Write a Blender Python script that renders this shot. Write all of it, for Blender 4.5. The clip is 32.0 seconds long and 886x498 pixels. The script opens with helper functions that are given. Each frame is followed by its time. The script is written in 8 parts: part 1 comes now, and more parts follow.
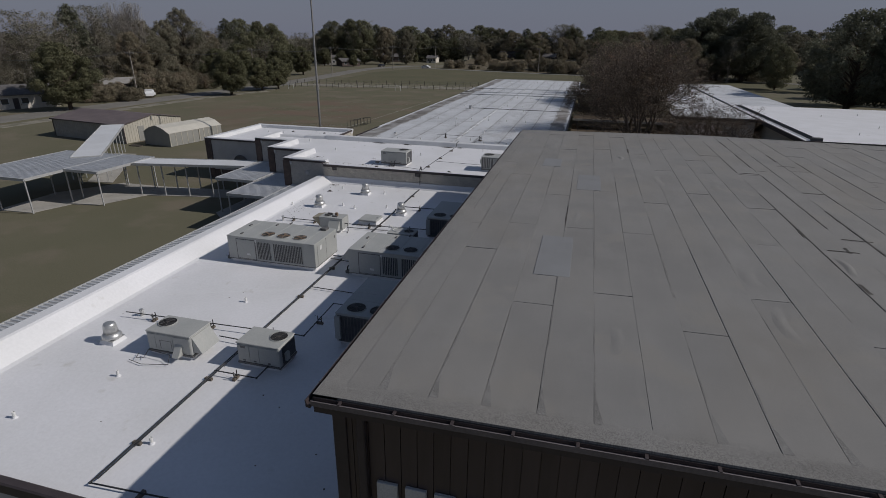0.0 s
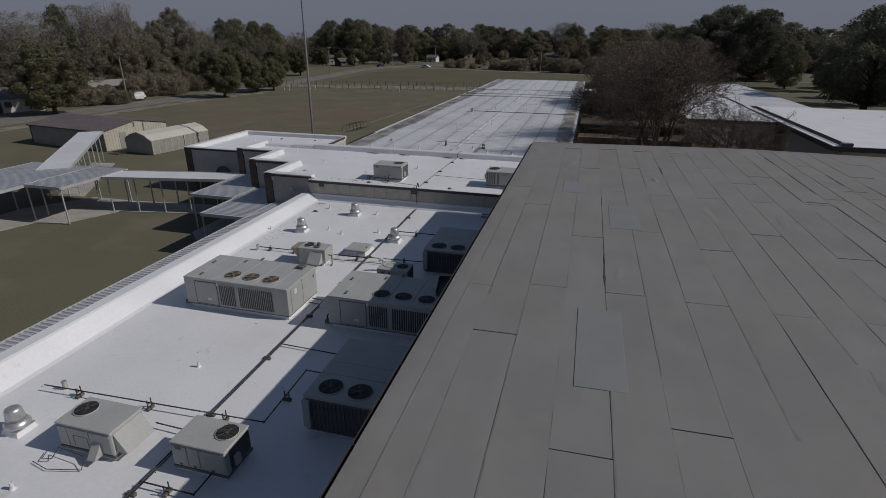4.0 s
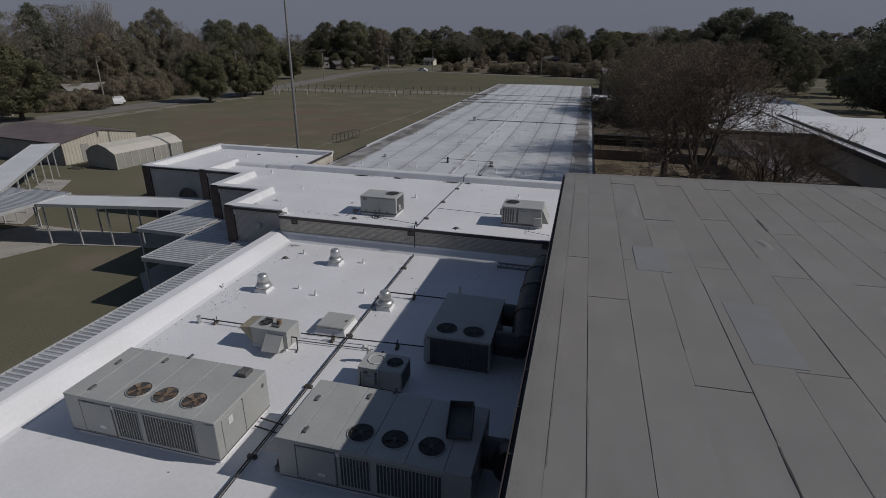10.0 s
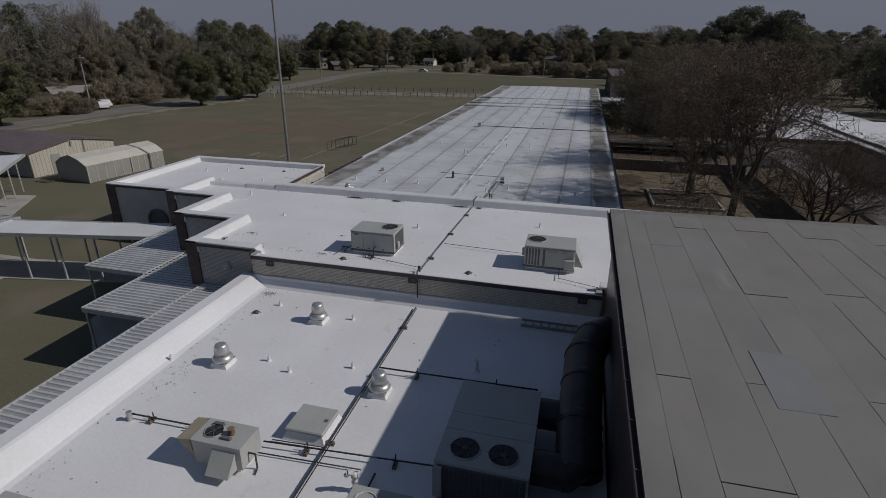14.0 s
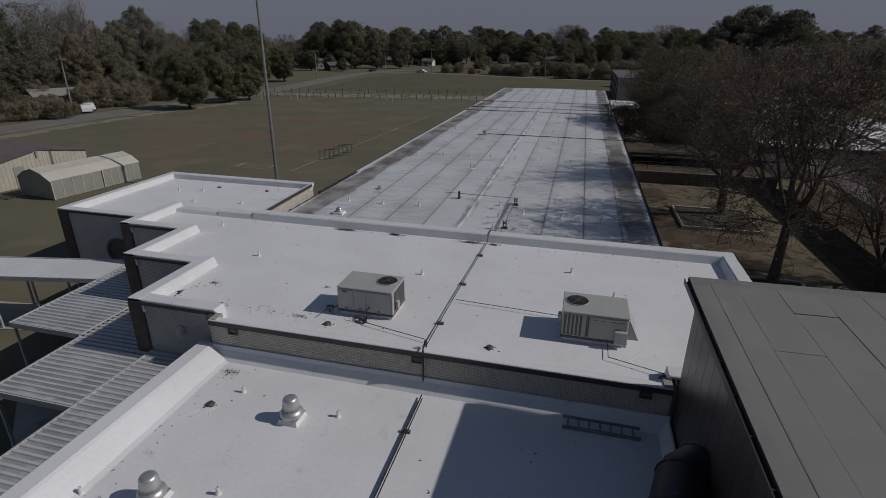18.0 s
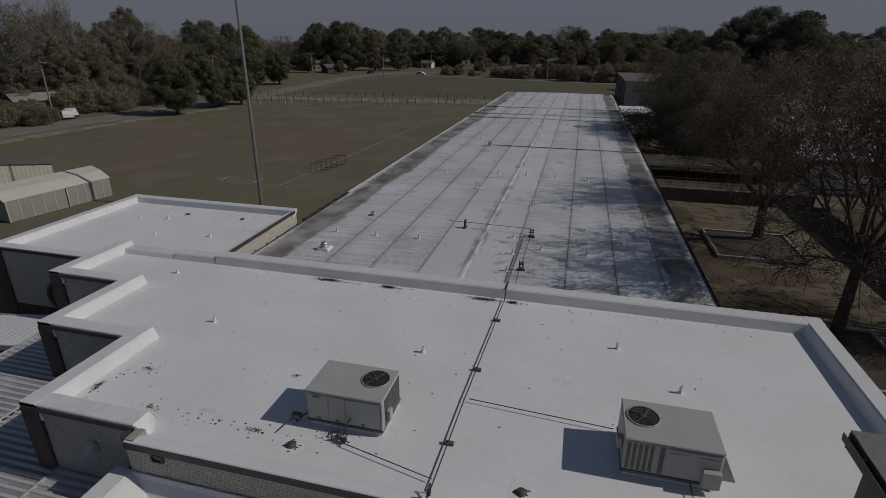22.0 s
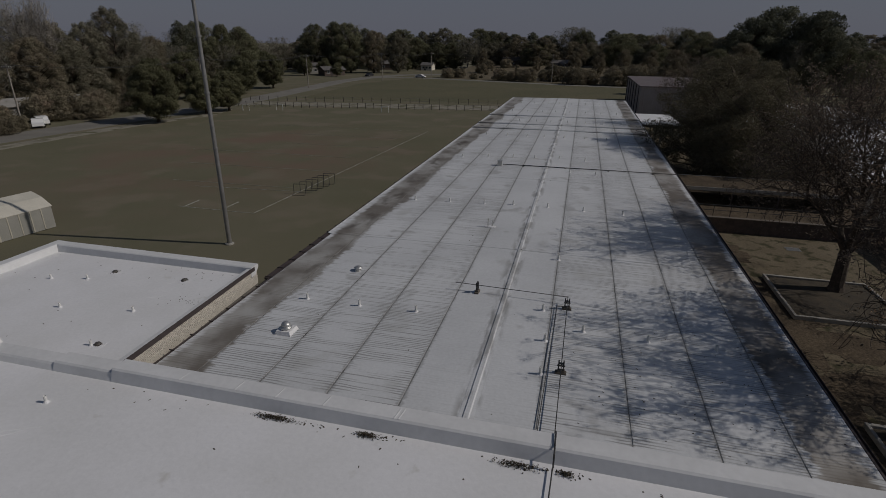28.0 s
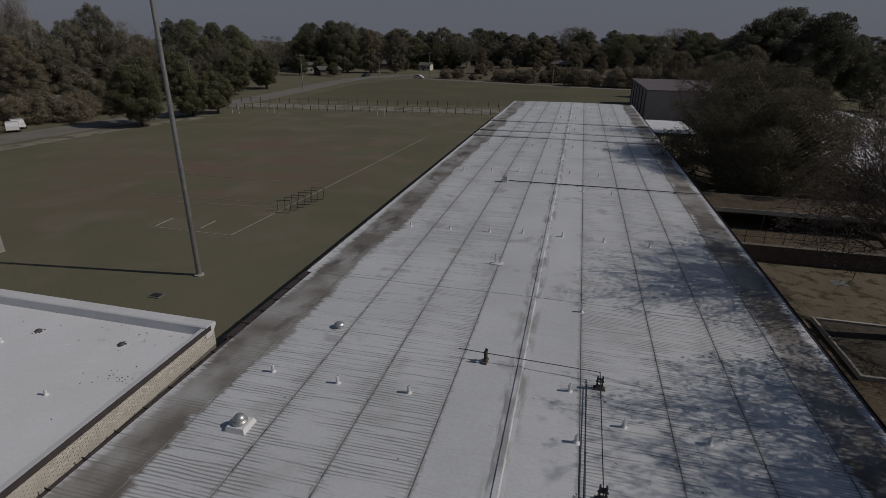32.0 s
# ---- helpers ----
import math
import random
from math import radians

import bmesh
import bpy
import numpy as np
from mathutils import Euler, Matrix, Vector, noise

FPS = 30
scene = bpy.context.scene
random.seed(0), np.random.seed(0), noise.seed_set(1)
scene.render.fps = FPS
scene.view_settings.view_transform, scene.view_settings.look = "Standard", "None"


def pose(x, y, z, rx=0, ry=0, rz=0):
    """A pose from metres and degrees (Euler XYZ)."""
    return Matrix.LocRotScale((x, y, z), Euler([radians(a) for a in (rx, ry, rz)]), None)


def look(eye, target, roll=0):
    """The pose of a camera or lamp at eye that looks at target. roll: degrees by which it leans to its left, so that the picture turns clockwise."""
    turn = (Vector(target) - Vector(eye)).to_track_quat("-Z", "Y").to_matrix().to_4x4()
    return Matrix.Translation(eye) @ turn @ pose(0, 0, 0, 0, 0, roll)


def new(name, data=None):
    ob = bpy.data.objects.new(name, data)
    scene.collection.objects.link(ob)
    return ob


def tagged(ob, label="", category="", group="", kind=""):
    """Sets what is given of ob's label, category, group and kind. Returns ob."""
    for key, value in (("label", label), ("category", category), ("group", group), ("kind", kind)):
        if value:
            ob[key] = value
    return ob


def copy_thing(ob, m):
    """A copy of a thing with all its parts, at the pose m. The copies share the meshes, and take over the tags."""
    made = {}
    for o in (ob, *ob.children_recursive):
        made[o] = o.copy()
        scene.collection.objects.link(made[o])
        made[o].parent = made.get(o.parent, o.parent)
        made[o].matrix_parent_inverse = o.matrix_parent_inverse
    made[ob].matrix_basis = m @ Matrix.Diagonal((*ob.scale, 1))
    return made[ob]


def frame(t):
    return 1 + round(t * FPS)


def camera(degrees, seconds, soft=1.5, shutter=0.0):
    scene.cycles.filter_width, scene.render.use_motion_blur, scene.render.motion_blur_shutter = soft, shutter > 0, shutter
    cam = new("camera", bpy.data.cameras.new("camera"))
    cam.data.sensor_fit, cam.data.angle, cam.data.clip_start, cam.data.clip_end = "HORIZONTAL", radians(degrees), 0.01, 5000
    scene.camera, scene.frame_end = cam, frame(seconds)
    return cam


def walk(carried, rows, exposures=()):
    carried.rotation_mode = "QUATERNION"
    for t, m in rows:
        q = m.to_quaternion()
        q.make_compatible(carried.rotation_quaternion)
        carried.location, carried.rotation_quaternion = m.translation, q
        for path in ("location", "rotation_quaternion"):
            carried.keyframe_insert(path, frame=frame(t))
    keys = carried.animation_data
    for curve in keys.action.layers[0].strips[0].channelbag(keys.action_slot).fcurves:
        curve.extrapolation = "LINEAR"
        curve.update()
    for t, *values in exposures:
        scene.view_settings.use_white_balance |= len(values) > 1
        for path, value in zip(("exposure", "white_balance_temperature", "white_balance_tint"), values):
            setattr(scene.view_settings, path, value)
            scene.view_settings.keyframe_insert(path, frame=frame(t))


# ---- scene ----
cam = camera(80.3, 32.0, soft=0.5)
PATH = [
    (0, (19.124, -36.298, 14.033), (18.654, -34.502, 13.288), 0.7),
    (0.5, (18.972, -35.749, 14.043), (18.502, -33.953, 13.299), 0.7),
    (1, (18.841, -35.145, 14.069), (18.369, -33.351, 13.322), 0.6),
    (1.5, (18.699, -34.585, 14.086), (18.226, -32.791, 13.338), 0.5),
    (2, (18.541, -34.033, 14.083), (18.069, -32.238, 13.337), 0.6),
    (2.5, (18.405, -33.433, 14.082), (17.93, -31.639, 13.334), 0.5),
    (3, (18.25, -32.868, 14.076), (17.777, -31.075, 13.328), 0.4),
    (3.5, (18.104, -32.301, 14.073), (17.63, -30.508, 13.325), 0.4),
    (5.5, (17.52, -29.996, 14.139), (17.049, -28.202, 13.39), 0.4),
    (6, (17.292, -29.389, 14.141), (16.824, -27.595, 13.393), 0.5),
    (6.5, (17.065, -28.767, 14.107), (16.599, -26.97, 13.362), 0.6),
    (7, (16.867, -28.142, 14.097), (16.401, -26.345, 13.353), 0.6),
    (7.5, (16.66, -27.533, 14.075), (16.197, -25.734, 13.333), 0.7),
    (8, (16.45, -26.952, 14.068), (15.989, -25.152, 13.329), 0.8),
    (8.5, (16.25, -26.349, 14.073), (15.789, -24.549, 13.333), 0.8),
    (9, (16.028, -25.705, 14.04), (15.567, -23.905, 13.301), 0.8),
    (9.5, (15.811, -25.04, 13.973), (15.349, -23.24, 13.234), 0.7),
    (10, (15.571, -24.38, 13.927), (15.109, -22.58, 13.188), 0.6),
    (10.5, (15.313, -23.717, 13.857), (14.852, -21.915, 13.121), 0.7),
    (11, (15.088, -23.068, 13.831), (14.628, -21.266, 13.095), 0.7),
    (11.5, (14.879, -22.392, 13.833), (14.416, -20.591, 13.097), 0.7),
    (12, (14.675, -21.727, 13.847), (14.212, -19.927, 13.109), 0.6),
    (12.5, (14.443, -21.05, 13.85), (13.981, -19.249, 13.112), 0.6),
    (13, (14.22, -20.383, 13.874), (13.757, -18.582, 13.136), 0.6),
    (13.5, (14.0, -19.715, 13.898), (13.537, -17.914, 13.161), 0.6),
    (14, (13.782, -19.049, 13.936), (13.32, -17.249, 13.197), 0.5),
    (14.5, (13.542, -18.397, 13.935), (13.08, -16.596, 13.199), 0.6),
    (16.5, (12.545, -15.685, 13.99), (12.088, -13.882, 13.253), 0.6),
    (17, (12.332, -15.011, 13.991), (11.874, -13.208, 13.256), 0.6),
    (17.5, (12.131, -14.453, 14.031), (11.677, -12.651, 13.293), 0.6),
    (18, (11.905, -13.777, 14.064), (11.45, -11.975, 13.324), 0.5),
    (18.5, (11.693, -13.106, 14.082), (11.238, -11.304, 13.343), 0.5),
    (19, (11.456, -12.463, 14.091), (11.004, -10.66, 13.354), 0.6),
    (19.5, (11.256, -11.756, 14.108), (10.802, -9.954, 13.37), 0.6),
    (20, (11.048, -11.079, 14.125), (10.595, -9.276, 13.388), 0.6),
    (20.5, (10.847, -10.407, 14.168), (10.394, -8.603, 13.432), 0.6),
    (21, (10.646, -9.743, 14.191), (10.194, -7.939, 13.455), 0.6),
    (21.5, (10.459, -9.053, 14.215), (10.006, -7.25, 13.479), 0.5),
    (22, (10.247, -8.375, 14.23), (9.795, -6.571, 13.494), 0.5),
    (22.5, (10.044, -7.719, 14.235), (9.593, -5.914, 13.502), 0.6),
    (23, (9.852, -7.036, 14.262), (9.402, -5.231, 13.528), 0.6),
    (23.5, (9.631, -6.356, 14.285), (9.181, -4.55, 13.552), 0.6),
    (24, (9.424, -5.697, 14.311), (8.977, -3.891, 13.576), 0.5),
    (24.5, (9.237, -5.0, 14.34), (8.789, -3.195, 13.603), 0.5),
    (25, (9.059, -4.327, 14.38), (8.611, -2.523, 13.641), 0.4),
    (25.5, (8.877, -3.697, 14.415), (8.43, -1.893, 13.677), 0.5),
    (27.5, (8.14, -0.907, 14.387), (7.687, 0.899, 13.656), 0.6),
    (28, (7.947, -0.238, 14.399), (7.494, 1.567, 13.667), 0.5),
    (28.5, (7.753, 0.423, 14.442), (7.301, 2.228, 13.709), 0.6),
    (29, (7.58, 1.059, 14.491), (7.129, 2.864, 13.757), 0.5),
    (29.5, (7.372, 1.704, 14.517), (6.924, 3.51, 13.784), 0.7),
    (30, (7.201, 2.318, 14.553), (6.753, 4.124, 13.822), 0.7),
    (30.5, (7.061, 2.97, 14.584), (6.612, 4.776, 13.853), 0.8),
    (31, (6.898, 3.613, 14.616), (6.448, 5.42, 13.885), 0.7),
    (31.5, (6.711, 4.259, 14.663), (6.263, 6.065, 13.93), 0.8),
    (32, (6.547, 4.856, 14.718), (6.103, 6.662, 13.983), 0.8),
]
walk(cam, [(t, look(eye, target, roll)) for t, eye, target, roll in PATH],
     exposures=[(0, -0.2, 6470, 11.5), (2, -0.29, 6470, 11.5), (6, -0.34, 6470, 11.5), (13, -0.4, 6470, 11.5), (17, -0.52, 6480, 11.5), (19, -0.6, 6510, 11.5), (22, -0.77, 6650, 11), (25, -0.96, 6720, 11), (28, -0.87, 6740, 11), (30, -0.75, 6730, 11), (32, -0.74, 6720, 11)])

# ---- world, sun ----
SUN_EL, SUN_AZ = 38.7, 82.4
world = bpy.data.worlds.new("sky")
scene.world = world
world.use_nodes = True
wn = world.node_tree
sky = wn.nodes.new("ShaderNodeTexSky")
sky.sky_type = "NISHITA"
sky.sun_disc = False
sky.sun_elevation, sky.sun_rotation = radians(SUN_EL), radians(SUN_AZ)
sky.air_density, sky.dust_density, sky.ozone_density = 1.0, 0.3, 1.5
haze = wn.nodes.new("ShaderNodeMix")
haze.data_type = "RGBA"
haze.inputs[7].default_value = (2.92, 3.2, 4.3, 1)
# haze is thickest at the horizon and thins out overhead
tcw, sepw, thin = wn.nodes.new("ShaderNodeTexCoord"), wn.nodes.new("ShaderNodeSeparateXYZ"), wn.nodes.new("ShaderNodeMapRange")
thin.inputs[1].default_value, thin.inputs[2].default_value, thin.inputs[3].default_value, thin.inputs[4].default_value = 0.0, 0.55, 0.95, 0.12
wn.links.new(tcw.outputs["Generated"], sepw.inputs[0])
wn.links.new(sepw.outputs[2], thin.inputs[0])
wn.links.new(thin.outputs[0], haze.inputs[0])
wn.links.new(sky.outputs[0], haze.inputs[6])
wn.links.new(haze.outputs[2], wn.nodes["Background"].inputs[0])
wn.nodes["Background"].inputs[1].default_value = 0.053
sun = new("sun", bpy.data.lights.new("sun", "SUN"))
sun.data.energy, sun.data.angle, sun.data.color = 3.0, radians(0.55), (1.0, 0.965, 0.92)
se, sa = radians(SUN_EL), radians(SUN_AZ)
sun.matrix_world = look((math.sin(sa) * 80, math.cos(sa) * 80, 80 * math.tan(se)), (0, 0, 0))


# ---- materials ----
def surf(name, c1, c2=None, scale=1.0, rough=0.7, metal=0.0, bump=0.0, bscale=30.0, vary=0.0, c3=None,
         s3=6.0, cut3=0.62, grain=0.12, stretch=(1, 1, 1), spec=0.5):
    """Noise-mixed base colour at two scales, a third colour in patches, fine bump, and a shift for each object."""
    m = bpy.data.materials.new(name)
    m.use_nodes = True
    nt = m.node_tree
    N, L = nt.nodes, nt.links
    b = N["Principled BSDF"]
    b.inputs["Roughness"].default_value, b.inputs["Metallic"].default_value = rough, metal
    b.inputs["Specular IOR Level"].default_value = spec
    tc = N.new("ShaderNodeTexCoord")
    mp = N.new("ShaderNodeMapping")
    mp.inputs["Scale"].default_value = stretch
    L.new(tc.outputs["Object"], mp.inputs[0])
    co = mp.outputs[0]
    if vary:
        oi = N.new("ShaderNodeObjectInfo")
        va = N.new("ShaderNodeVectorMath")
        va.operation = "MULTIPLY_ADD"
        va.inputs[1].default_value = (1, 1, 1)
        mu = N.new("ShaderNodeMath")
        mu.operation = "MULTIPLY"
        mu.inputs[1].default_value = 37.0
        L.new(oi.outputs["Random"], mu.inputs[0])
        L.new(co, va.inputs[0])
        L.new(mu.outputs[0], va.inputs[2])
        co = va.outputs[0]

    def noise_tex(s, d=4):
        n = N.new("ShaderNodeTexNoise")
        n.inputs["Scale"].default_value, n.inputs["Detail"].default_value = s, d
        L.new(co, n.inputs[0])
        return n.outputs[0]

    def mix(f, a, bb, mode="MIX"):
        x = N.new("ShaderNodeMix")
        x.data_type, x.blend_type = "RGBA", mode
        for k, v in ((0, f), (6, a), (7, bb)):
            if isinstance(v, (int, float)):
                x.inputs[k].default_value = v
            elif isinstance(v, tuple):
                x.inputs[k].default_value = (*v, 1)
            else:
                L.new(v, x.inputs[k])
        return x.outputs[2]

    def ramp(f, lo, hi):
        r = N.new("ShaderNodeMapRange")
        r.inputs[1].default_value, r.inputs[2].default_value = lo, hi
        L.new(f, r.inputs[0])
        return r.outputs[0]

    col = mix(ramp(noise_tex(scale), 0.35, 0.65), c1, c2 or c1)
    if c3:
        col = mix(ramp(noise_tex(s3, 6), cut3, cut3 + 0.12), col, c3)
    if grain:
        g = ramp(noise_tex(bscale, 3), 0.3, 0.7)
        gm = N.new("ShaderNodeMapRange")
        gm.inputs[3].default_value, gm.inputs[4].default_value = 1 - grain, 1 + grain
        L.new(g, gm.inputs[0])
        col = mix(1.0, col, gm.outputs[0], "MULTIPLY")
    if vary:
        vm = N.new("ShaderNodeMapRange")
        vm.inputs[3].default_value, vm.inputs[4].default_value = 1 - vary, 1 + vary
        L.new(oi.outputs["Random"], vm.inputs[0])
        col = mix(1.0, col, vm.outputs[0], "MULTIPLY")
    L.new(col, b.inputs["Base Color"])
    if bump:
        bp = N.new("ShaderNodeBump")
        bp.inputs["Strength"].default_value, bp.inputs["Distance"].default_value = 1.0, bump
        L.new(noise_tex(bscale, 3), bp.inputs["Height"])
        L.new(bp.outputs[0], b.inputs["Normal"])
    return m


white_coat = surf("white_coat", (0.699, 0.696, 0.699), (0.756, 0.752, 0.765), 0.35, 0.55, bump=0.004, bscale=9, c3=(0.586, 0.573, 0.548), s3=1.3, cut3=0.66, grain=0.03)
coping_white = surf("coping_white", (0.691, 0.691, 0.695), (0.634, 0.634, 0.637), 0.8, 0.5, bump=0.003, bscale=5, grain=0.04)
gray_sheet = surf("gray_sheet", (0.21, 0.205, 0.196), (0.236, 0.23, 0.219), 0.5, 0.9, bump=0.003, bscale=120, vary=0.022, c3=(0.235, 0.226, 0.21), s3=0.7, cut3=0.55, grain=0.16, spec=0.2)
patch_sheet = surf("patch_sheet", (0.232, 0.236, 0.24), (0.212, 0.214, 0.216), 0.9, 0.85, bump=0.003, bscale=90, grain=0.08, spec=0.2)
gym_seam = surf("gym_seam", (0.05, 0.048, 0.045), (0.17, 0.163, 0.152), 0.55, 0.9, bump=0.004, bscale=60, c3=(0.03, 0.028, 0.026), s3=0.4, cut3=0.6, spec=0.2)
seam_tar = surf("seam_tar", (0.05, 0.048, 0.045), (0.11, 0.10, 0.09), 2.0, 0.9, bump=0.004, bscale=60, spec=0.2)
granule = surf("granule", (0.21, 0.205, 0.196), (0.236, 0.23, 0.219), 0.5, 0.95, bump=0.004, bscale=160, grain=0.3, spec=0.2)
bare_lap = surf("bare_lap", (0.165, 0.16, 0.152), (0.215, 0.21, 0.2), 3.0, 0.95, bump=0.004, bscale=70, grain=0.35, spec=0.2)
brown_trim = surf("brown_trim", (0.052, 0.041, 0.041), (0.066, 0.052, 0.052), 2.0, 0.5, bump=0.001, bscale=20, grain=0.08)
brown_siding = surf("brown_siding", (0.06, 0.045, 0.043), (0.082, 0.061, 0.058), 0.7, 0.36, bump=0.003, bscale=7, vary=0.1, grain=0.1, stretch=(1, 1, 0.15))
gutter_paint = surf("gutter_paint", (0.15, 0.13, 0.13), (0.19, 0.165, 0.165), 1.5, 0.6, bump=0.001, bscale=20, grain=0.15)
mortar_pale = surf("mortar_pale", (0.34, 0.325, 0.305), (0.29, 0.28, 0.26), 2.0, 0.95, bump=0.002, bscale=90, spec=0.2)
# leaf litter colour that also carries the courtyard's shade
shaded_mulch = surf("shaded_mulch", (0.075, 0.058, 0.042), (0.105, 0.082, 0.058), 0.7, 0.95, bump=0.02, bscale=9, c3=(0.14, 0.11, 0.075), s3=1.6, cut3=0.6, grain=0.35, spec=0.1)
vent_gray = surf("vent_gray", (0.11, 0.108, 0.106), (0.16, 0.157, 0.152), 2.0, 0.6, 0.3, grain=0.12)
unit_paint = surf("unit_paint", (0.372, 0.379, 0.363), (0.409, 0.412, 0.391), 1.2, 0.5, bump=0.0008, bscale=15, c3=(0.316, 0.305, 0.279), s3=2.2, cut3=0.68, grain=0.05)
unit_dark = surf("unit_dark", (0.10, 0.10, 0.10), (0.14, 0.135, 0.13), 3.0, 0.6, bump=0.001, bscale=40)
coil_fin = surf("coil_fin", (0.05, 0.05, 0.055), (0.085, 0.085, 0.085), 5.0, 0.55, bump=0.003, bscale=90, grain=0.25)
fan_black = surf("fan_black", (0.02, 0.02, 0.02), (0.035, 0.033, 0.03), 5.0, 0.6)
fan_dim = surf("fan_dim", (0.06, 0.055, 0.05), (0.09, 0.08, 0.07), 4.0, 0.6)
fan_rust = surf("fan_rust", (0.16, 0.10, 0.06), (0.26, 0.19, 0.13), 4.0, 0.7, c3=(0.08, 0.05, 0.035), s3=7, cut3=0.55)
galv = surf("galv", (0.50, 0.50, 0.49), (0.60, 0.60, 0.585), 3.0, 0.42, 0.7, bump=0.001, bscale=25, grain=0.08)
pipe_black = surf("pipe_black", (0.03, 0.03, 0.032), (0.05, 0.048, 0.046), 3.0, 0.6)
wood_block = surf("wood_block", (0.10, 0.085, 0.07), (0.15, 0.125, 0.10), 4.0, 0.85, bump=0.002, bscale=40)
duct_black = surf("duct_black", (0.026, 0.022, 0.023), (0.042, 0.035, 0.036), 1.5, 0.42, bump=0.002, bscale=8)
pvc = surf("pvc", (0.70, 0.70, 0.68), (0.62, 0.62, 0.60), 5.0, 0.5)
brick_tan = surf("brick_tan", (0.52, 0.48, 0.42), (0.60, 0.56, 0.49), 3.0, 0.9, bump=0.002, bscale=70, vary=0.12, grain=0.14, spec=0.2)
brick_dark = surf("brick_dark", (0.096, 0.077, 0.070), (0.136, 0.104, 0.090), 3.0, 0.9, bump=0.002, bscale=70, vary=0.18, grain=0.15, spec=0.2)
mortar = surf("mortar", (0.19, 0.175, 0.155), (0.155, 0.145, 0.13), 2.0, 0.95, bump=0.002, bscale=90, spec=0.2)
stucco_brick = surf("stucco_brick", (0.52, 0.495, 0.46), (0.58, 0.55, 0.51), 3.0, 0.9, bump=0.002, bscale=60, vary=0.08, spec=0.2)
stucco = surf("stucco", (0.50, 0.48, 0.45), (0.56, 0.54, 0.51), 1.1, 0.9, bump=0.002, bscale=60, spec=0.2)
canopy_pan = surf("canopy_pan", (0.250, 0.250, 0.252), (0.375, 0.375, 0.372), 0.5, 0.6, 0.1, c3=(0.475, 0.475, 0.473), s3=0.9, cut3=0.55, grain=0.12, bscale=12)
canopy_metal = surf("canopy_metal", (0.58, 0.59, 0.60), (0.50, 0.505, 0.51), 0.8, 0.45, 0.15, bump=0.001, bscale=6, grain=0.06)
post_paint = surf("post_paint", (0.50, 0.50, 0.49), (0.44, 0.44, 0.43), 2.0, 0.5, 0.2)
steel_pole = surf("steel_pole", (0.26, 0.255, 0.25), (0.32, 0.31, 0.30), 2.0, 0.5, 0.6)
concrete = surf("concrete", (0.33, 0.315, 0.285), (0.40, 0.38, 0.345), 0.6, 0.9, bump=0.003, bscale=40, c3=(0.26, 0.245, 0.22), s3=1.6, cut3=0.6, spec=0.25)
asphalt = surf("asphalt", (0.17, 0.16, 0.142), (0.21, 0.198, 0.176), 0.2, 0.9, bump=0.003, bscale=60, c3=(0.24, 0.228, 0.205), s3=0.5, cut3=0.62, spec=0.25)
sand = surf("sand", (0.128, 0.105, 0.072), (0.165, 0.137, 0.097), 0.35, 0.95, bump=0.008, bscale=14, c3=(0.061, 0.057, 0.034), s3=1.2, cut3=0.52, grain=0.22, spec=0.1)
grass = surf("grass", (0.132, 0.126, 0.083), (0.152, 0.139, 0.096), 0.09, 0.95, bump=0.012, bscale=11, c3=(0.172, 0.15, 0.11), s3=0.16, cut3=0.52, grain=0.13, spec=0.1)


def worn_turf(m):
    """Bare reddish earth that shows through the turf in the middle of the playing field."""
    nt = m.node_tree
    N, L = nt.nodes, nt.links
    b = N["Principled BSDF"]
    src = b.inputs["Base Color"].links[0].from_socket
    pos = N.new("ShaderNodeNewGeometry")
    off = N.new("ShaderNodeVectorMath")
    off.operation = "SUBTRACT"
    off.inputs[1].default_value = (-36, 62, 0)
    L.new(pos.outputs["Position"], off.inputs[0])
    sq = N.new("ShaderNodeVectorMath")
    sq.operation = "MULTIPLY"
    sq.inputs[1].default_value = (1 / 26, 1 / 34, 0)
    L.new(off.outputs[0], sq.inputs[0])
    ln = N.new("ShaderNodeVectorMath")
    ln.operation = "LENGTH"
    L.new(sq.outputs[0], ln.inputs[0])
    win = N.new("ShaderNodeMapRange")
    win.inputs[1].default_value, win.inputs[2].default_value = 1.0, 0.35
    L.new(ln.outputs["Value"], win.inputs[0])
    ns = N.new("ShaderNodeTexNoise")
    ns.inputs["Scale"].default_value, ns.inputs["Detail"].default_value = 0.11, 6
    L.new(pos.outputs["Position"], ns.inputs[0])
    nr = N.new("ShaderNodeMapRange")
    nr.inputs[1].default_value, nr.inputs[2].default_value = 0.42, 0.62
    L.new(ns.outputs[0], nr.inputs[0])
    mu = N.new("ShaderNodeMath")
    mu.operation = "MULTIPLY"
    L.new(win.outputs[0], mu.inputs[0])
    L.new(nr.outputs[0], mu.inputs[1])
    mx = N.new("ShaderNodeMix")
    mx.data_type = "RGBA"
    mx.inputs[7].default_value = (0.165, 0.122, 0.092, 1)
    L.new(mu.outputs[0], mx.inputs[0])
    L.new(src, mx.inputs[6])
    L.new(mx.outputs[2], b.inputs["Base Color"])


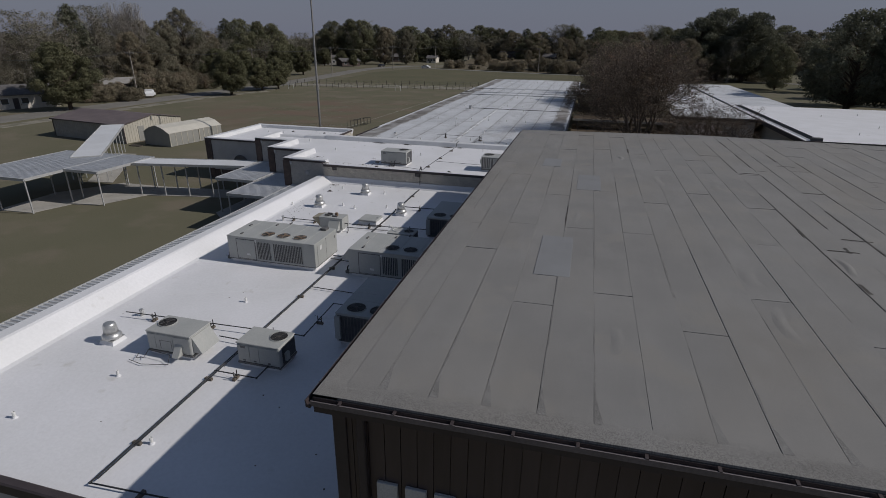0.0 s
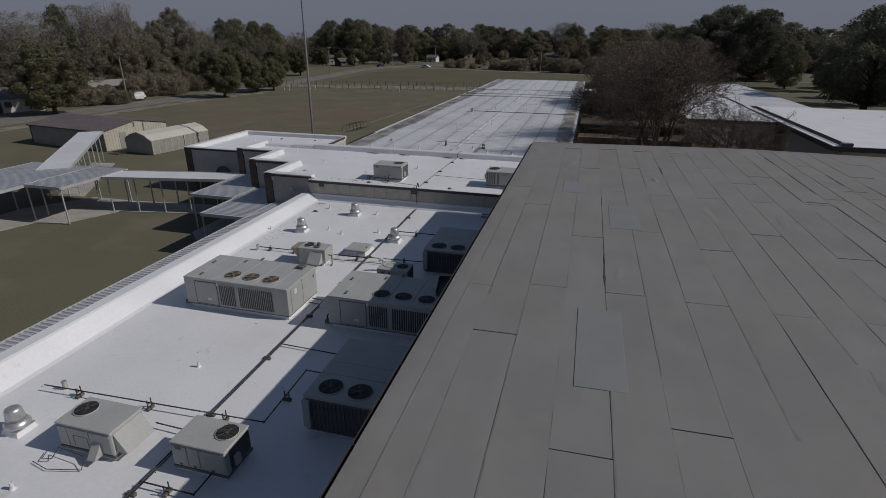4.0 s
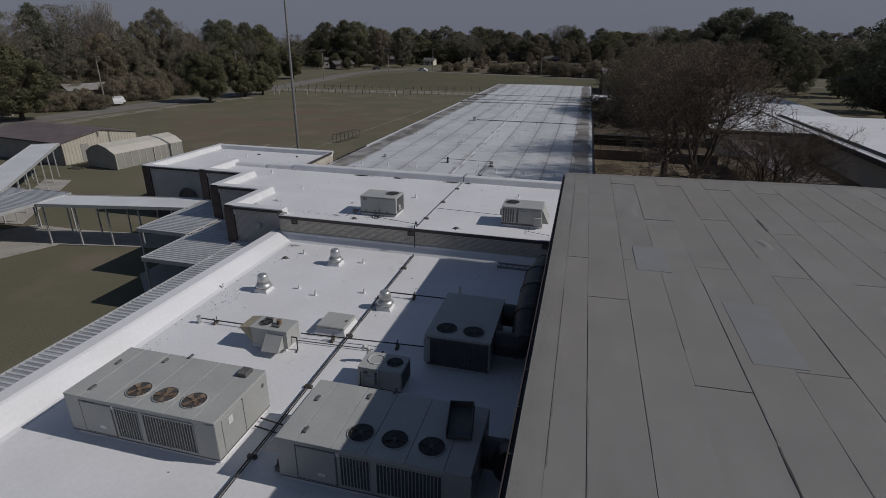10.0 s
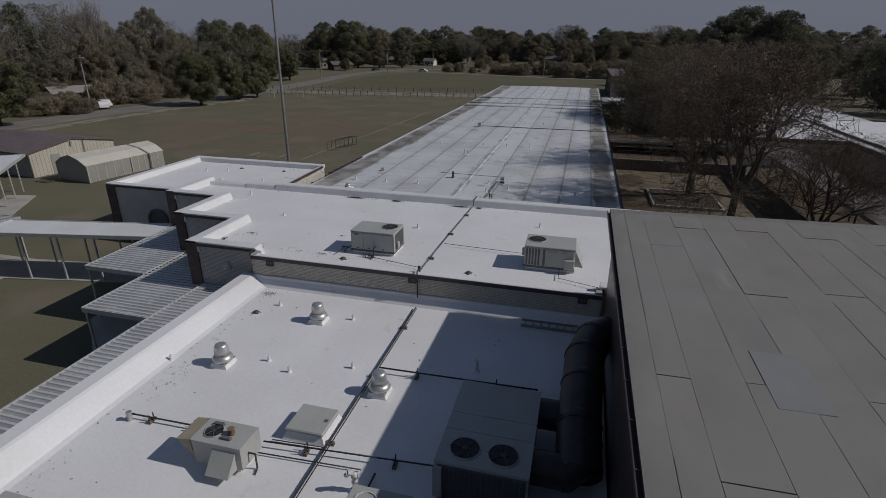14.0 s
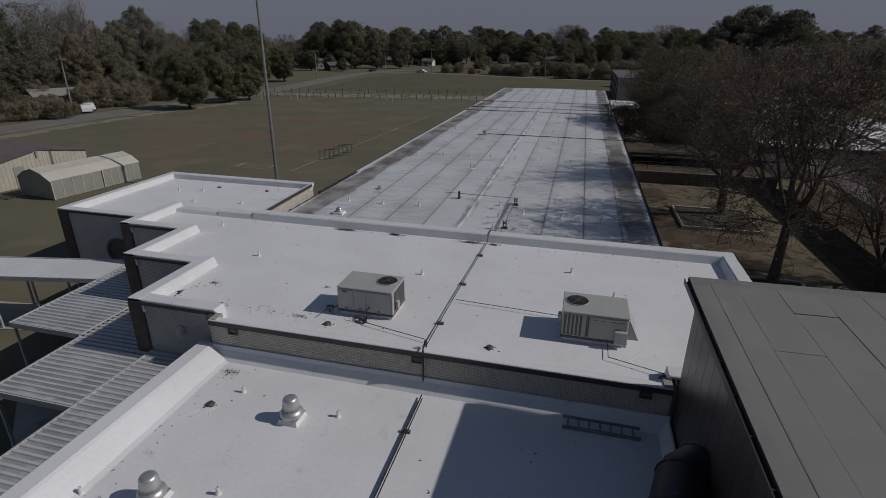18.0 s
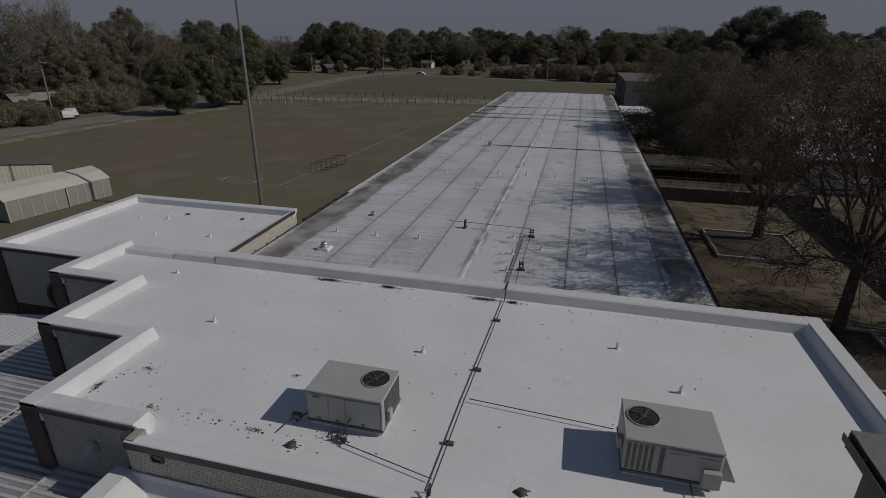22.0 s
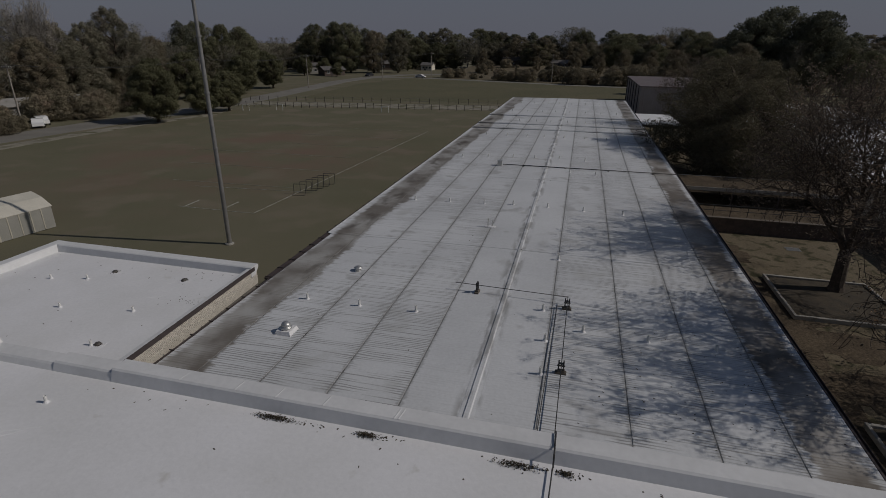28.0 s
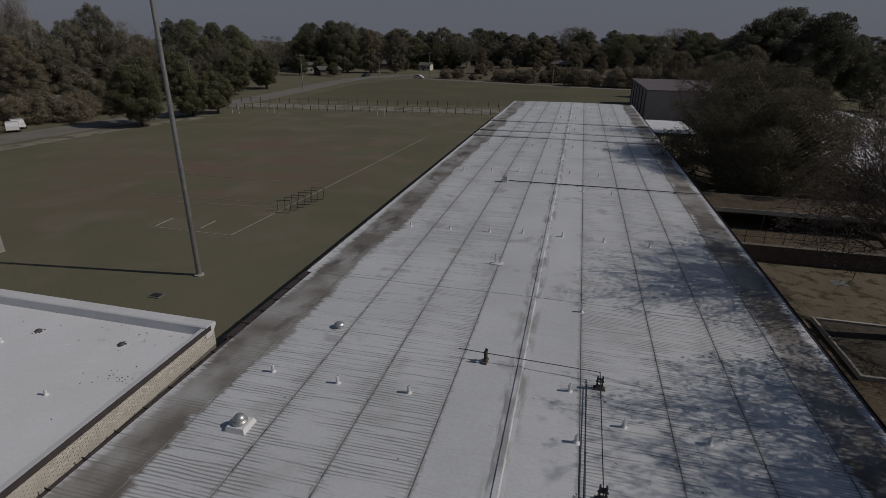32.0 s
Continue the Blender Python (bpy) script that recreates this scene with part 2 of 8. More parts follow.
worn_turf(grass)
hall_pink = surf("hall_pink", (0.30, 0.265, 0.255), (0.34, 0.30, 0.29), 0.6, 0.6, bump=0.001, bscale=8)
faint_paint = surf("faint_paint", (0.260, 0.259, 0.210), (0.189, 0.186, 0.133), 0.8, 0.9, grain=0.3)
canopy_white = surf("canopy_white", (0.66, 0.67, 0.68), (0.60, 0.605, 0.61), 0.4, 0.45, bump=0.001, bscale=6, grain=0.04)
far_grass = surf("far_grass", (0.112, 0.108, 0.069), (0.132, 0.121, 0.078), 0.05, 0.95, bump=0.03, bscale=9, grain=0.25, spec=0.1)
shed_beige = surf("shed_beige", (0.43, 0.40, 0.33), (0.48, 0.445, 0.37), 0.8, 0.5, bump=0.001, bscale=10, grain=0.05)
shed_gray = surf("shed_gray", (0.26, 0.256, 0.232), (0.3, 0.292, 0.264), 0.8, 0.55, bump=0.001, bscale=10, grain=0.05)
shed_roof_dark = surf("shed_roof_dark", (0.13, 0.10, 0.095), (0.17, 0.135, 0.125), 0.7, 0.5, bump=0.001, bscale=10)
shingle = surf("shingle", (0.09, 0.085, 0.085), (0.14, 0.13, 0.125), 1.5, 0.9, bump=0.01, bscale=12)
glass_dark = surf("glass_dark", (0.03, 0.035, 0.04), None, 1.0, 0.12, grain=0)
verge_dirt = surf("verge_dirt", (0.215, 0.2, 0.165), (0.26, 0.24, 0.195), 0.3, 0.95, bump=0.01, bscale=12, c3=(0.12, 0.115, 0.075), s3=0.4, cut3=0.5, grain=0.2, spec=0.1)
leaf_court = surf("leaf_court", (0.17, 0.137, 0.107), (0.205, 0.163, 0.126), 0.6, 0.85, c3=(0.27, 0.175, 0.115), s3=0.9, cut3=0.57, vary=0.1, grain=0.3, bscale=6, spec=0.15)
leaf_late = surf("leaf_late", (0.125, 0.113, 0.075), (0.155, 0.135, 0.09), 0.6, 0.85, c3=(0.2, 0.155, 0.1), s3=0.9, cut3=0.6, vary=0.1, grain=0.3, bscale=6, spec=0.15)
leaf_yard = surf("leaf_yard", (0.135, 0.135, 0.078), (0.165, 0.16, 0.094), 0.6, 0.8, c3=(0.17, 0.155, 0.09), s3=0.8, cut3=0.6, vary=0.12, grain=0.3, bscale=4, spec=0.15)
bark_dark = surf("bark_dark", (0.072, 0.058, 0.049), (0.111, 0.091, 0.075), 3.0, 0.95, bump=0.015, bscale=14, grain=0.25, spec=0.15)
line_paint = surf("line_paint", (0.45, 0.45, 0.42), (0.25, 0.25, 0.19), 1.5, 0.9, grain=0.2)
bark = surf("bark", (0.075, 0.058, 0.045), (0.12, 0.095, 0.075), 3.0, 0.95, bump=0.015, bscale=14, grain=0.25, spec=0.15)
bark_pale = surf("bark_pale", (0.319, 0.290, 0.259), (0.217, 0.196, 0.170), 2.0, 0.95, bump=0.01, bscale=14, grain=0.2, spec=0.15)
leaf_mats = [surf("leaf_olive", (0.185, 0.165, 0.116), (0.234, 0.199, 0.141), 0.4, 0.8, c3=(0.270, 0.212, 0.156), s3=0.3, cut3=0.56, vary=0.2, grain=0.3, bscale=3, spec=0.15),
             surf("leaf_green", (0.142, 0.146, 0.090), (0.181, 0.173, 0.106), 0.4, 0.8, c3=(0.217, 0.182, 0.119), s3=0.3, cut3=0.6, vary=0.2, grain=0.3, bscale=3, spec=0.15),
             surf("leaf_pine", (0.123, 0.128, 0.092), (0.158, 0.157, 0.109), 0.4, 0.8, vary=0.2, grain=0.3, bscale=3, spec=0.15),
             surf("leaf_brown", (0.205, 0.188, 0.14), (0.175, 0.165, 0.118), 0.4, 0.85, c3=(0.245, 0.215, 0.165), s3=0.3, cut3=0.55, vary=0.2, grain=0.3, bscale=3, spec=0.15)]


def let_light_through(m, share):
    """Thin leaves pass part of the light on to their other side."""
    nt = m.node_tree
    b = nt.nodes["Principled BSDF"]
    tr = nt.nodes.new("ShaderNodeBsdfTranslucent")
    mx = nt.nodes.new("ShaderNodeMixShader")
    mx.inputs[0].default_value = share
    nt.links.new(b.inputs["Base Color"].links[0].from_socket, tr.inputs[0])
    nt.links.new(b.outputs[0], mx.inputs[1])
    nt.links.new(tr.outputs[0], mx.inputs[2])
    nt.links.new(mx.outputs[0], nt.nodes["Material Output"].inputs[0])


for m in (leaf_court, leaf_late, leaf_yard, *leaf_mats):
    let_light_through(m, 0.3)
shed_roof_pale = surf("shed_roof_pale", (0.50, 0.475, 0.41), (0.56, 0.53, 0.46), 0.8, 0.5, bump=0.001, bscale=10, grain=0.05)
plank_dull = surf("plank_dull", (0.236, 0.226, 0.207), (0.285, 0.271, 0.252), 1.0, 0.7, grain=0.08)
seam_dirt = surf("seam_dirt", (0.19, 0.19, 0.187), (0.3, 0.3, 0.297), 1.2, 0.9, bump=0.003, bscale=40, c3=(0.11, 0.11, 0.107), s3=2.5, cut3=0.55, grain=0.2, spec=0.2)
debris_mat = surf("debris", (0.035, 0.028, 0.02), (0.065, 0.05, 0.033), 8.0, 0.95, bump=0.003, bscale=50)
car_white = surf("car_white", (0.68, 0.68, 0.67), None, 1.0, 0.25, grain=0.02)
car_dark = surf("car_dark", (0.03, 0.03, 0.035), None, 1.0, 0.25, grain=0.02)
rubber = surf("rubber", (0.02, 0.02, 0.02), None, 1.0, 0.8)
letter_gray = surf("letter_gray", (0.58, 0.57, 0.55), (0.52, 0.51, 0.49), 3.0, 0.5)
sign_red = surf("sign_red", (0.20, 0.03, 0.03), None, 1.0, 0.5)


def node_tools(m):
    """Short hands for building on a material: its nodes, math, noise at world places, ranges and mixes."""
    nt = m.node_tree
    N, L = nt.nodes, nt.links
    pos = N.new("ShaderNodeNewGeometry")
    sep = N.new("ShaderNodeSeparateXYZ")
    L.new(pos.outputs["Position"], sep.inputs[0])

    def put(v, socket):
        if isinstance(v, (int, float)):
            socket.default_value = v
        elif isinstance(v, tuple):
            socket.default_value = (*v, 1)
        else:
            L.new(v, socket)

    def calc(op, *args):
        n = N.new("ShaderNodeMath")
        n.operation = op
        for k, v in enumerate(args):
            put(v, n.inputs[k])
        return n.outputs[0]

    def noise_at(stretch, det=4, rough=0.5):
        mp = N.new("ShaderNodeMapping")
        mp.inputs["Scale"].default_value = stretch
        L.new(pos.outputs["Position"], mp.inputs[0])
        n = N.new("ShaderNodeTexNoise")
        n.inputs["Scale"].default_value, n.inputs["Detail"].default_value, n.inputs["Roughness"].default_value = 1.0, det, rough
        L.new(mp.outputs[0], n.inputs[0])
        return n.outputs[0]

    def rng(v, lo, hi, a=0.0, c=1.0):
        r = N.new("ShaderNodeMapRange")
        for k, q in enumerate((lo, hi, a, c)):
            r.inputs[k + 1].default_value = q
        put(v, r.inputs[0])
        return r.outputs[0]

    def mixc(f, a, c):
        x = N.new("ShaderNodeMix")
        x.data_type = "RGBA"
        put(f, x.inputs[0])
        put(a, x.inputs[6])
        put(c, x.inputs[7])
        return x.outputs[2]

    return N, L, sep.outputs[0], sep.outputs[1], calc, noise_at, rng, mixc


def dirty_roof_material():
    """White coating over ribbed sheets: dirt in the ribs, most beside the seams; brown silt along both eaves; grey blotches."""
    m = surf("dirty_white_coat", (0.545, 0.555, 0.57), (0.62, 0.63, 0.645), 0.22, 0.6, bump=0.003, bscale=9, c3=(0.49, 0.495, 0.495), s3=0.5, cut3=0.6, grain=0.05)
    N, L, X, Y, calc, noise_at, rng, mixc = node_tools(m)
    b = N["Principled BSDF"]
    col = b.inputs["Base Color"].links[0].from_socket
    seam = None
    for q in (-4.27, -1.77, 0.74, 3.25, 7.6, 10.38, 12.79, 14.99):
        d = calc("ABSOLUTE", calc("SUBTRACT", X, q))
        seam = d if seam is None else calc("MINIMUM", seam, d)
    ridge = calc("ABSOLUTE", calc("SUBTRACT", X, 5.42))
    # dirt in the ribs, in streaks of uneven length
    ribs = rng(calc("SINE", calc("ADD", calc("MULTIPLY", Y, 50.0), calc("MULTIPLY", noise_at((0.5, 2.0, 1), 2), 9.0))), -0.1, 0.7)
    reach = calc("ADD", calc("MULTIPLY", noise_at((0.4, 6.0, 1), 3), 0.9), calc("MULTIPLY", noise_at((0.13, 0.09, 1), 3), 0.45))
    reach = calc("ADD", reach, rng(seam, 0.0, 0.8, 0.15, 0.0))
    field = rng(ridge, 2.1, 2.3, 0.12, 1.0)
    dirt = calc("MULTIPLY", calc("MULTIPLY", ribs, rng(reach, 0.64, 0.8)), calc("MULTIPLY", field, 0.62))
    col = mixc(dirt, col, (0.15, 0.145, 0.135))
    # grime feathered out from the seams and the ridge cap
    grime = calc("MULTIPLY", rng(calc("SUBTRACT", seam, calc("MULTIPLY", noise_at((0.8, 7.0, 1), 4), 0.34)), -0.13, -0.05, 1.0, 0.0), 0.4)
    col = mixc(grime, col, (0.16, 0.155, 0.145))
    cap = calc("MULTIPLY", rng(ridge, 0.26, 0.5, 1.0, 0.0), rng(noise_at((3.0, 0.7, 1), 5), 0.46, 0.6, 0.0, 0.6))
    col = mixc(cap, col, (0.2, 0.195, 0.185))
    blotch = calc("MULTIPLY", rng(noise_at((0.42, 0.5, 1), 3), 0.64, 0.69), rng(noise_at((2, 14, 1), 3), 0.3, 0.7, 0.25, 0.65))
    col = mixc(blotch, col, (0.27, 0.265, 0.255))
    # silt along the eaves, with combed edges and a paler strip at the very rim
    comb = noise_at((0.35, 6.5, 1), 4)
    broad = noise_at((0.3, 0.13, 1), 4)
    tone = noise_at((0.55, 0.4, 1), 5)
    pools = rng(noise_at((0.7, 0.36, 1), 4), 0.54, 0.64)
    for dist, wide, lo, hi, wet in ((calc("SUBTRACT", X, -6.25), 0.75, (0.155, 0.137, 0.117), (0.25, 0.232, 0.2), (0.072, 0.057, 0.043)),
                                    (calc("SUBTRACT", 16.95, X), 0.35, (0.135, 0.115, 0.095), (0.24, 0.21, 0.175), (0.05, 0.045, 0.04))):
        w = calc("ADD", wide, calc("ADD", calc("MULTIPLY", broad, 2.2), calc("MULTIPLY", comb, 0.9)))
        inner = rng(calc("SUBTRACT", dist, w), 0.0, 0.16, 1.0, 0.0)
        outer = rng(calc("ADD", calc("ADD", dist, calc("MULTIPLY", broad, 1.0)), calc("MULTIPLY", comb, 0.8)), 1.1, 1.32)
        silt = calc("MULTIPLY", calc("MULTIPLY", inner, outer), rng(tone, 0.3, 0.62, 0.55, 0.97))
        col = mixc(silt, col, mixc(rng(tone, 0.35, 0.6), hi, lo))
        core = calc("MULTIPLY", rng(dist, 0.5, 0.9), rng(dist, 2.2, 1.6))
        col = mixc(calc("MULTIPLY", calc("MULTIPLY", pools, core), 0.8), col, wet)
    L.new(col, b.inputs["Base Color"])
    return m


dirty_coat = dirty_roof_material()


def worn_sheet(m):
    """Grey coating with warm stains, long soft wrinkles, and bare granules along the roof's edges."""
    N, L, X, Y, calc, noise_at, rng, mixc = node_tools(m)
    b = N["Principled BSDF"]
    col = b.inputs["Base Color"].links[0].from_socket
    col = mixc(rng(noise_at((0.3, 0.16, 1), 4), 0.48, 0.7, 0.0, 0.3), col, (0.222, 0.2, 0.168))
    col = mixc(rng(noise_at((1.3, 0.5, 1), 5), 0.54, 0.72, 0.0, 0.3), col, (0.265, 0.26, 0.25))
    edge = calc("MINIMUM", calc("SUBTRACT", X, 14.8), calc("MINIMUM", calc("SUBTRACT", Y, -29.65), calc("SUBTRACT", 0.02, Y)))
    bare = rng(calc("ADD", edge, calc("MULTIPLY", noise_at((2.4, 2.4, 1), 4), 0.55)), 0.5, 0.85, 1.0, 0.0)
    speck = rng(noise_at((48, 48, 1), 2), 0.47, 0.6)
    col = mixc(calc("MULTIPLY", calc("MULTIPLY", bare, speck), 0.6), col, (0.115, 0.11, 0.102))
    L.new(col, b.inputs["Base Color"])
    bp = N.new("ShaderNodeBump")
    bp.inputs["Strength"].default_value, bp.inputs["Distance"].default_value = 0.6, 0.02
    L.new(noise_at((1.7, 0.32, 1), 3), bp.inputs["Height"])
    L.new(b.inputs["Normal"].links[0].from_socket, bp.inputs["Normal"])
    L.new(bp.outputs[0], b.inputs["Normal"])


for m in (gray_sheet, granule):
    worn_sheet(m)


# ---- mesh helpers ----
class Geo:
    """Gathers vertices and faces of one mesh."""

    def __init__(self):
        self.v, self.f = [], []

    def add(self, verts, faces):
        o = len(self.v)
        self.v += [tuple(p) for p in verts]
        self.f += [tuple(i + o for i in q) for q in faces]
        return self

    def box(self, x0, y0, z0, x1, y1, z1, bev=0.0):
        b = min(bev, (x1 - x0) * 0.45, (y1 - y0) * 0.45, (z1 - z0) * 0.45)
        if b <= 0:
            vs = [(x, y, z) for z in (z0, z1) for y in (y0, y1) for x in (x0, x1)]
            return self.add(vs, [(0, 2, 3, 1), (4, 5, 7, 6), (0, 1, 5, 4), (2, 6, 7, 3), (0, 4, 6, 2), (1, 3, 7, 5)])
        vs, ids = [], {}
        for sx in (0, 1):
            for sy in (0, 1):
                for sz in (0, 1):
                    c = ((x0, x1)[sx], (y0, y1)[sy], (z0, z1)[sz])
                    for ax in range(3):
                        p = [(c[k] + (b if (sx, sy, sz)[k] == 0 else -b)) if k != ax else c[k] for k in range(3)]
                        ids[sx, sy, sz, ax] = len(vs)
                        vs.append(p)
        fs = []
        for ax in range(3):
            u, w = [k for k in range(3) if k != ax]
            for s in (0, 1):
                loop = []
                for a, c in ((0, 0), (1, 0), (1, 1), (0, 1)):
                    k = [0, 0, 0]
                    k[ax], k[u], k[w] = s, a, c
                    loop.append(ids[k[0], k[1], k[2], ax])
                flip = (s == 0) != (ax == 1)
                fs.append(tuple(reversed(loop)) if flip else tuple(loop))
            for a in (0, 1):
                for c in (0, 1):
                    k0, k1 = [0, 0, 0], [0, 0, 0]
                    k0[u], k0[w], k1[u], k1[w] = a, c, a, c
                    k1[ax] = 1
                    q = (ids[(*k0, u)], ids[(*k1, u)], ids[(*k1, w)], ids[(*k0, w)])
                    fs.append(q)
        for s in ids:
            if s[3] == 0:
                fs.append((ids[s[0], s[1], s[2], 0], ids[s[0], s[1], s[2], 1], ids[s[0], s[1], s[2], 2]))
        return self.add(vs, fs)

    def ring(self, p0, p1, r0, r1=None, n=12, caps=True):
        r1 = r0 if r1 is None else r1
        p0, p1 = Vector(p0), Vector(p1)
        q = (p1 - p0).to_track_quat("Z", "Y")
        vs = []
        for p, r in ((p0, r0), (p1, r1)):
            vs += [p + q @ Vector((r * math.cos(2 * math.pi * k / n), r * math.sin(2 * math.pi * k / n), 0)) for k in range(n)]
        fs = [(k, (k + 1) % n, n + (k + 1) % n, n + k) for k in range(n)]
        if caps:
            fs += [tuple(range(n - 1, -1, -1)), tuple(range(n, 2 * n))]
        return self.add(vs, fs)

    def tube(self, pts, r, n=8):
        for a, c in zip(pts, pts[1:]):
            self.ring(a, c, r, r, n)
        return self

    def lathe(self, c, prof, n=20):
        vs, fs = [], []
        for r, z in prof:
            vs += [(c[0] + r * math.cos(2 * math.pi * k / n), c[1] + r * math.sin(2 * math.pi * k / n), c[2] + z) for k in range(n)]
        for j in range(len(prof) - 1):
            fs += [(j * n + k, j * n + (k + 1) % n, (j + 1) * n + (k + 1) % n, (j + 1) * n + k) for k in range(n)]
        fs += [tuple(range(n - 1, -1, -1)), tuple(range((len(prof) - 1) * n, len(prof) * n))]
        return self.add(vs, fs)

    def prism(self, poly, z0, z1):
        """Upright prism over a polygon given counter-clockwise."""
        n = len(poly)
        vs = [(x, y, z0) for x, y in poly] + [(x, y, z1) for x, y in poly]
        fs = [(k, (k + 1) % n, n + (k + 1) % n, n + k) for k in range(n)] + [tuple(range(n - 1, -1, -1)), tuple(range(n, 2 * n))]
        return self.add(vs, fs)

    def extrude(self, prof, a, c):
        """A closed profile of (across, up) pairs, swept from point a to point c in plan."""
        a, c = Vector(a), Vector(c)
        d = (c - a).normalized()
        s = Vector((d.y, -d.x, 0))
        n = len(prof)
        vs = [p + s * u + Vector((0, 0, w)) for p in (a, c) for u, w in prof]
        fs = [(k, (k + 1) % n, n + (k + 1) % n, n + k) for k in range(n)] + [tuple(range(n - 1, -1, -1)), tuple(range(n, 2 * n))]
        return self.add(vs, fs)

    def mesh(self, name, smooth=False):
        me = bpy.data.meshes.new(name)
        me.from_pydata(self.v, [], self.f)
        bm = bmesh.new()
        bm.from_mesh(me)
        bmesh.ops.recalc_face_normals(bm, faces=bm.faces[:])
        bm.to_mesh(me)
        bm.free()
        if smooth:
            me.polygons.foreach_set("use_smooth", [True] * len(me.polygons))
        return me


def part(name, geo, material, parent=None, label="", smooth=False, loc=None, kind=""):
    me = geo.mesh(name, smooth) if isinstance(geo, Geo) else geo
    if not me.materials:
        me.materials.append(material)
    ob = new(name, me)
    if parent:
        ob.parent = parent
    if loc is not None:
        ob.location = loc
    if label or kind:
        tagged(ob, label, kind=kind)
    return ob


def thing(name, loc, label, category, group="", rz=0, kind=""):
    e = new(name)
    e.empty_display_size = 0.2
    e.matrix_basis = pose(*loc, 0, 0, rz)
    return tagged(e, label, category, group, kind)


def solid(name, geo, material, label, category, kind="", smooth=False, group=""):
    return tagged(part(name, geo, material, smooth=smooth), label, category, group, kind)


def LZ(y):
    """Height of the low roof, which rises a little to the brick wall."""
    return 3.50 + 0.0125 * (y + 16)


MZ = 4.83        # middle roof
EAVE = 3.50      # long roof


def GZ(x):
    return 8.32 + 0.02 * (min(x, 26.4) - 15.1) - 0.01 * max(0.0, x - 26.4)


def RZ(x):
    """Height of the long roof, with a low ridge along its middle."""
    return EAVE + 0.10 * (1 - abs(x - 5.45) / 11.7)


# ---- ground ----
def ground_sheet():
    rnd = random.Random(3)
    n, s = 60, 1600.0
    vs, fs = [], []
    for j in range(n + 1):
        for i in range(n + 1):
            u, w = i / n * 2 - 1, j / n * 2 - 1
            x, y = -20 + s * u * abs(u) ** 0.8, 60 + s * w * abs(w) ** 0.8
            far = max(0.0, math.hypot(x + 20, y - 60) - 330) / 1300
            vs.append((x, y, rnd.uniform(-0.02, 0.0) + 6 * far))
    for j in range(n):
        for i in range(n):
            k = j * (n + 1) + i
            fs.append((k, k + 1, k + n + 2, k + n + 1))
    return Geo().add(vs, fs)


solid("ground", ground_sheet(), grass, "mown autumn grass with dry brown patches", "ground", "structure")


def slab(name, poly, z, material, label, category, thick=0.03, kind="structure"):
    return solid(name, Geo().prism(poly, z - thick, z), material, label, category, kind)


def band(name, pts, w, z, material, label, category):
    """A strip of even width along a polyline."""
    P = [Vector((x, y, 0)) for x, y in pts]
    lf, rg = [], []
    for k, p in enumerate(P):
        d = (P[min(k + 1, len(P) - 1)] - P[max(k - 1, 0)]).normalized()
        s = Vector((-d.y, d.x, 0)) * w / 2
        lf.append(tuple((p + s)[:2]))
        rg.append(tuple((p - s)[:2]))
    n = len(P)
    g = Geo()
    for k in range(n - 1):
        g.prism([rg[k], rg[k + 1], lf[k + 1], lf[k]], z - 0.05, z)
    return solid(name, g, material, label, category, "structure")


band("road", [(-79, -80), (-79, 40), (-77, 80), (-75.5, 100), (-75.5, 125), (-78, 152), (-83, 195), (-82, 225), (-74, 246), (-50, 262), (60, 284)], 7.5, 0.03, asphalt, "worn grey asphalt road along the field", "road")
band("road", [(-84, 222), (-62, 229), (-30, 219), (8, 207), (60, 195), (200, 170)], 5.0, 0.036, asphalt, "worn grey asphalt street past the far houses", "road")
band("verge", [(-72, -20), (-71, 60), (-70, 80), (-66.5, 95), (-70, 108)], 3.0, 0.014, verge_dirt, "bare pale gravel verge beside the road", "verge")
slab("meadow", [(-66, 134), (60, 142), (120, 160), (118, 182), (60, 193), (8, 205), (-30, 217), (-62, 227), (-72, 190)], 0.01, far_grass, "green mown meadow beyond the fence", "grass", 0.02)


def YZ(x, y):
    """Height of the yard that climbs behind the far street."""
    return 0.012 + max(0.0, 0.045 * (min(y, 306) - 232 + 0.31 * (x + 20)))


g = Geo()
vs, fs = [], []
for q in range(13):
    for k in range(13):
        x = -52 + 7.5 * k
        y = (222 - 0.31 * (x + 20)) * (1 - q / 12) + 308 * q / 12
        vs.append((x, y, YZ(x, y)))
fs = [(13 * q + k, 13 * q + k + 1, 13 * q + k + 14, 13 * q + k + 13) for q in range(12) for k in range(12)]
solid("yard", g.add(vs, fs), sand, "pale leaf-strewn yard climbing behind the far street", "grass", "structure")
slab("track", [(-73, 114.6), (-8, 122.4), (-8, 132), (-73, 122.5)], 0.016, verge_dirt, "pale dirt running track behind the fence", "track", 0.02)
slab("courtyard", [(17.1, 11), (46, 11), (46, 110), (17.1, 110)], 0.02, sand, "tan bare earth of the courtyard with leaf litter", "ground", 0.04)
# east ground and terrace: shade is put into the dark colour, besides leaves
slab("mulch_bed", [(29.5, 6), (43.5, 6), (43.5, 46), (29.9, 46)], 0.035, shaded_mulch, "ground coloured dark for shade and fallen leaves below the courtyard trees", "ground", 0.04)
slab("pavement", [(17.2, 45.3), (32.0, 45.3), (32.0, 55.0), (17.2, 55.0)], 1.15, shaded_mulch, "raised leaf-strewn terrace, coloured dark for shade, under the courtyard canopy", "pavement", 1.17)
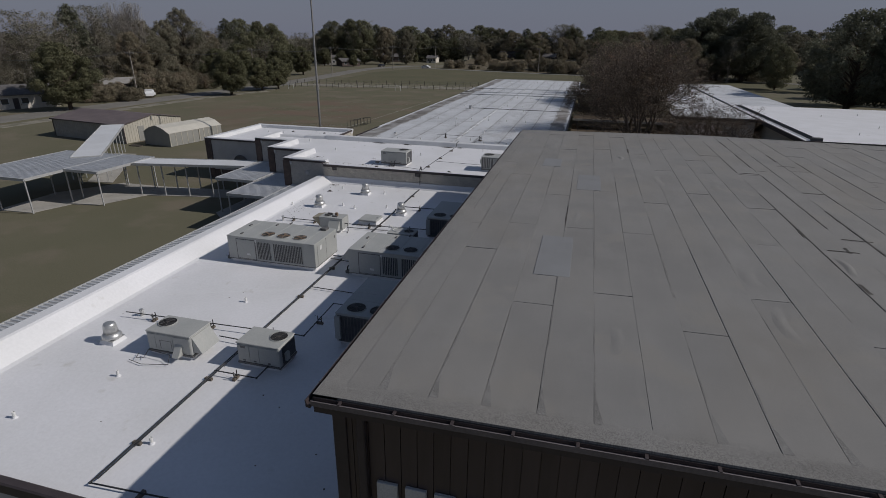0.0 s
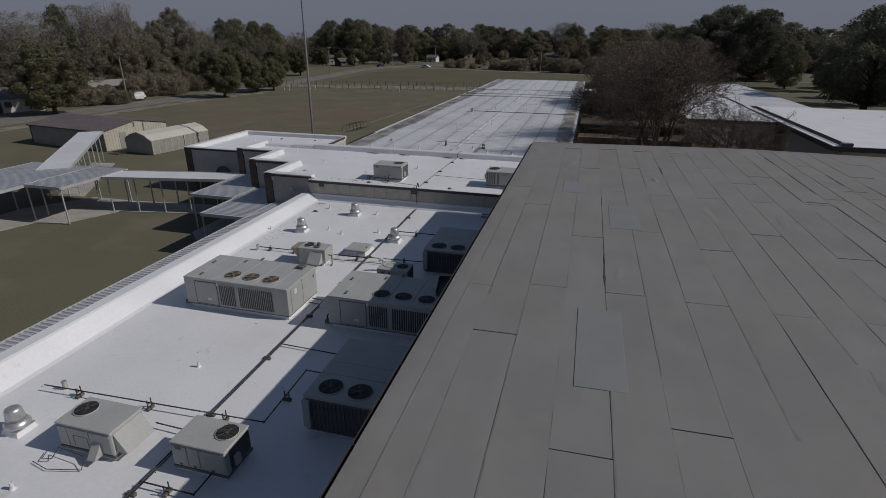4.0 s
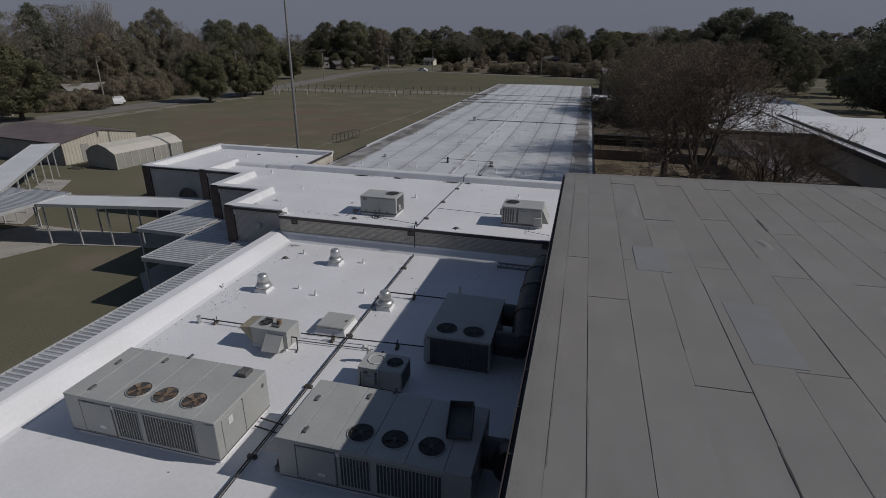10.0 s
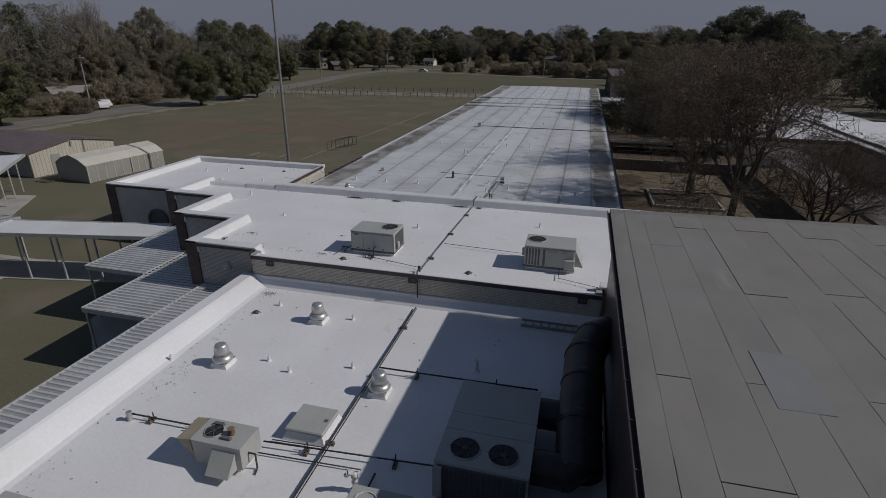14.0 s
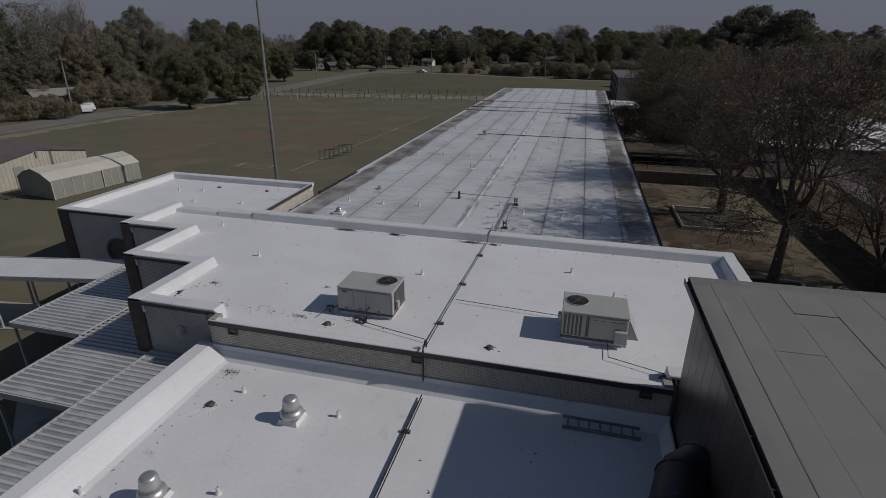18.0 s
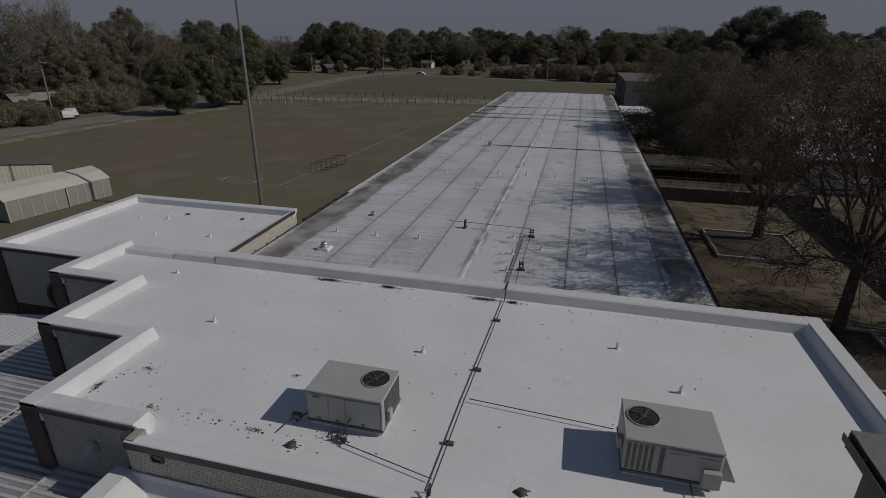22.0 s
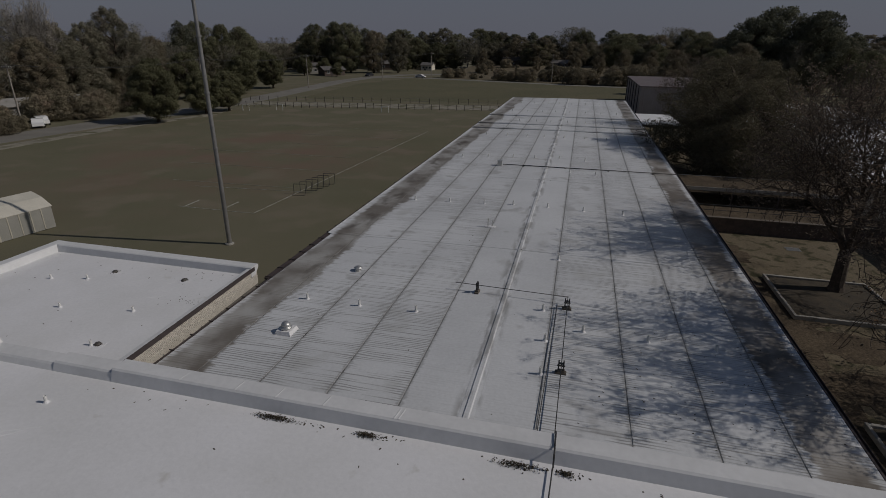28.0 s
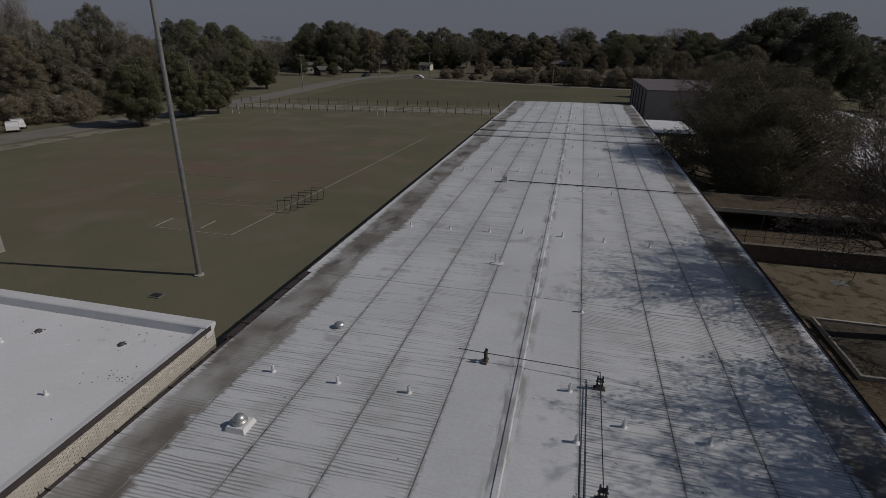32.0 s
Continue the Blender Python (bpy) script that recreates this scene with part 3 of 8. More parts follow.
slab("pavement", [(-28.4, -4.7), (-24.9, -4.5), (-24.0, -1.6), (-21.6, -1.1), (-19.9, 2.7), (-10.2, 4.6), (-10.2, 6.9), (-21, 5.6), (-25.4, 5.6), (-28.6, 0.9)], 0.05, concrete, "pale concrete pad below the walkway canopies", "pavement", 0.05)
slab("pavement", [(-29.3, 5.0), (-26.6, 5.4), (-35.2, 17.6), (-38.0, 17.0)], 0.045, concrete, "pale concrete path to the storage building", "pavement", 0.045)
slab("pavement", [(-10.4, 0), (-6.4, -3.6), (-3, -3.6), (-3, -29.4), (-0.4, -29.4), (-0.4, 0.1), (-3.5, 3.6), (-10.4, 7)], 0.04, concrete, "pale concrete walk beside the school wall", "pavement", 0.04)


def strip(x0, y0, x1, y1, w, z=0.012):
    d = Vector((x1 - x0, y1 - y0, 0)).normalized()
    s = Vector((-d.y, d.x, 0)) * w / 2
    a, c = Vector((x0, y0, 0)), Vector((x1, y1, 0))
    return [tuple((p)[:2]) for p in (a - s, c - s, c + s, a + s)], z


for x0, y0, x1, y1, w in ((-26.85, 39.5, -26.9, 41.6, 0.14), (-22.9, 40.0, -22.9, 42.0, 0.14), (-19.5, 39.2, -17.2, 89, 0.07),
                          (-27.5, 39.3, -19.5, 39.2, 0.06), (-19.0, 47.0, -31, 46.0, 0.05)):
    poly, z = strip(x0, y0, x1, y1, w)
    slab("field_line", poly, z, line_paint, "faded white painted line on the grass", "field line", 0.01)


for k in range(6):
    poly, z = strip(-20.0, 48.1 + 8.0 * k, -27.0 - 5 * (k % 3) - 8, 47.7 + 8.0 * k, 0.09)
    slab("field_line", poly, z, faint_paint, "very faint painted line across the playing field", "field line", 0.01)


# ---- low block with white roof ----
low = thing("low_block", (7.3, -14.6, 0), "single-storey school wing with white coated flat roof", "building", kind="structure")
low.matrix_basis = Matrix.Identity(4)
g = Geo()
g.add([(0.6, -29.2, LZ(-29.2)), (15.3, -29.2, LZ(-29.2)), (15.3, -0.3, LZ(-0.3)), (0.6, -0.3, LZ(-0.3)),
       (0.6, -29.2, 3.0), (15.3, -29.2, 3.0), (15.3, -0.3, 3.0), (0.6, -0.3, 3.0)],
      [(0, 1, 2, 3), (7, 6, 5, 4), (0, 4, 5, 1), (1, 5, 6, 2), (2, 6, 7, 3), (3, 7, 4, 0)])
part("roof", g, white_coat, low, "bright white coated roof membrane")
part("wall", Geo().box(-0.28, -29.3, 0, 0.0, 0.1, 4.05), stucco, low)
part("wall", Geo().box(0.0, -29.3, 0, 15.2, -29.05, 3.22), stucco, low)
# parapet with a sloping inner face
def parapet_profile(y):
    f = LZ(y)
    return [(-0.34, 3.35), (-0.34, 4.06), (-0.3, 4.11), (0.2, 4.115), (0.3, 4.07), (0.86, f + 0.05), (0.98, f + 0.012), (1.12, f - 0.02), (1.12, 3.05), (-0.1, 3.05)]


ys_ = [-29.4 + (29.08) * q / 8 for q in range(9)]
rows_ = [[(x, y, z) for x, z in parapet_profile(y)] for y in ys_]
m = len(rows_[0])
g = Geo().add([p for r in rows_ for p in r], [tuple(range(m)), tuple(range(9 * m - 1, 8 * m - 1, -1))] + [(q * m + c, (q + 1) * m + c, (q + 1) * m + (c + 1) % m, q * m + (c + 1) % m) for q in range(8) for c in range(m)])
part("parapet", g, white_coat, low, "white coated parapet with sloping cant")
part("edge_trim", Geo().box(-0.372, -29.4, 3.94, -0.342, -0.32, 4.05), brown_trim, low, "dark brown metal roof edge")
# low metal edge at the front
g = Geo().extrude([(-0.16, 3.15), (0.1, 3.15), (0.1, 3.44), (0.06, 3.48), (-0.12, 3.48), (-0.16, 3.44)], (0.4, -29.3, 0), (15.2, -29.3, 0))
part("edge_trim", g, brown_trim, low, "dark brown metal roof edge")
# white flashing at the foot of the brick wall and the gym wall
g = Geo().extrude([(0.0, LZ(0) - 0.05), (0.36, LZ(0) - 0.03), (0.08, LZ(0) + 0.3), (0.03, LZ(0) + 0.42), (0.0, LZ(0) + 0.42)], (0.2, -0.36, 0), (15.25, -0.36, 0))
part("flashing", g, white_coat, low, "white flashing turned up the brick wall")
g = Geo()
g.add([(15.26, -29.1, 3.2), (14.95, -29.1, LZ(-29) - 0.02), (15.2, -29.1, LZ(-29) + 0.3), (15.26, -29.1, LZ(-29) + 0.3),
       (15.26, -0.36, 3.2), (14.95, -0.36, LZ(0) - 0.02), (15.2, -0.36, LZ(0) + 0.3), (15.26, -0.36, LZ(0) + 0.3)],
      [(0, 1, 2, 3), (7, 6, 5, 4), (0, 4, 5, 1), (1, 5, 6, 2), (2, 6, 7, 3), (3, 7, 4, 0)])
part("flashing", g, white_coat, low, "white flashing turned up the metal wall")

# ---- middle block ----
mid = thing("middle_block", (0, 0, 0), "taller brick school block with stepped front and white roof", "building", kind="structure")
OUT = [(0.2, -0.32), (15.2, -0.32), (15.2, 0.12), (19.15, 0.12), (19.15, 10.75), (-10.45, 10.75), (-10.45, 7.05), (-6.95, 7.05),
       (-6.95, 3.6), (-3.4, 3.6), (-3.4, 0.1), (0.2, 0.1)]
part("roof", Geo().prism([(0.3, -0.1), (15.1, -0.1), (15.1, 0.3), (19.0, 0.3), (19.0, 10.6), (-10.3, 10.6), (-10.3, 7.2), (-6.8, 7.2), (-6.8, 3.75), (-3.25, 3.75), (-3.25, 0.25), (0.3, 0.25)], 4.4, MZ), white_coat, mid, "bright white coated roof membrane")


def wall_run(name, a, c, z0, z1, t, material, parent, label=""):
    """A wall whose outer face lies on the line from a to c, seen from outside with the inside on its left."""
    d = Vector((c[0] - a[0], c[1] - a[1], 0)).normalized()
    s = Vector((-d.y, d.x, 0)) * t
    p = [a, c, (c[0] + s.x, c[1] + s.y), (a[0] + s.x, a[1] + s.y)]
    return part(name, Geo().prism(p, z0, z1), material, parent, label)


n = len(OUT)
for k in range(n):
    a, c = OUT[k], OUT[(k + 1) % n]
    front = k == 0
    z1 = 4.96 if front else 4.84 if k == 4 else 5.08
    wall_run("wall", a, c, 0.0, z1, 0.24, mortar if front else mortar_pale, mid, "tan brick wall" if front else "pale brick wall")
    d = Vector((c[0] - a[0], c[1] - a[1], 0)).normalized()
    s = Vector((-d.y, d.x, 0))
    if front:
        prof = [(0.05, 4.93), (0.05, 5.03), (0.02, 5.05), (-0.2, 5.04), (-0.55, MZ + 0.01), (-0.55, MZ - 0.1), (-0.2, 4.9)]
        part("coping", Geo().extrude(prof, (*a, 0), (*c, 0)), white_coat, mid)
        part("edge_trim", Geo().extrude([(0.062, 4.86), (0.09, 4.86), (0.09, 5.02), (0.062, 5.02)], (*a, 0), (*c, 0)), brown_trim, mid, "dark brown metal roof edge")
    else:
        e0, e1 = Vector((*a, 0)) - d * 0.08, Vector((*c, 0)) + d * 0.08
        dz = 0.22 if k == 4 else 0.0
        if k in (7, 9):
            e0 = Vector((*a, 0)) - d * 0.62
        if k == 10:
            e1 = Vector((*c, 0)) - d * 0.05
        up = 0.005 * (k % 2)
        prof = [(0.08, 5.06), (0.08, 5.19), (0.05, 5.215 + up), (-0.44, 5.215 + up), (-0.5, 5.17), (-0.62, MZ - 0.01), (-0.62, MZ - 0.12), (-0.25, MZ - 0.12)]
        runs = [] if k in (1, 11) else [(e0, e1, 0.0)] if k != 4 else [(e0, Vector((-4.9, 10.75, 0)), 0.0), (Vector((-4.9, 10.75, 0)), Vector((-7.1, 10.75, 0)), 0.11), (Vector((-7.1, 10.75, 0)), e1, 0.2)]
        for r0, r1, drop in runs:
            part("parapet", Geo().extrude([(u, w - (drop if w > MZ + 0.1 else 0.0)) for u, w in prof], r0, r1), coping_white, mid, "white coated parapet with sloping inner face")
        part("edge_trim", Geo().extrude([(0.084, 5.0 - dz), (0.11, 5.0 - dz), (0.11, 5.13 - dz), (0.084, 5.13 - dz)], (*a, 0), (*c, 0)), brown_trim, mid, "dark brown metal roof edge")
# the stepped parapet's last run ends in a sloping tip
part("parapet", Geo().add([(0.15, 0.02, 5.215), (0.15, 0.54, 5.215), (0.15, 0.72, MZ - 0.01), (0.52, 0.16, MZ - 0.01), (0.15, 0.02, MZ - 0.01)],
                          [(0, 3, 1), (1, 3, 2), (0, 4, 3), (0, 1, 2, 4), (4, 2, 3)]), coping_white, mid, "white coated parapet tip")
rnd = random.Random(17)
for k in range(7):
    x = -2.6 + (1.1 + 0.5 * (k % 3)) * k + rnd.uniform(-0.4, 0.4)
    part("coping_crease", Geo().add([(x - 0.03, 10.3, 5.214), (x + 0.03, 10.3, 5.214), (x + 0.09, 10.72, 5.214), (x + 0.03, 10.72, 5.214), (x, 10.3, 5.224), (x + 0.06, 10.72, 5.222)],
                                    [(0, 4, 5, 3), (4, 1, 2, 5), (0, 1, 4), (3, 5, 2)]), coping_white, mid, "crease in the coping's coating")
# dark brick piers at the stepped corners
for x, y in ((-3.4, 0.1), (-6.95, 3.6), (-10.45, 7.05)):
    part("pier", Geo().box(x - 0.10, y - 0.10, 0, x + 0.5, y + 0.06, 5.04, 0.01), brick_dark, mid, "dark brown brick corner pier")
    part("pier", Geo().box(x - 0.12, y + 0.06, 0, x + 0.06, y + 0.7, 5.04, 0.01), brick_dark, mid, "dark brown brick corner pier")

# ---- west wing ----
wing = thing("west_wing", (0, 0, 0), "lower brick wing with white parapet roof and round vent", "building", kind="structure")
WOUT = [(-18.9, 10.6), (-10.45, 10.6), (-10.45, 11.0), (-6.42, 11.0), (-6.76, 20.55), (-18.9, 20.55)]
part("roof", Geo().prism([(-18.7, 10.8), (-6.55, 10.8), (-6.88, 20.4), (-18.7, 20.4)], 3.4, 3.82), white_coat, wing, "bright white coated roof membrane")
for k in (0, 3, 4, 5):
    a, c = WOUT[k], WOUT[(k + 1) % 6]
    east = k == 3
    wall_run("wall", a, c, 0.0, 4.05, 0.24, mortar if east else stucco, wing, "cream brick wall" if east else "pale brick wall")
    d = Vector((c[0] - a[0], c[1] - a[1], 0)).normalized()
    e0, e1 = Vector((*a, 0)) - d * 0.07, Vector((*c, 0)) + d * 0.07
    if east:
        prof = [(0.03, 4.02), (0.03, 4.10), (0.0, 4.12), (-0.2, 4.1), (-0.5, 3.83), (-0.5, 3.75), (-0.2, 3.9)]
    else:
        prof = [(0.08, 4.03), (0.08, 4.17), (0.05, 4.19 + 0.005 * (k % 2)), (-0.42, 4.19 + 0.005 * (k % 2)), (-0.48, 4.15), (-0.56, 3.81), (-0.56, 3.7), (-0.25, 3.7)]
    part("parapet", Geo().extrude(prof, e0, e1), coping_white, wing, "white coated parapet")
    o_, zt = (0.032, 4.125) if east else (0.086, 4.11)
    low_ = 0.19 if east else 0.13
    part("edge_trim", Geo().extrude([(o_, zt - low_), (o_ + 0.03, zt - low_), (o_ + 0.03, zt + 0.012), (o_, zt + 0.012)], (*a, 0), (*c, 0)), brown_trim, wing, "dark brown metal roof edge")
for x in (-18.9, -11.2):
    part("pier", Geo().box(x - 0.05, 10.5, 0, x + 0.65, 10.62, 4.02, 0.01), brick_dark, wing, "dark brown brick pier")
part("pier", Geo().box(-19.0, 10.62, 0, -18.86, 11.3, 4.02, 0.01), brick_dark, wing, "dark brown brick pier")
rv = part("round_vent", Geo().lathe((0, 0, 0), [(0.62, 0), (0.82, 0.02), (0.86, 0.12), (0.80, 0.2), (0.66, 0.2), (0.62, 0.12)], 28), vent_gray, wing, "round dark metal vent ring", loc=(-14.9, 10.58, 1.75))
rv.rotation_euler = (radians(90), 0, 0)
part("grille", Geo().lathe((0, 0, 0), [(0.05, 0.0), (0.62, 0.01), (0.62, 0.04), (0.05, 0.10)], 28), unit_dark, rv, "dark louvred disc")
part("wall_base", Geo().box(-18.8, 10.56, 0, -11.2, 10.6, 0.9), brick_dark, wing, "dark brick plinth")

# ---- long classroom block ----
lng = thing("classroom_block", (0, 0, 0), "long low classroom block with dirty white sheet roof", "building", kind="structure")
LX0, LX1, LY0, LY1 = -6.25, 16.95, 10.9, 117.7
SX = [LX0 + 0.03, -4.27, -1.77, 0.74, 3.25, 5.22, 5.68, 7.6, 10.38, 12.79, 14.99, LX1 - 0.03]
SY = [LY0, 27.4, 44.2, 60.6, 76.9, 86.4, 101.8, LY1]
g = Geo()
for xa, xb in ((LX0 + 0.22, 5.45), (5.45, LX1)):
    g.add([(xa, LY0, RZ(xa) - 0.05), (xb, LY0, RZ(xb) - 0.05), (xb, LY1, RZ(xb) - 0.05), (xa, LY1, RZ(xa) - 0.05), (xa, LY0, 3.2), (xb, LY0, 3.2), (xb, LY1, 3.2), (xa, LY1, 3.2)],
          [(0, 1, 2, 3), (7, 6, 5, 4), (0, 4, 5, 1), (1, 5, 6, 2), (2, 6, 7, 3), (3, 7, 4, 0)])
deck = part("roof_deck", g, seam_tar, lng, "dark tarred joints between the roof sheets")
part("wall", Geo().box(LX0 + 0.5, LY0, 0, LX0 + 0.75, LY1 - 0.4, 3.2), brick_tan, lng, "tan brick wall")
part("wall", Geo().box(LX1 - 0.75, LY0, 0, LX1 - 0.5, LY1 - 0.4, 3.2), brick_tan, lng, "tan brick wall")
part("wall", Geo().box(LX0 + 0.5, LY1 - 0.6, 0, LX1 - 0.5, LY1 - 0.35, 3.2), brick_tan, lng, "tan brick wall")
for x, s in ((LX0, -1), (LX1, 1)):
    a, c = ((x, LY1, 0), (x, 20.6 if s < 0 else LY0, 0))
    if s > 0:
        a, c = c, a
    part("fascia", Geo().extrude([(-0.02, 3.22), (0.05, 3.22), (0.05, 3.49), (-0.02, 3.49)], a, c), brown_trim, lng, "dark metal fascia")
    # the west gutter's dark colour stands in for the shadow line outside the eave
    part("gutter", Geo().extrude([(0.05, 3.36), (0.16, 3.36), (0.17, 3.47), (0.155, 3.47), (0.145, 3.38), (0.05, 3.38)], a, c), brown_trim, lng, "metal gutter, the west one coloured dark as the eave's shade line")


def sheet(name, x0, y0, x1, y1, zf, th, material, parent, gap=0.0, label="", gy=None):
    g = Geo()
    gy = gap if gy is None else gy
    x0, x1, y0, y1 = x0 + gap, x1 - gap, y0 + gy, y1 - gy
    p = [(x0, y0), (x1, y0), (x1, y1), (x0, y1)]
    b = 0.004
    inn = [(x0 + b, y0 + b), (x1 - b, y0 + b), (x1 - b, y1 - b), (x0 + b, y1 - b)]
    vs = [(x, y, zf(x) - th) for x, y in p] + [(x, y, zf(x) - b) for x, y in p] + [(x, y, zf(x)) for x, y in inn]
    fs = [(3, 2, 1, 0), (8, 9, 10, 11)]
    for k in range(4):
        m = (k + 1) % 4
        fs += [(k, m, 4 + m, 4 + k), (4 + k, 4 + m, 8 + m, 8 + k)]
    return part(name, g.add(vs, fs), material, parent, label)


for j in range(len(SY) - 1):
    for i in range(len(SX) - 1):
        if i == 5:
            continue
        # beside the wing the first sheets stop short of its wall
        x_in = 0.2 if i == 0 and j == 0 else 0.0
        sheet("roof_sheet", SX[i] + x_in, SY[j], SX[i + 1], SY[j + 1], RZ, 0.045, dirty_coat, lng, 0.03 if 0 < i < 4 else 0.02, "", 0.015)
        if i not in (0, 6):
            sheet("seam_strip", SX[i] - 0.049, SY[j], SX[i] + 0.049, SY[j + 1], lambda x: RZ(x) - 0.014, 0.02, seam_dirt, lng, 0.0, "dirty grey seam between the roof sheets")
    # raised ridge cap
    part("ridge_cap", Geo().extrude([(-0.25, RZ(5.45) - 0.04), (0.25, RZ(5.45) - 0.04), (0.25, RZ(5.45) + 0.004), (0.12, RZ(5.45) + 0.012), (0.075, RZ(5.45) + 0.05), (-0.075, RZ(5.45) + 0.05), (-0.12, RZ(5.45) + 0.012), (-0.25, RZ(5.45) + 0.004)],
                                      (5.45, SY[j] + 0.02, 0), (5.45, SY[j + 1] - 0.02, 0)), dirty_coat, lng, "white coated ridge cap")
for y in (76.9, 86.4, 72.2):
    part("expansion_joint", Geo().extrude([(-0.25, 3.5), (0.25, 3.5), (0.22, 3.66), (0.1, 3.74), (-0.1, 3.74), (-0.22, 3.66)], (LX0 + 0.1, y, 0), (LX1 - 0.1, y, 0)), dirty_coat, lng, "raised white joint cover")

part("drip_edge", Geo().box(LX0 - 0.03, 27.4, RZ(LX0) - 0.03, LX0 + 0.06, LY1 - 0.05, RZ(LX0) + 0.016), dirty_coat, lng, "pale metal drip edge")
y = LY0 + 0.6
while y < 62:
    part("gutter_bracket", Geo().box(LX0 + (0.02 if y < 20.6 else -0.2), y, 3.47, LX0 + (0.25 if y < 27.3 else 0.0), y + 0.03, 3.515), brown_trim, lng, "dark gutter bracket")
    y += 1.15

part("gutter", Geo().box(LX0 + 0.05, LY0 + 0.1, 3.36, LX0 + 0.2, 27.3, 3.44), brown_trim, lng, "metal gutter, the west one coloured dark as the eave's shade line beside the wing")

# ---- gym ----
gym = thing("gymnasium", (0, 0, 0), "tall gymnasium with brown metal siding and grey sheet roof", "building", kind="structure")
GX0, GX1, GY0, GY1 = 15.1, 37.8, -29.65, 0.02
g = Geo()
for xa, xb in ((GX0, 26.4), (26.4, GX1)):
    g.add([(xa, GY0, GZ(xa) - 0.03), (xb, GY0, GZ(xb) - 0.03), (xb, GY1, GZ(xb) - 0.03), (xa, GY1, GZ(xa) - 0.03),
           (xa, GY0, GZ(xa) - 0.25), (xb, GY0, GZ(xb) - 0.25), (xb, GY1, GZ(xb) - 0.25), (xa, GY1, GZ(xa) - 0.25)],
          [(0, 1, 2, 3), (7, 6, 5, 4), (0, 4, 5, 1), (1, 5, 6, 2), (2, 6, 7, 3), (3, 7, 4, 0)])
part("roof_deck", g, gym_seam, gym, "dark tarred joints between the roofing sheets")
part("wall", Geo().box(15.35, -29.3, 0, 15.55, -0.2, 8.1), brown_siding, gym)
part("wall", Geo().box(15.35, -29.35, 0, 37.6, -29.15, 8.2), brown_siding, gym)
part("wall", Geo().box(15.55, -0.4, 0, 37.6, -0.2, 8.2), brown_siding, gym)
part("wall", Geo().box(37.4, -29.15, 0, 37.6, -0.4, 8.2), brown_siding, gym)
# vertical siding boards
k = 0
x = 15.37
while x < 37.4:
    part("siding_panel", Geo().extrude([(0.0, 0.1), (0.028, 0.1), (0.028, GZ(x) - 0.55), (0.0, GZ(x) - 0.55)], (x, -29.353, 0), (x + 0.29, -29.353, 0)), brown_siding, gym)
    x += 0.305
y = -29.25
while y < -0.8:
    part("siding_panel", Geo().extrude([(0.0, 3.7), (0.028, 3.7), (0.028, 8.0), (0.0, 8.0)], (15.347, y + 0.6, 0), (15.347, y, 0)), brown_siding, gym)
    y += 0.615
part("corner_post", Geo().box(15.3, -29.42, 0, 15.56, -29.2, 8.0, 0.01), brown_trim, gym)
part("downpipe", Geo().box(15.8, -29.52, 0, 15.95, -29.39, 8.0, 0.02), brown_trim, gym, "dark brown square downpipe")
# eave bands and gutters
part("fascia", Geo().extrude([(0.0, 7.95), (0.05, 7.95), (0.05, 8.26), (0.0, 8.26)], (15.17, GY1, 0), (15.17, GY0, 0)), brown_trim, gym, "dark brown metal fascia")
for xa, xb in ((GX0, 26.4), (26.4, GX1)):
    za, zb = GZ(xa), GZ(xb)
    for y, sgn in ((GY0, -1), (GY1, 1)):
        part("fascia", Geo().add([(xa, y, za - 0.36), (xb, y, zb - 0.36), (xb, y, zb - 0.05), (xa, y, za - 0.05), (xa, y + 0.015 * sgn, za - 0.36), (xb, y + 0.015 * sgn, zb - 0.36), (xb, y + 0.015 * sgn, zb - 0.05), (xa, y + 0.015 * sgn, za - 0.05)],
                                 [(0, 1, 2, 3), (7, 6, 5, 4), (0, 4, 5, 1), (1, 5, 6, 2), (2, 6, 7, 3), (3, 7, 4, 0)]), brown_trim, gym, "dark brown metal fascia")
    # open gutter along the front
    y = GY0 - 0.015
    prof = [(0, -0.17), (-0.09, -0.17), (-0.105, -0.055), (-0.085, -0.055), (-0.078, -0.12), (0, -0.12)]
    vs = [(x, y + u, z + w) for x, z in ((xa, za), (xb, zb)) for u, w in prof]
    part("gutter", Geo().add(vs, [(q, (q + 1) % 6, 6 + (q + 1) % 6, 6 + q) for q in range(6)] + [(5, 4, 3, 2, 1, 0), (6, 7, 8, 9, 10, 11)]), gutter_paint, gym, "dark brown metal gutter")
part("gutter", Geo().extrude([(0.0, 8.12), (0.09, 8.12), (0.1, 8.265), (0.08, 8.265), (0.072, 8.17), (0.0, 8.17)], (15.1, GY1, 0), (15.1, GY0 - 0.12, 0)), brown_trim, gym, "dark brown metal gutter")
y = GY0 + 0.4
while y < GY1:
    part("gutter_strap", Geo().box(15.0, y, 8.255, 15.11, y + 0.03, 8.275), brown_trim, gym)
    y += 1.1
x = 15.6
while x < 26:
    part("gutter_strap", Geo().box(x, GY0 - 0.115, GZ(x) - 0.062, x + 0.05, GY0, GZ(x) - 0.04), brown_trim, gym)
    x += 0.98
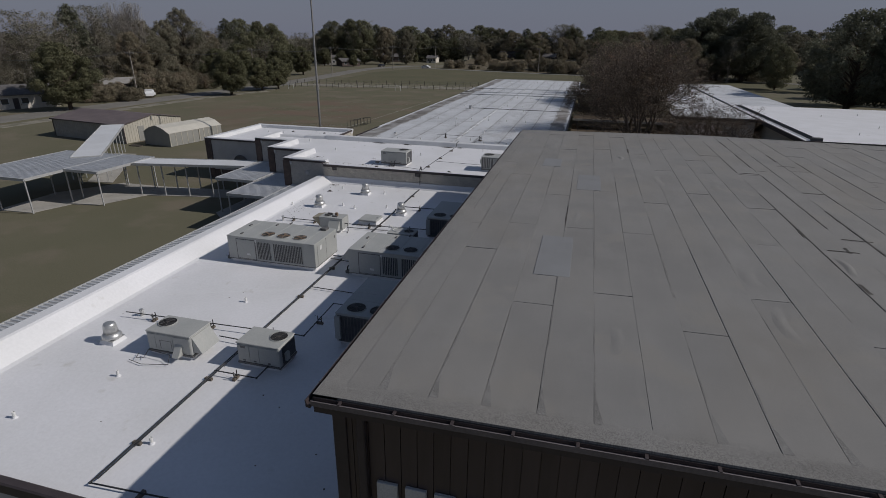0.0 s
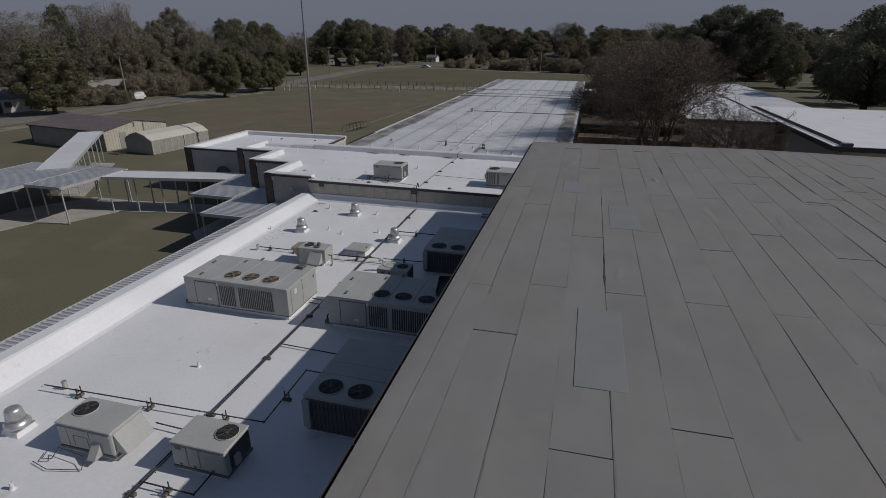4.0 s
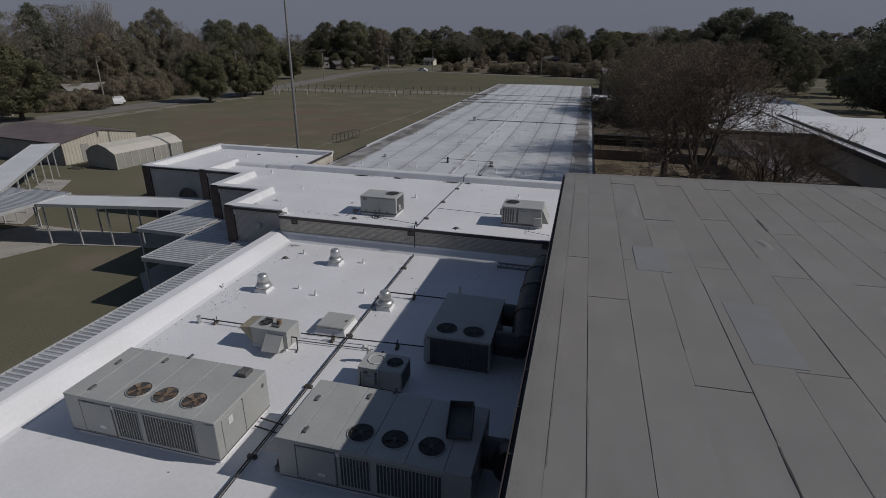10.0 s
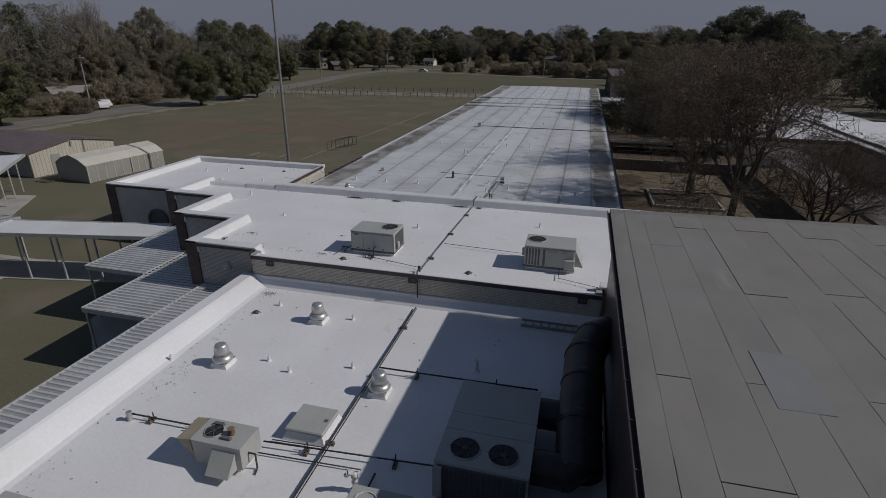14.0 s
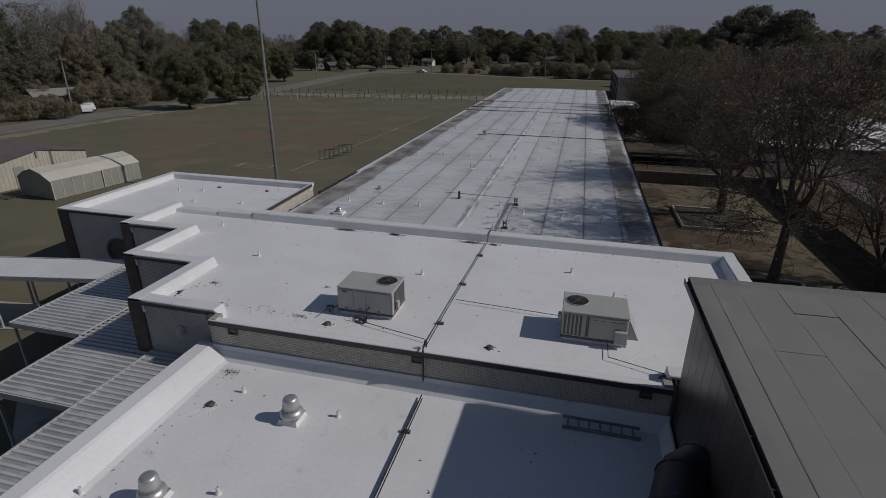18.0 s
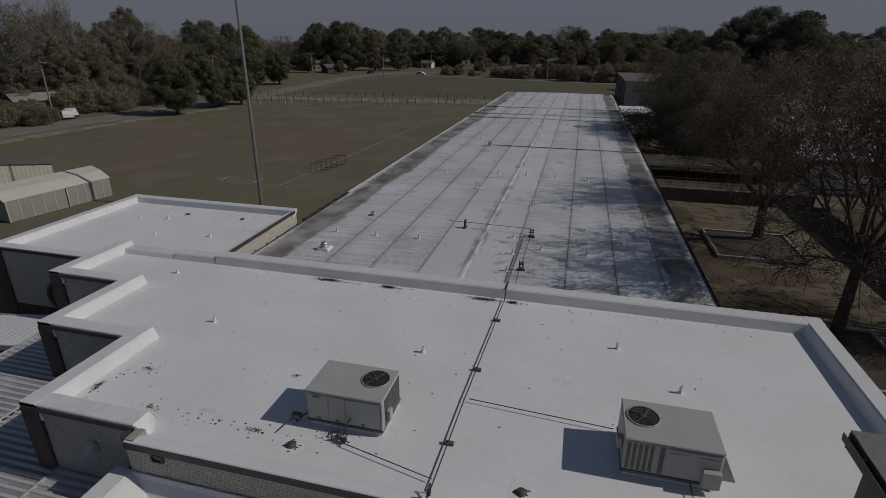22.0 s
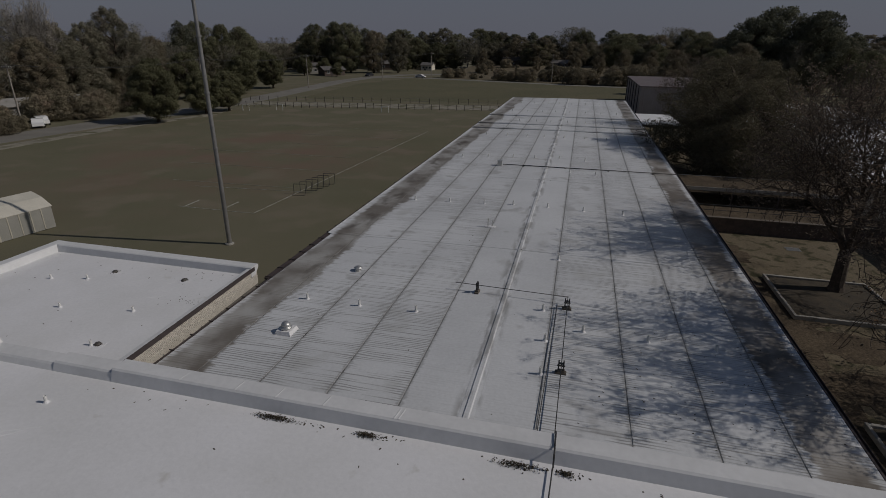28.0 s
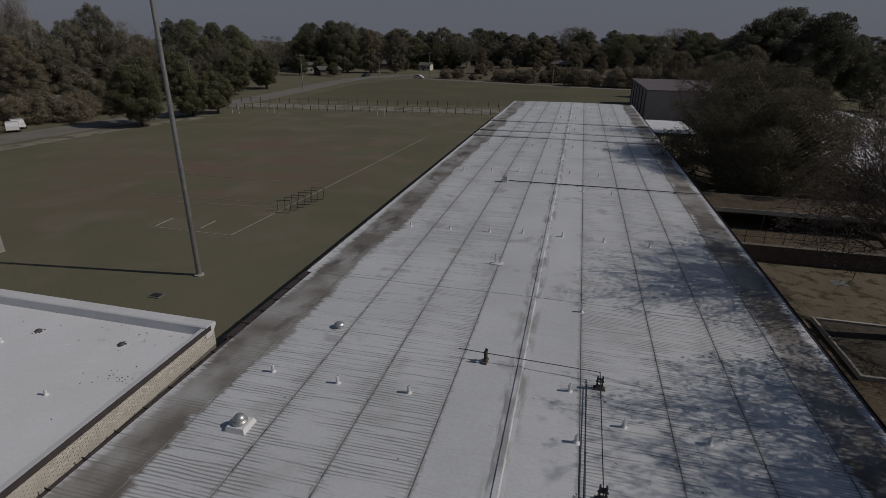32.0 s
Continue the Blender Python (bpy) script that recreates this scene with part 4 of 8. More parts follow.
# roofing sheets
part("edge_sheet", Geo().add([(15.1, GY0, 8.32), (15.56, GY0, GZ(15.56)), (15.56, GY1, GZ(15.56)), (15.1, GY1, 8.32), (15.1, GY0, 8.28), (15.56, GY0, GZ(15.56) - 0.04), (15.56, GY1, GZ(15.56) - 0.04), (15.1, GY1, 8.28)],
                             [(0, 1, 2, 3), (7, 6, 5, 4), (0, 4, 5, 1), (1, 5, 6, 2), (2, 6, 7, 3), (3, 7, 4, 0)]), granule, gym, "granular grey edge sheet")


def edge_strip(xa, xb, y_rim, y_in):
    """Edge sheet laid over the ends of the roofing sheets, feathered out along its inner side."""
    n = int((xb - xa) / 0.25)
    vs, fs = [], []
    for q in range(n + 1):
        x = xa + (xb - xa) * q / n
        d = (y_in - y_rim) * (1 + 0.25 * math.sin(3.1 * x) * math.sin(7.7 * x))
        vs += [(x, y_rim, GZ(x) - 0.03), (x, y_rim, GZ(x) + 0.012), (x, y_rim + d * 0.6, GZ(x) + 0.014), (x, y_rim + d, GZ(x) + 0.0)]
    for q in range(n):
        for c in range(3):
            fs.append((4 * q + c, 4 * q + 4 + c, 4 * q + 5 + c, 4 * q + c + 1))
    return part("edge_sheet", Geo().add(vs, fs), granule, gym, "granular grey edge sheet")


for xa, xb in ((15.1, 26.4), (26.4, 37.8)):
    edge_strip(xa, xb, GY0, GY0 + 0.5)
    edge_strip(xa, xb, GY1, GY1 - 0.45)
LAPS = [(-20.0, -10.3), (-22.2, -12.75, -3.4), (-19.7, -10.2, -1.6), (-25.35, -15.88, -6.37), (-19.75, -10.3, -1.5), (-24.45, -15.02, -5.95), (-19.85, -10.5, -1.8), (-25.85, -16.25, -7.0),
        (-20.0, -10.6, -2.0), (-23.9, -14.55, -5.3), (-20.0, -10.75, -8.0), (-25.6, -16.1, -6.6), (-20.1, -10.66),
        (-19.0, -9.7), (-22.9, -13.3, -3.8), (-18.5, -9.2), (-24.3, -14.86, -5.4), (-20.4, -11.3, -2.6)]
xs = [15.56, 16.13, 17.05, 17.95, 18.87, 19.77, 20.65, 21.56, 22.42, 23.29, 24.15, 25.05, 26.0, 26.92, 27.65, 28.5]
while xs[-1] < 37.0:
    xs.append(xs[-1] + 0.9)
rs_ = random.Random(31)


def cut_sheet(x0, y0, x1, y1, lift):
    """Roofing sheet whose long edges wander a little."""
    n = max(3, int((y1 - y0) / 0.7))
    L_ = [(x0 + rs_.uniform(-0.004, 0.004), y0 + (y1 - y0) * q / n) for q in range(n + 1)]
    R_ = [(x1 - rs_.uniform(-0.004, 0.004), y0 + (y1 - y0) * q / n) for q in range(n + 1)]
    top = [(x, y, GZ(x) + lift + rs_.uniform(0, 0.004)) for pair in zip(L_, R_) for x, y in pair]
    low = [(x, y, z - 0.05) for x, y, z in top]
    m = len(top)
    fs = []
    for q in range(n):
        a = 2 * q
        fs += [(a, a + 1, a + 3, a + 2), (a, a + 2, m + a + 2, m + a), (a + 1, m + a + 1, m + a + 3, a + 3)]
    fs += [(0, m, m + 1, 1), (m - 2, m - 1, 2 * m - 1, 2 * m - 2)]
    part("roofing_sheet", Geo().add(top + low, fs), gray_sheet, gym)


def worn_lap(x, y0, y1, w, lift, front):
    n = max(4, int((y1 - y0) / 0.35))
    poly = [(x, y1), (x, y0)]
    for q in range(n + 1):
        t = q / n
        ww = w * rs_.uniform(0.35, 1.0) * (1 - 0.7 * t)
        if front and q < 2:
            ww += 0.12 * (1 - q / 2)
        poly.append((x + ww, y0 + (y1 - y0) * t))
    m = len(poly)
    part("worn_lap", Geo().add([(px, py, GZ(px) + lift + 0.0075) for px, py in poly] + [(px, py, GZ(px) + lift - 0.004) for px, py in poly],
                               [tuple(range(m))] + [(q, m + q, m + (q + 1) % m, (q + 1) % m) for q in range(m)]), bare_lap, gym, "worn granular strip along a sheet seam")


for k in range(len(xs) - 1):
    ys = [GY0 + 0.06, *LAPS[k % len(LAPS)], GY1 - 0.06]
    for ya, yb in zip(ys, ys[1:]):
        lift = 0.005 * ((k + int(ya)) % 2)
        gx = 0.009 if k in (12, 13, 15) and ya > -19 else rs_.choice((0.0012, 0.002, 0.0035))
        cut_sheet(xs[k] + gx, ya + (0.013 if ya > GY0 + 1 else -0.006), xs[k + 1] - gx, yb - (0.013 if yb < GY1 - 1 else -0.006), lift + (0.003 if ya < GY0 + 1 or yb > GY1 - 1 else 0.0))
        # worn granular lap along the seam, wider where the coating has split
        if rs_.random() < 0.85:
            wmax = rs_.uniform(0.02, 0.07)
            y0 = ya + rs_.uniform(0.02, 0.3) * (yb - ya)
            y1 = yb - rs_.uniform(0.02, 0.3) * (yb - ya)
            if ya < GY0 + 1:
                y0, wmax = ya + 0.36, max(wmax, 0.05)
            worn_lap(xs[k] + gx + 0.004, y0, y1, wmax, lift, ya < GY0 + 1)
for x0, y0, x1, y1 in ((18.25, -23.7, 19.17, -20.7), (19.1, -14.93, 20.05, -12.35), (17.37, -10.86, 18.23, -9.07)):
    sheet("roof_patch", x0, y0, x1, y1, lambda q: GZ(q) + 0.014, 0.02, patch_sheet, gym, 0.0, "paler bluish repair patch")
# open splits and smears of tar along some seams
rnd = random.Random(8)
for x, ya, yb, w in ((18.87, -19.75, -17.2, 0.022), (26.0, -10.3, -2.0, 0.022), (26.0, -23.9, -14.0, 0.024), (26.92, -3.9, -2.2, 0.04), (26.9, -9.0, -5.9, 0.03), (26.94, -17.9, -10.66, 0.022), (28.5, -7.2, -5.4, 0.05), (27.62, -20.2, -15.8, 0.026),
                     (21.57, -6.8, -5.6, 0.04), (26.06, -23.0, -22.4, 0.06), (25.98, -19.0, -18.3, 0.05), (26.75, -20.15, -19.7, 0.045), (29.4, -9.5, -7.0, 0.025), (28.5, -14.6, -10.2, 0.018), (30.3, -13.5, -8.0, 0.018)):
    n = 9
    w *= 1.35
    left = [(x - w * rnd.uniform(0.3, 1.0) + rnd.uniform(-0.01, 0.01), ya + (yb - ya) * q / n) for q in range(n + 1)]
    right = [(x + w * rnd.uniform(0.2, 0.9), ya + (yb - ya) * q / n) for q in range(n + 1)]
    poly = left[::-1] + right
    g = Geo()
    m = len(poly)
    g.add([(px, py, GZ(px) + 0.011) for px, py in poly] + [(px, py, GZ(px) - 0.01) for px, py in poly], [tuple(range(m))] + [(q, m + q, m + (q + 1) % m, (q + 1) % m) for q in range(m)])
    part("tar_smear", g, seam_tar, gym, "dark tar over an open split")
for xa, xb, y, w in ((26.1, 26.9, -10.4, 0.03), (26.2, 27.0, -20.05, 0.03), (26.98, 27.8, -18.9, 0.03), (27.7, 28.58, -13.3, 0.04), (28.2, 29.0, -8.2, 0.03)):
    low = [(xa + (xb - xa) * q / 6, y - w * rnd.uniform(0.3, 1.0)) for q in range(7)]
    high = [(xa + (xb - xa) * q / 6, y + w * rnd.uniform(0.3, 1.0)) for q in range(7)]
    poly = low + high[::-1]
    m = len(poly)
    g = Geo().add([(px, py, GZ(px) + 0.012) for px, py in poly] + [(px, py, GZ(px) - 0.01) for px, py in poly], [tuple(range(m))] + [(q, m + q, m + (q + 1) % m, (q + 1) % m) for q in range(m)])
    part("tar_smear", g, seam_tar, gym, "dark tar over an open lap")
# sheets that have lifted off in long blisters beside a seam
for x, y, half_l, half_w, rise in ((23.66, -25.0, 0.9, 0.16, 0.045), (23.6, -22.6, 0.7, 0.2, 0.035), (26.2, -21.3, 0.75, 0.13, 0.085), (19.2, -18.6, 0.8, 0.16, 0.03), (22.4, -12.6, 0.9, 0.18, 0.035), (17.6, -5.4, 0.8, 0.2, 0.035), (21.1, -8.1, 0.45, 0.14, 0.075), (24.6, -13.2, 0.8, 0.18, 0.035), (20.2, -26.6, 0.7, 0.16, 0.025)):
    vs, fs = [], []
    for i in range(11):
        for j in range(7):
            u, w = i / 5 - 1, j / 3 - 1
            px, py = x + w * half_w + 0.05 * math.sin(3 * u + x), y + u * half_l
            vs.append((px, py, GZ(px) + 0.003 + 0.45 * rise * max(0.0, 1 - u * u) ** 1.5 * max(0.0, 1 - w * w) ** 1.5))
    for i in range(10):
        for j in range(6):
            k = i * 7 + j
            fs.append((k, k + 1, k + 8, k + 7))
    part("blister", Geo().add(vs, fs), gray_sheet, gym, "raised wrinkle in a roofing sheet", smooth=True)
# raised lettering on the front wall as plain bars
for k in range(9):
    x = 16.12 + 0.55 * k
    part("wall_letter", Geo().box(x, -29.46, 5.74, x + 0.4, -29.385, 6.43, 0.01), letter_gray, gym, "pale raised bar of the wall sign")


# ---- roof machines ----
def fan(parent, x, y, z, r, rusty=False):
    """Fan in a short raised ring on a unit's top."""
    ring = part("fan_ring", Geo().lathe((0, 0, 0), [(r * 1.05, -0.01), (r * 1.04, 0.022), (r * 1.0, 0.028), (r * 0.98, 0.026), (r * 0.98, 0.004)], 28), unit_paint, parent, loc=(x, y, z))
    part("fan_well", Geo().lathe((0, 0, 0), [(r * 0.98, 0.0), (r * 0.98, 0.008), (0.01, 0.009)], 28), fan_dim if rusty else fan_black, ring, "dirty fan opening" if rusty else "dark fan opening")
    g = Geo()
    for k in range(4):
        a = k * math.pi / 2 + 0.5 + x
        vs = []
        for rr, tw in ((0.18, 0.28), (0.6, 0.36), (0.92, 0.3)):
            for s, dz in ((-1, -0.008), (1, 0.008)):
                t = a + s * tw
                vs.append((r * rr * math.cos(t), r * rr * math.sin(t), 0.024 + dz))
        g.add(vs + [(p[0], p[1], p[2] + 0.004) for p in vs], [(0, 1, 3, 2), (2, 3, 5, 4), (8, 9, 7, 6), (10, 11, 9, 8), (0, 2, 8, 6), (2, 4, 10, 8), (7, 9, 3, 1), (9, 11, 5, 3), (6, 7, 1, 0), (4, 5, 11, 10)])
    part("fan_blade", g, fan_rust if rusty else fan_black, ring, "rusty fan blades" if rusty else "dark fan blades")
    part("fan_hub", Geo().lathe((0, 0, 0.008), [(r * 0.2, 0), (r * 0.2, 0.025), (r * 0.12, 0.035)], 14), fan_rust if rusty else fan_dim, ring)
    g = Geo()
    for k in range(4):
        rr = r * (0.28 + 0.22 * k)
        pts = [(rr * math.cos(2 * math.pi * q / 20), rr * math.sin(2 * math.pi * q / 20), 0.03) for q in range(21)]
        g.tube(pts, 0.0022, 3)
    for k in range(3):
        a = k * math.pi / 3
        g.tube([(r * 1.12 * math.cos(a), r * 1.12 * math.sin(a), 0.032), (-r * 1.12 * math.cos(a), -r * 1.12 * math.sin(a), 0.032)], 0.005, 4)
    part("fan_guard", g, unit_dark, ring, "thin wire fan guard")
    return ring


def louvre(parent, x0, x1, y, z0, z1, n, material=None):
    """Recessed coil with upright bars on a face that looks to -y."""
    c = part("coil", Geo().box(x0, y - 0.002, z0, x1, y + 0.03, z1), coil_fin, parent, "dark finned condenser coil")
    w = (x1 - x0) / n
    for k in range(n + 1):
        part("coil_bar", Geo().box(x0 + k * w - 0.010, y - 0.02, z0, x0 + k * w + 0.010, y - 0.002, z1), material or unit_paint, c)
    for z in (z0, z1):
        part("coil_bar", Geo().box(x0 - 0.02, y - 0.022, z - 0.02, x1 + 0.02, y - 0.002, z + 0.02), material or unit_paint, c)


def big_unit(loc, L, W, H, rusty, label, extra_hood=False):
    u = thing("rooftop_unit", loc, label, "air conditioner", "large rooftop units")
    part("curb", Geo().box(0.08, 0.08, -0.02, L - 0.08, W - 0.08, 0.16), white_coat, u, "white coated roof curb")
    part("body", Geo().box(0, 0, 0.15, L, W, H - 0.03, 0.012), unit_paint, u)
    n = 6
    cuts = [0, 0.115, 0.30, 0.48, 0.68, 0.87, 1.0]
    for a, c in zip(cuts, cuts[1:]):
        part("top_panel", Geo().box(a * L + 0.006, -0.015, H - 0.034, c * L - 0.006, W + 0.015, H, 0.006), unit_paint, u)
    for a in (0.405, 0.585, 0.775):
        fan(u, a * L, W * 0.27, H + 0.005, 0.33, rusty)
    part("door", Geo().box(0.11 * L, -0.018, 0.24, 0.32 * L, 0.0, H - 0.16, 0.005), unit_paint, u)
    part("door_gap", Geo().box(0.102 * L, -0.006, 0.205, 0.328 * L, 0.001, H - 0.125), unit_dark, u, "dark gap round the access door")
    louvre(u, 0.345 * L, 0.50 * L, 0.0, 0.26, H - 0.17, 9)
    louvre(u, 0.535 * L, 0.86 * L, 0.0, 0.26, H - 0.17, 18)
    part("rating_plate", Geo().box(0.22 * L, -0.024, 0.42, 0.26 * L, -0.018, 0.52), pvc, u, "small white rating plate")
    part("rating_plate", Geo().box(0.325 * L, -0.01, H - 0.24, 0.345 * L, -0.001, H - 0.12), pvc, u, "small white rating plate")
    part("corner_panel", Geo().box(L - 0.3, -0.014, H - 0.32, L + 0.014, 0.0, H - 0.08, 0.004), unit_paint, u)
    # end face
    part("end_door", Geo().box(L, 0.25, 0.25, L + 0.02, W * 0.48, H - 0.12, 0.005), unit_paint, u)
    part("door_gap", Geo().box(L, W * 0.48, 0.22, L + 0.008, W * 0.5, H - 0.08), unit_dark, u)
    part("rating_plate", Geo().box(L + 0.02, 0.5, H - 0.45, L + 0.026, 0.68, H - 0.22), pvc, u, "small white rating plate")
    part("rating_plate", Geo().box(L + 0.001, W - 0.3, H - 0.4, L + 0.008, W - 0.2, H - 0.28), unit_dark, u)
    for x, y in ((0.06, 0.62), (0.12, 0.12), (0.33, 0.8), (0.45, 0.97)):
        part("lifting_lug", Geo().box(x * L, y * W, H, x * L + 0.08, y * W + 0.22, H + 0.05, 0.01), unit_dark, u, "dark lifting lug")
    part("conduit", Geo().tube([(-0.22, 0.3, 0.0), (-0.22, 0.3, 0.3), (-0.1, 0.3, 0.42), (0.0, 0.3, 0.42)], 0.03, 8), pipe_black, u, "dark flexible conduit")
    part("conduit_box", Geo().box(-0.3, 0.2, -0.01, -0.12, 0.38, 0.14, 0.015), unit_dark, u)
    if not extra_hood:
        part("control_box", Geo().box(L * 0.865, W * 0.8, H, L * 0.93, W * 0.95, H + 0.13, 0.015), unit_dark, u, "small dark control box")
    # dark strips draw the shadow line along the unit's foot
    part("base_gap", Geo().box(0.02, -0.006, 0.15, L - 0.02, 0.0, 0.185), unit_dark, u, "dark strip drawn as the shade line above the curb")
    part("base_gap", Geo().box(L, 0.02, 0.15, L + 0.006, W - 0.02, 0.185), unit_dark, u, "dark strip drawn as the shade line above the curb")
    if extra_hood:
        g = Geo().add([(0, 0.06, H - 0.04), (0, W - 0.06, H - 0.04), (0, 0.06, H - 0.62), (0, W - 0.06, H - 0.62), (-0.42, 0.06, H - 0.55), (-0.42, W - 0.06, H - 0.55)],
                      [(0, 4, 5, 1), (0, 2, 4), (1, 5, 3), (2, 3, 5, 4), (0, 1, 3, 2)])
        part("rain_hood", g, unit_paint, u, "sloping sheet-metal rain hood")
        tray = Geo()
        for x0, y0, z0, x1, y1, z1 in ((0, 0, 0, 0.62, 0.95, 0.02), (0, 0, 0.02, 0.02, 0.95, 0.26), (0.6, 0, 0.02, 0.62, 0.95, 0.26), (0.02, 0.93, 0.02, 0.6, 0.95, 0.26), (0.02, 0.0, 0.02, 0.6, 0.02, 0.1)):
            tray.box(x0, y0, z0, x1, y1, z1)
        tr = part("open_tray", tray, vent_gray, u, "open sheet-metal tray lying on the top", loc=(L * 0.83, W * 0.42, H + 0.01))
        tr.rotation_euler = (radians(14), radians(-4), radians(6))
    return u


big_unit((2.61, -15.49, LZ(-14.3)), 4.76, 2.36, 1.37, True, "long grey rooftop air conditioner with three rusty fans in the sun")
big_unit((9.1, -15.49, LZ(-14.3)), 4.9, 2.4, 1.37, False, "long grey rooftop air conditioner partly in the gym's shade", True)


def coil_unit(loc, L, W, H):
    u = thing("rooftop_unit", loc, "square grey air conditioner with two fans in shade", "air conditioner", "shaded rooftop units")
    part("curb", Geo().box(0.1, 0.1, -0.02, L - 0.1, W - 0.1, 0.12), white_coat, u)
    part("body", Geo().box(0, 0, 0.1, L, W, H - 0.03, 0.012), unit_paint, u)
    for a, c in ((0, 0.36), (0.36, 0.56), (0.56, 1.0)):
        part("top_panel", Geo().box(-0.012, a * W + 0.006, H - 0.034, L + 0.012, c * W - 0.006, H, 0.006), unit_paint, u)
    fan(u, 0.28 * L, 0.17 * W, H + 0.005, 0.36)
    fan(u, 0.70 * L, 0.17 * W, H + 0.005, 0.36)
    louvre(u, 0.1, L - 0.06, 0.0, 0.15, H - 0.1, 16, unit_dark)
    part("control_box", Geo().box(-0.02, -0.1, 0.25, 0.2, 0.05, H - 0.12, 0.01), unit_paint, u)
    for y in (0.75, 1.6):
        part("side_door", Geo().box(-0.016, y, 0.25, 0.0, y + 0.7, H - 0.12, 0.005), unit_paint, u)
    return u


coil_unit((11.1, -21.0, LZ(-19.5)), 2.15, 3.15, 1.28)
coil_unit((11.25, -9.85, LZ(-8)), 2.2, 3.25, 1.25)


def duct(loc, pts, r, label):
    d = thing("air_duct", loc, label, "duct", "black ducts beside the gym")
    for a, c in zip(pts, pts[1:]):
        part("duct_section", Geo().ring(a, c, r, r, 28, False), duct_black, d, smooth=True)
        part("duct_band", Geo().ring(Vector(c) - (Vector(c) - Vector(a)).normalized() * 0.05, c, r * 1.05, r * 1.05, 18), duct_black, d)
    for p in pts[1:-1]:
        part("duct_elbow", Geo().lathe(p, [(r * 0.2, -r * 1.02), (r * 0.72, -r * 0.74), (r * 1.03, 0), (r * 0.72, r * 0.74), (r * 0.2, r * 1.02)], 24), duct_black, d, smooth=True)
    return d


for y0 in (-8.9, -6.9):
    b = LZ(y0)
    duct((13.5, y0, b), [(-0.1, 0, 0.75), (0.75, 0, 0.75), (1.05, 0.2, 1.0), (1.15, 0.75, 1.15)], 0.42, "thick black duct elbow against the gym wall")
b = LZ(-4)
duct((14.55, -8.9, b), [(0, 0, 0.7), (-0.05, 1.2, 1.15), (-0.02, 2.6, 1.4), (0.02, 3.9, 1.5), (0.3, 4.9, 1.6), (0.75, 5.3, 1.65)], 0.56, "thick black supply duct along the gym wall")
duct((13.3, -19.9, LZ(-20)), [(-0.1, 0, 0.7), (0.8, 0, 0.7), (1.25, 0.3, 1.1)], 0.42, "thick black duct elbow against the gym wall")
duct((13.3, -18.5, LZ(-19)), [(-0.1, 0, 0.7), (0.8, 0, 0.7), (1.25, 0.3, 1.1)], 0.42, "thick black duct elbow against the gym wall")
duct((14.0, -14.0, LZ(-14)), [(-0.1, 0, 0.75), (0.55, 0, 0.75), (0.75, -0.5, 0.9)], 0.4, "thick black duct elbow against the gym wall")


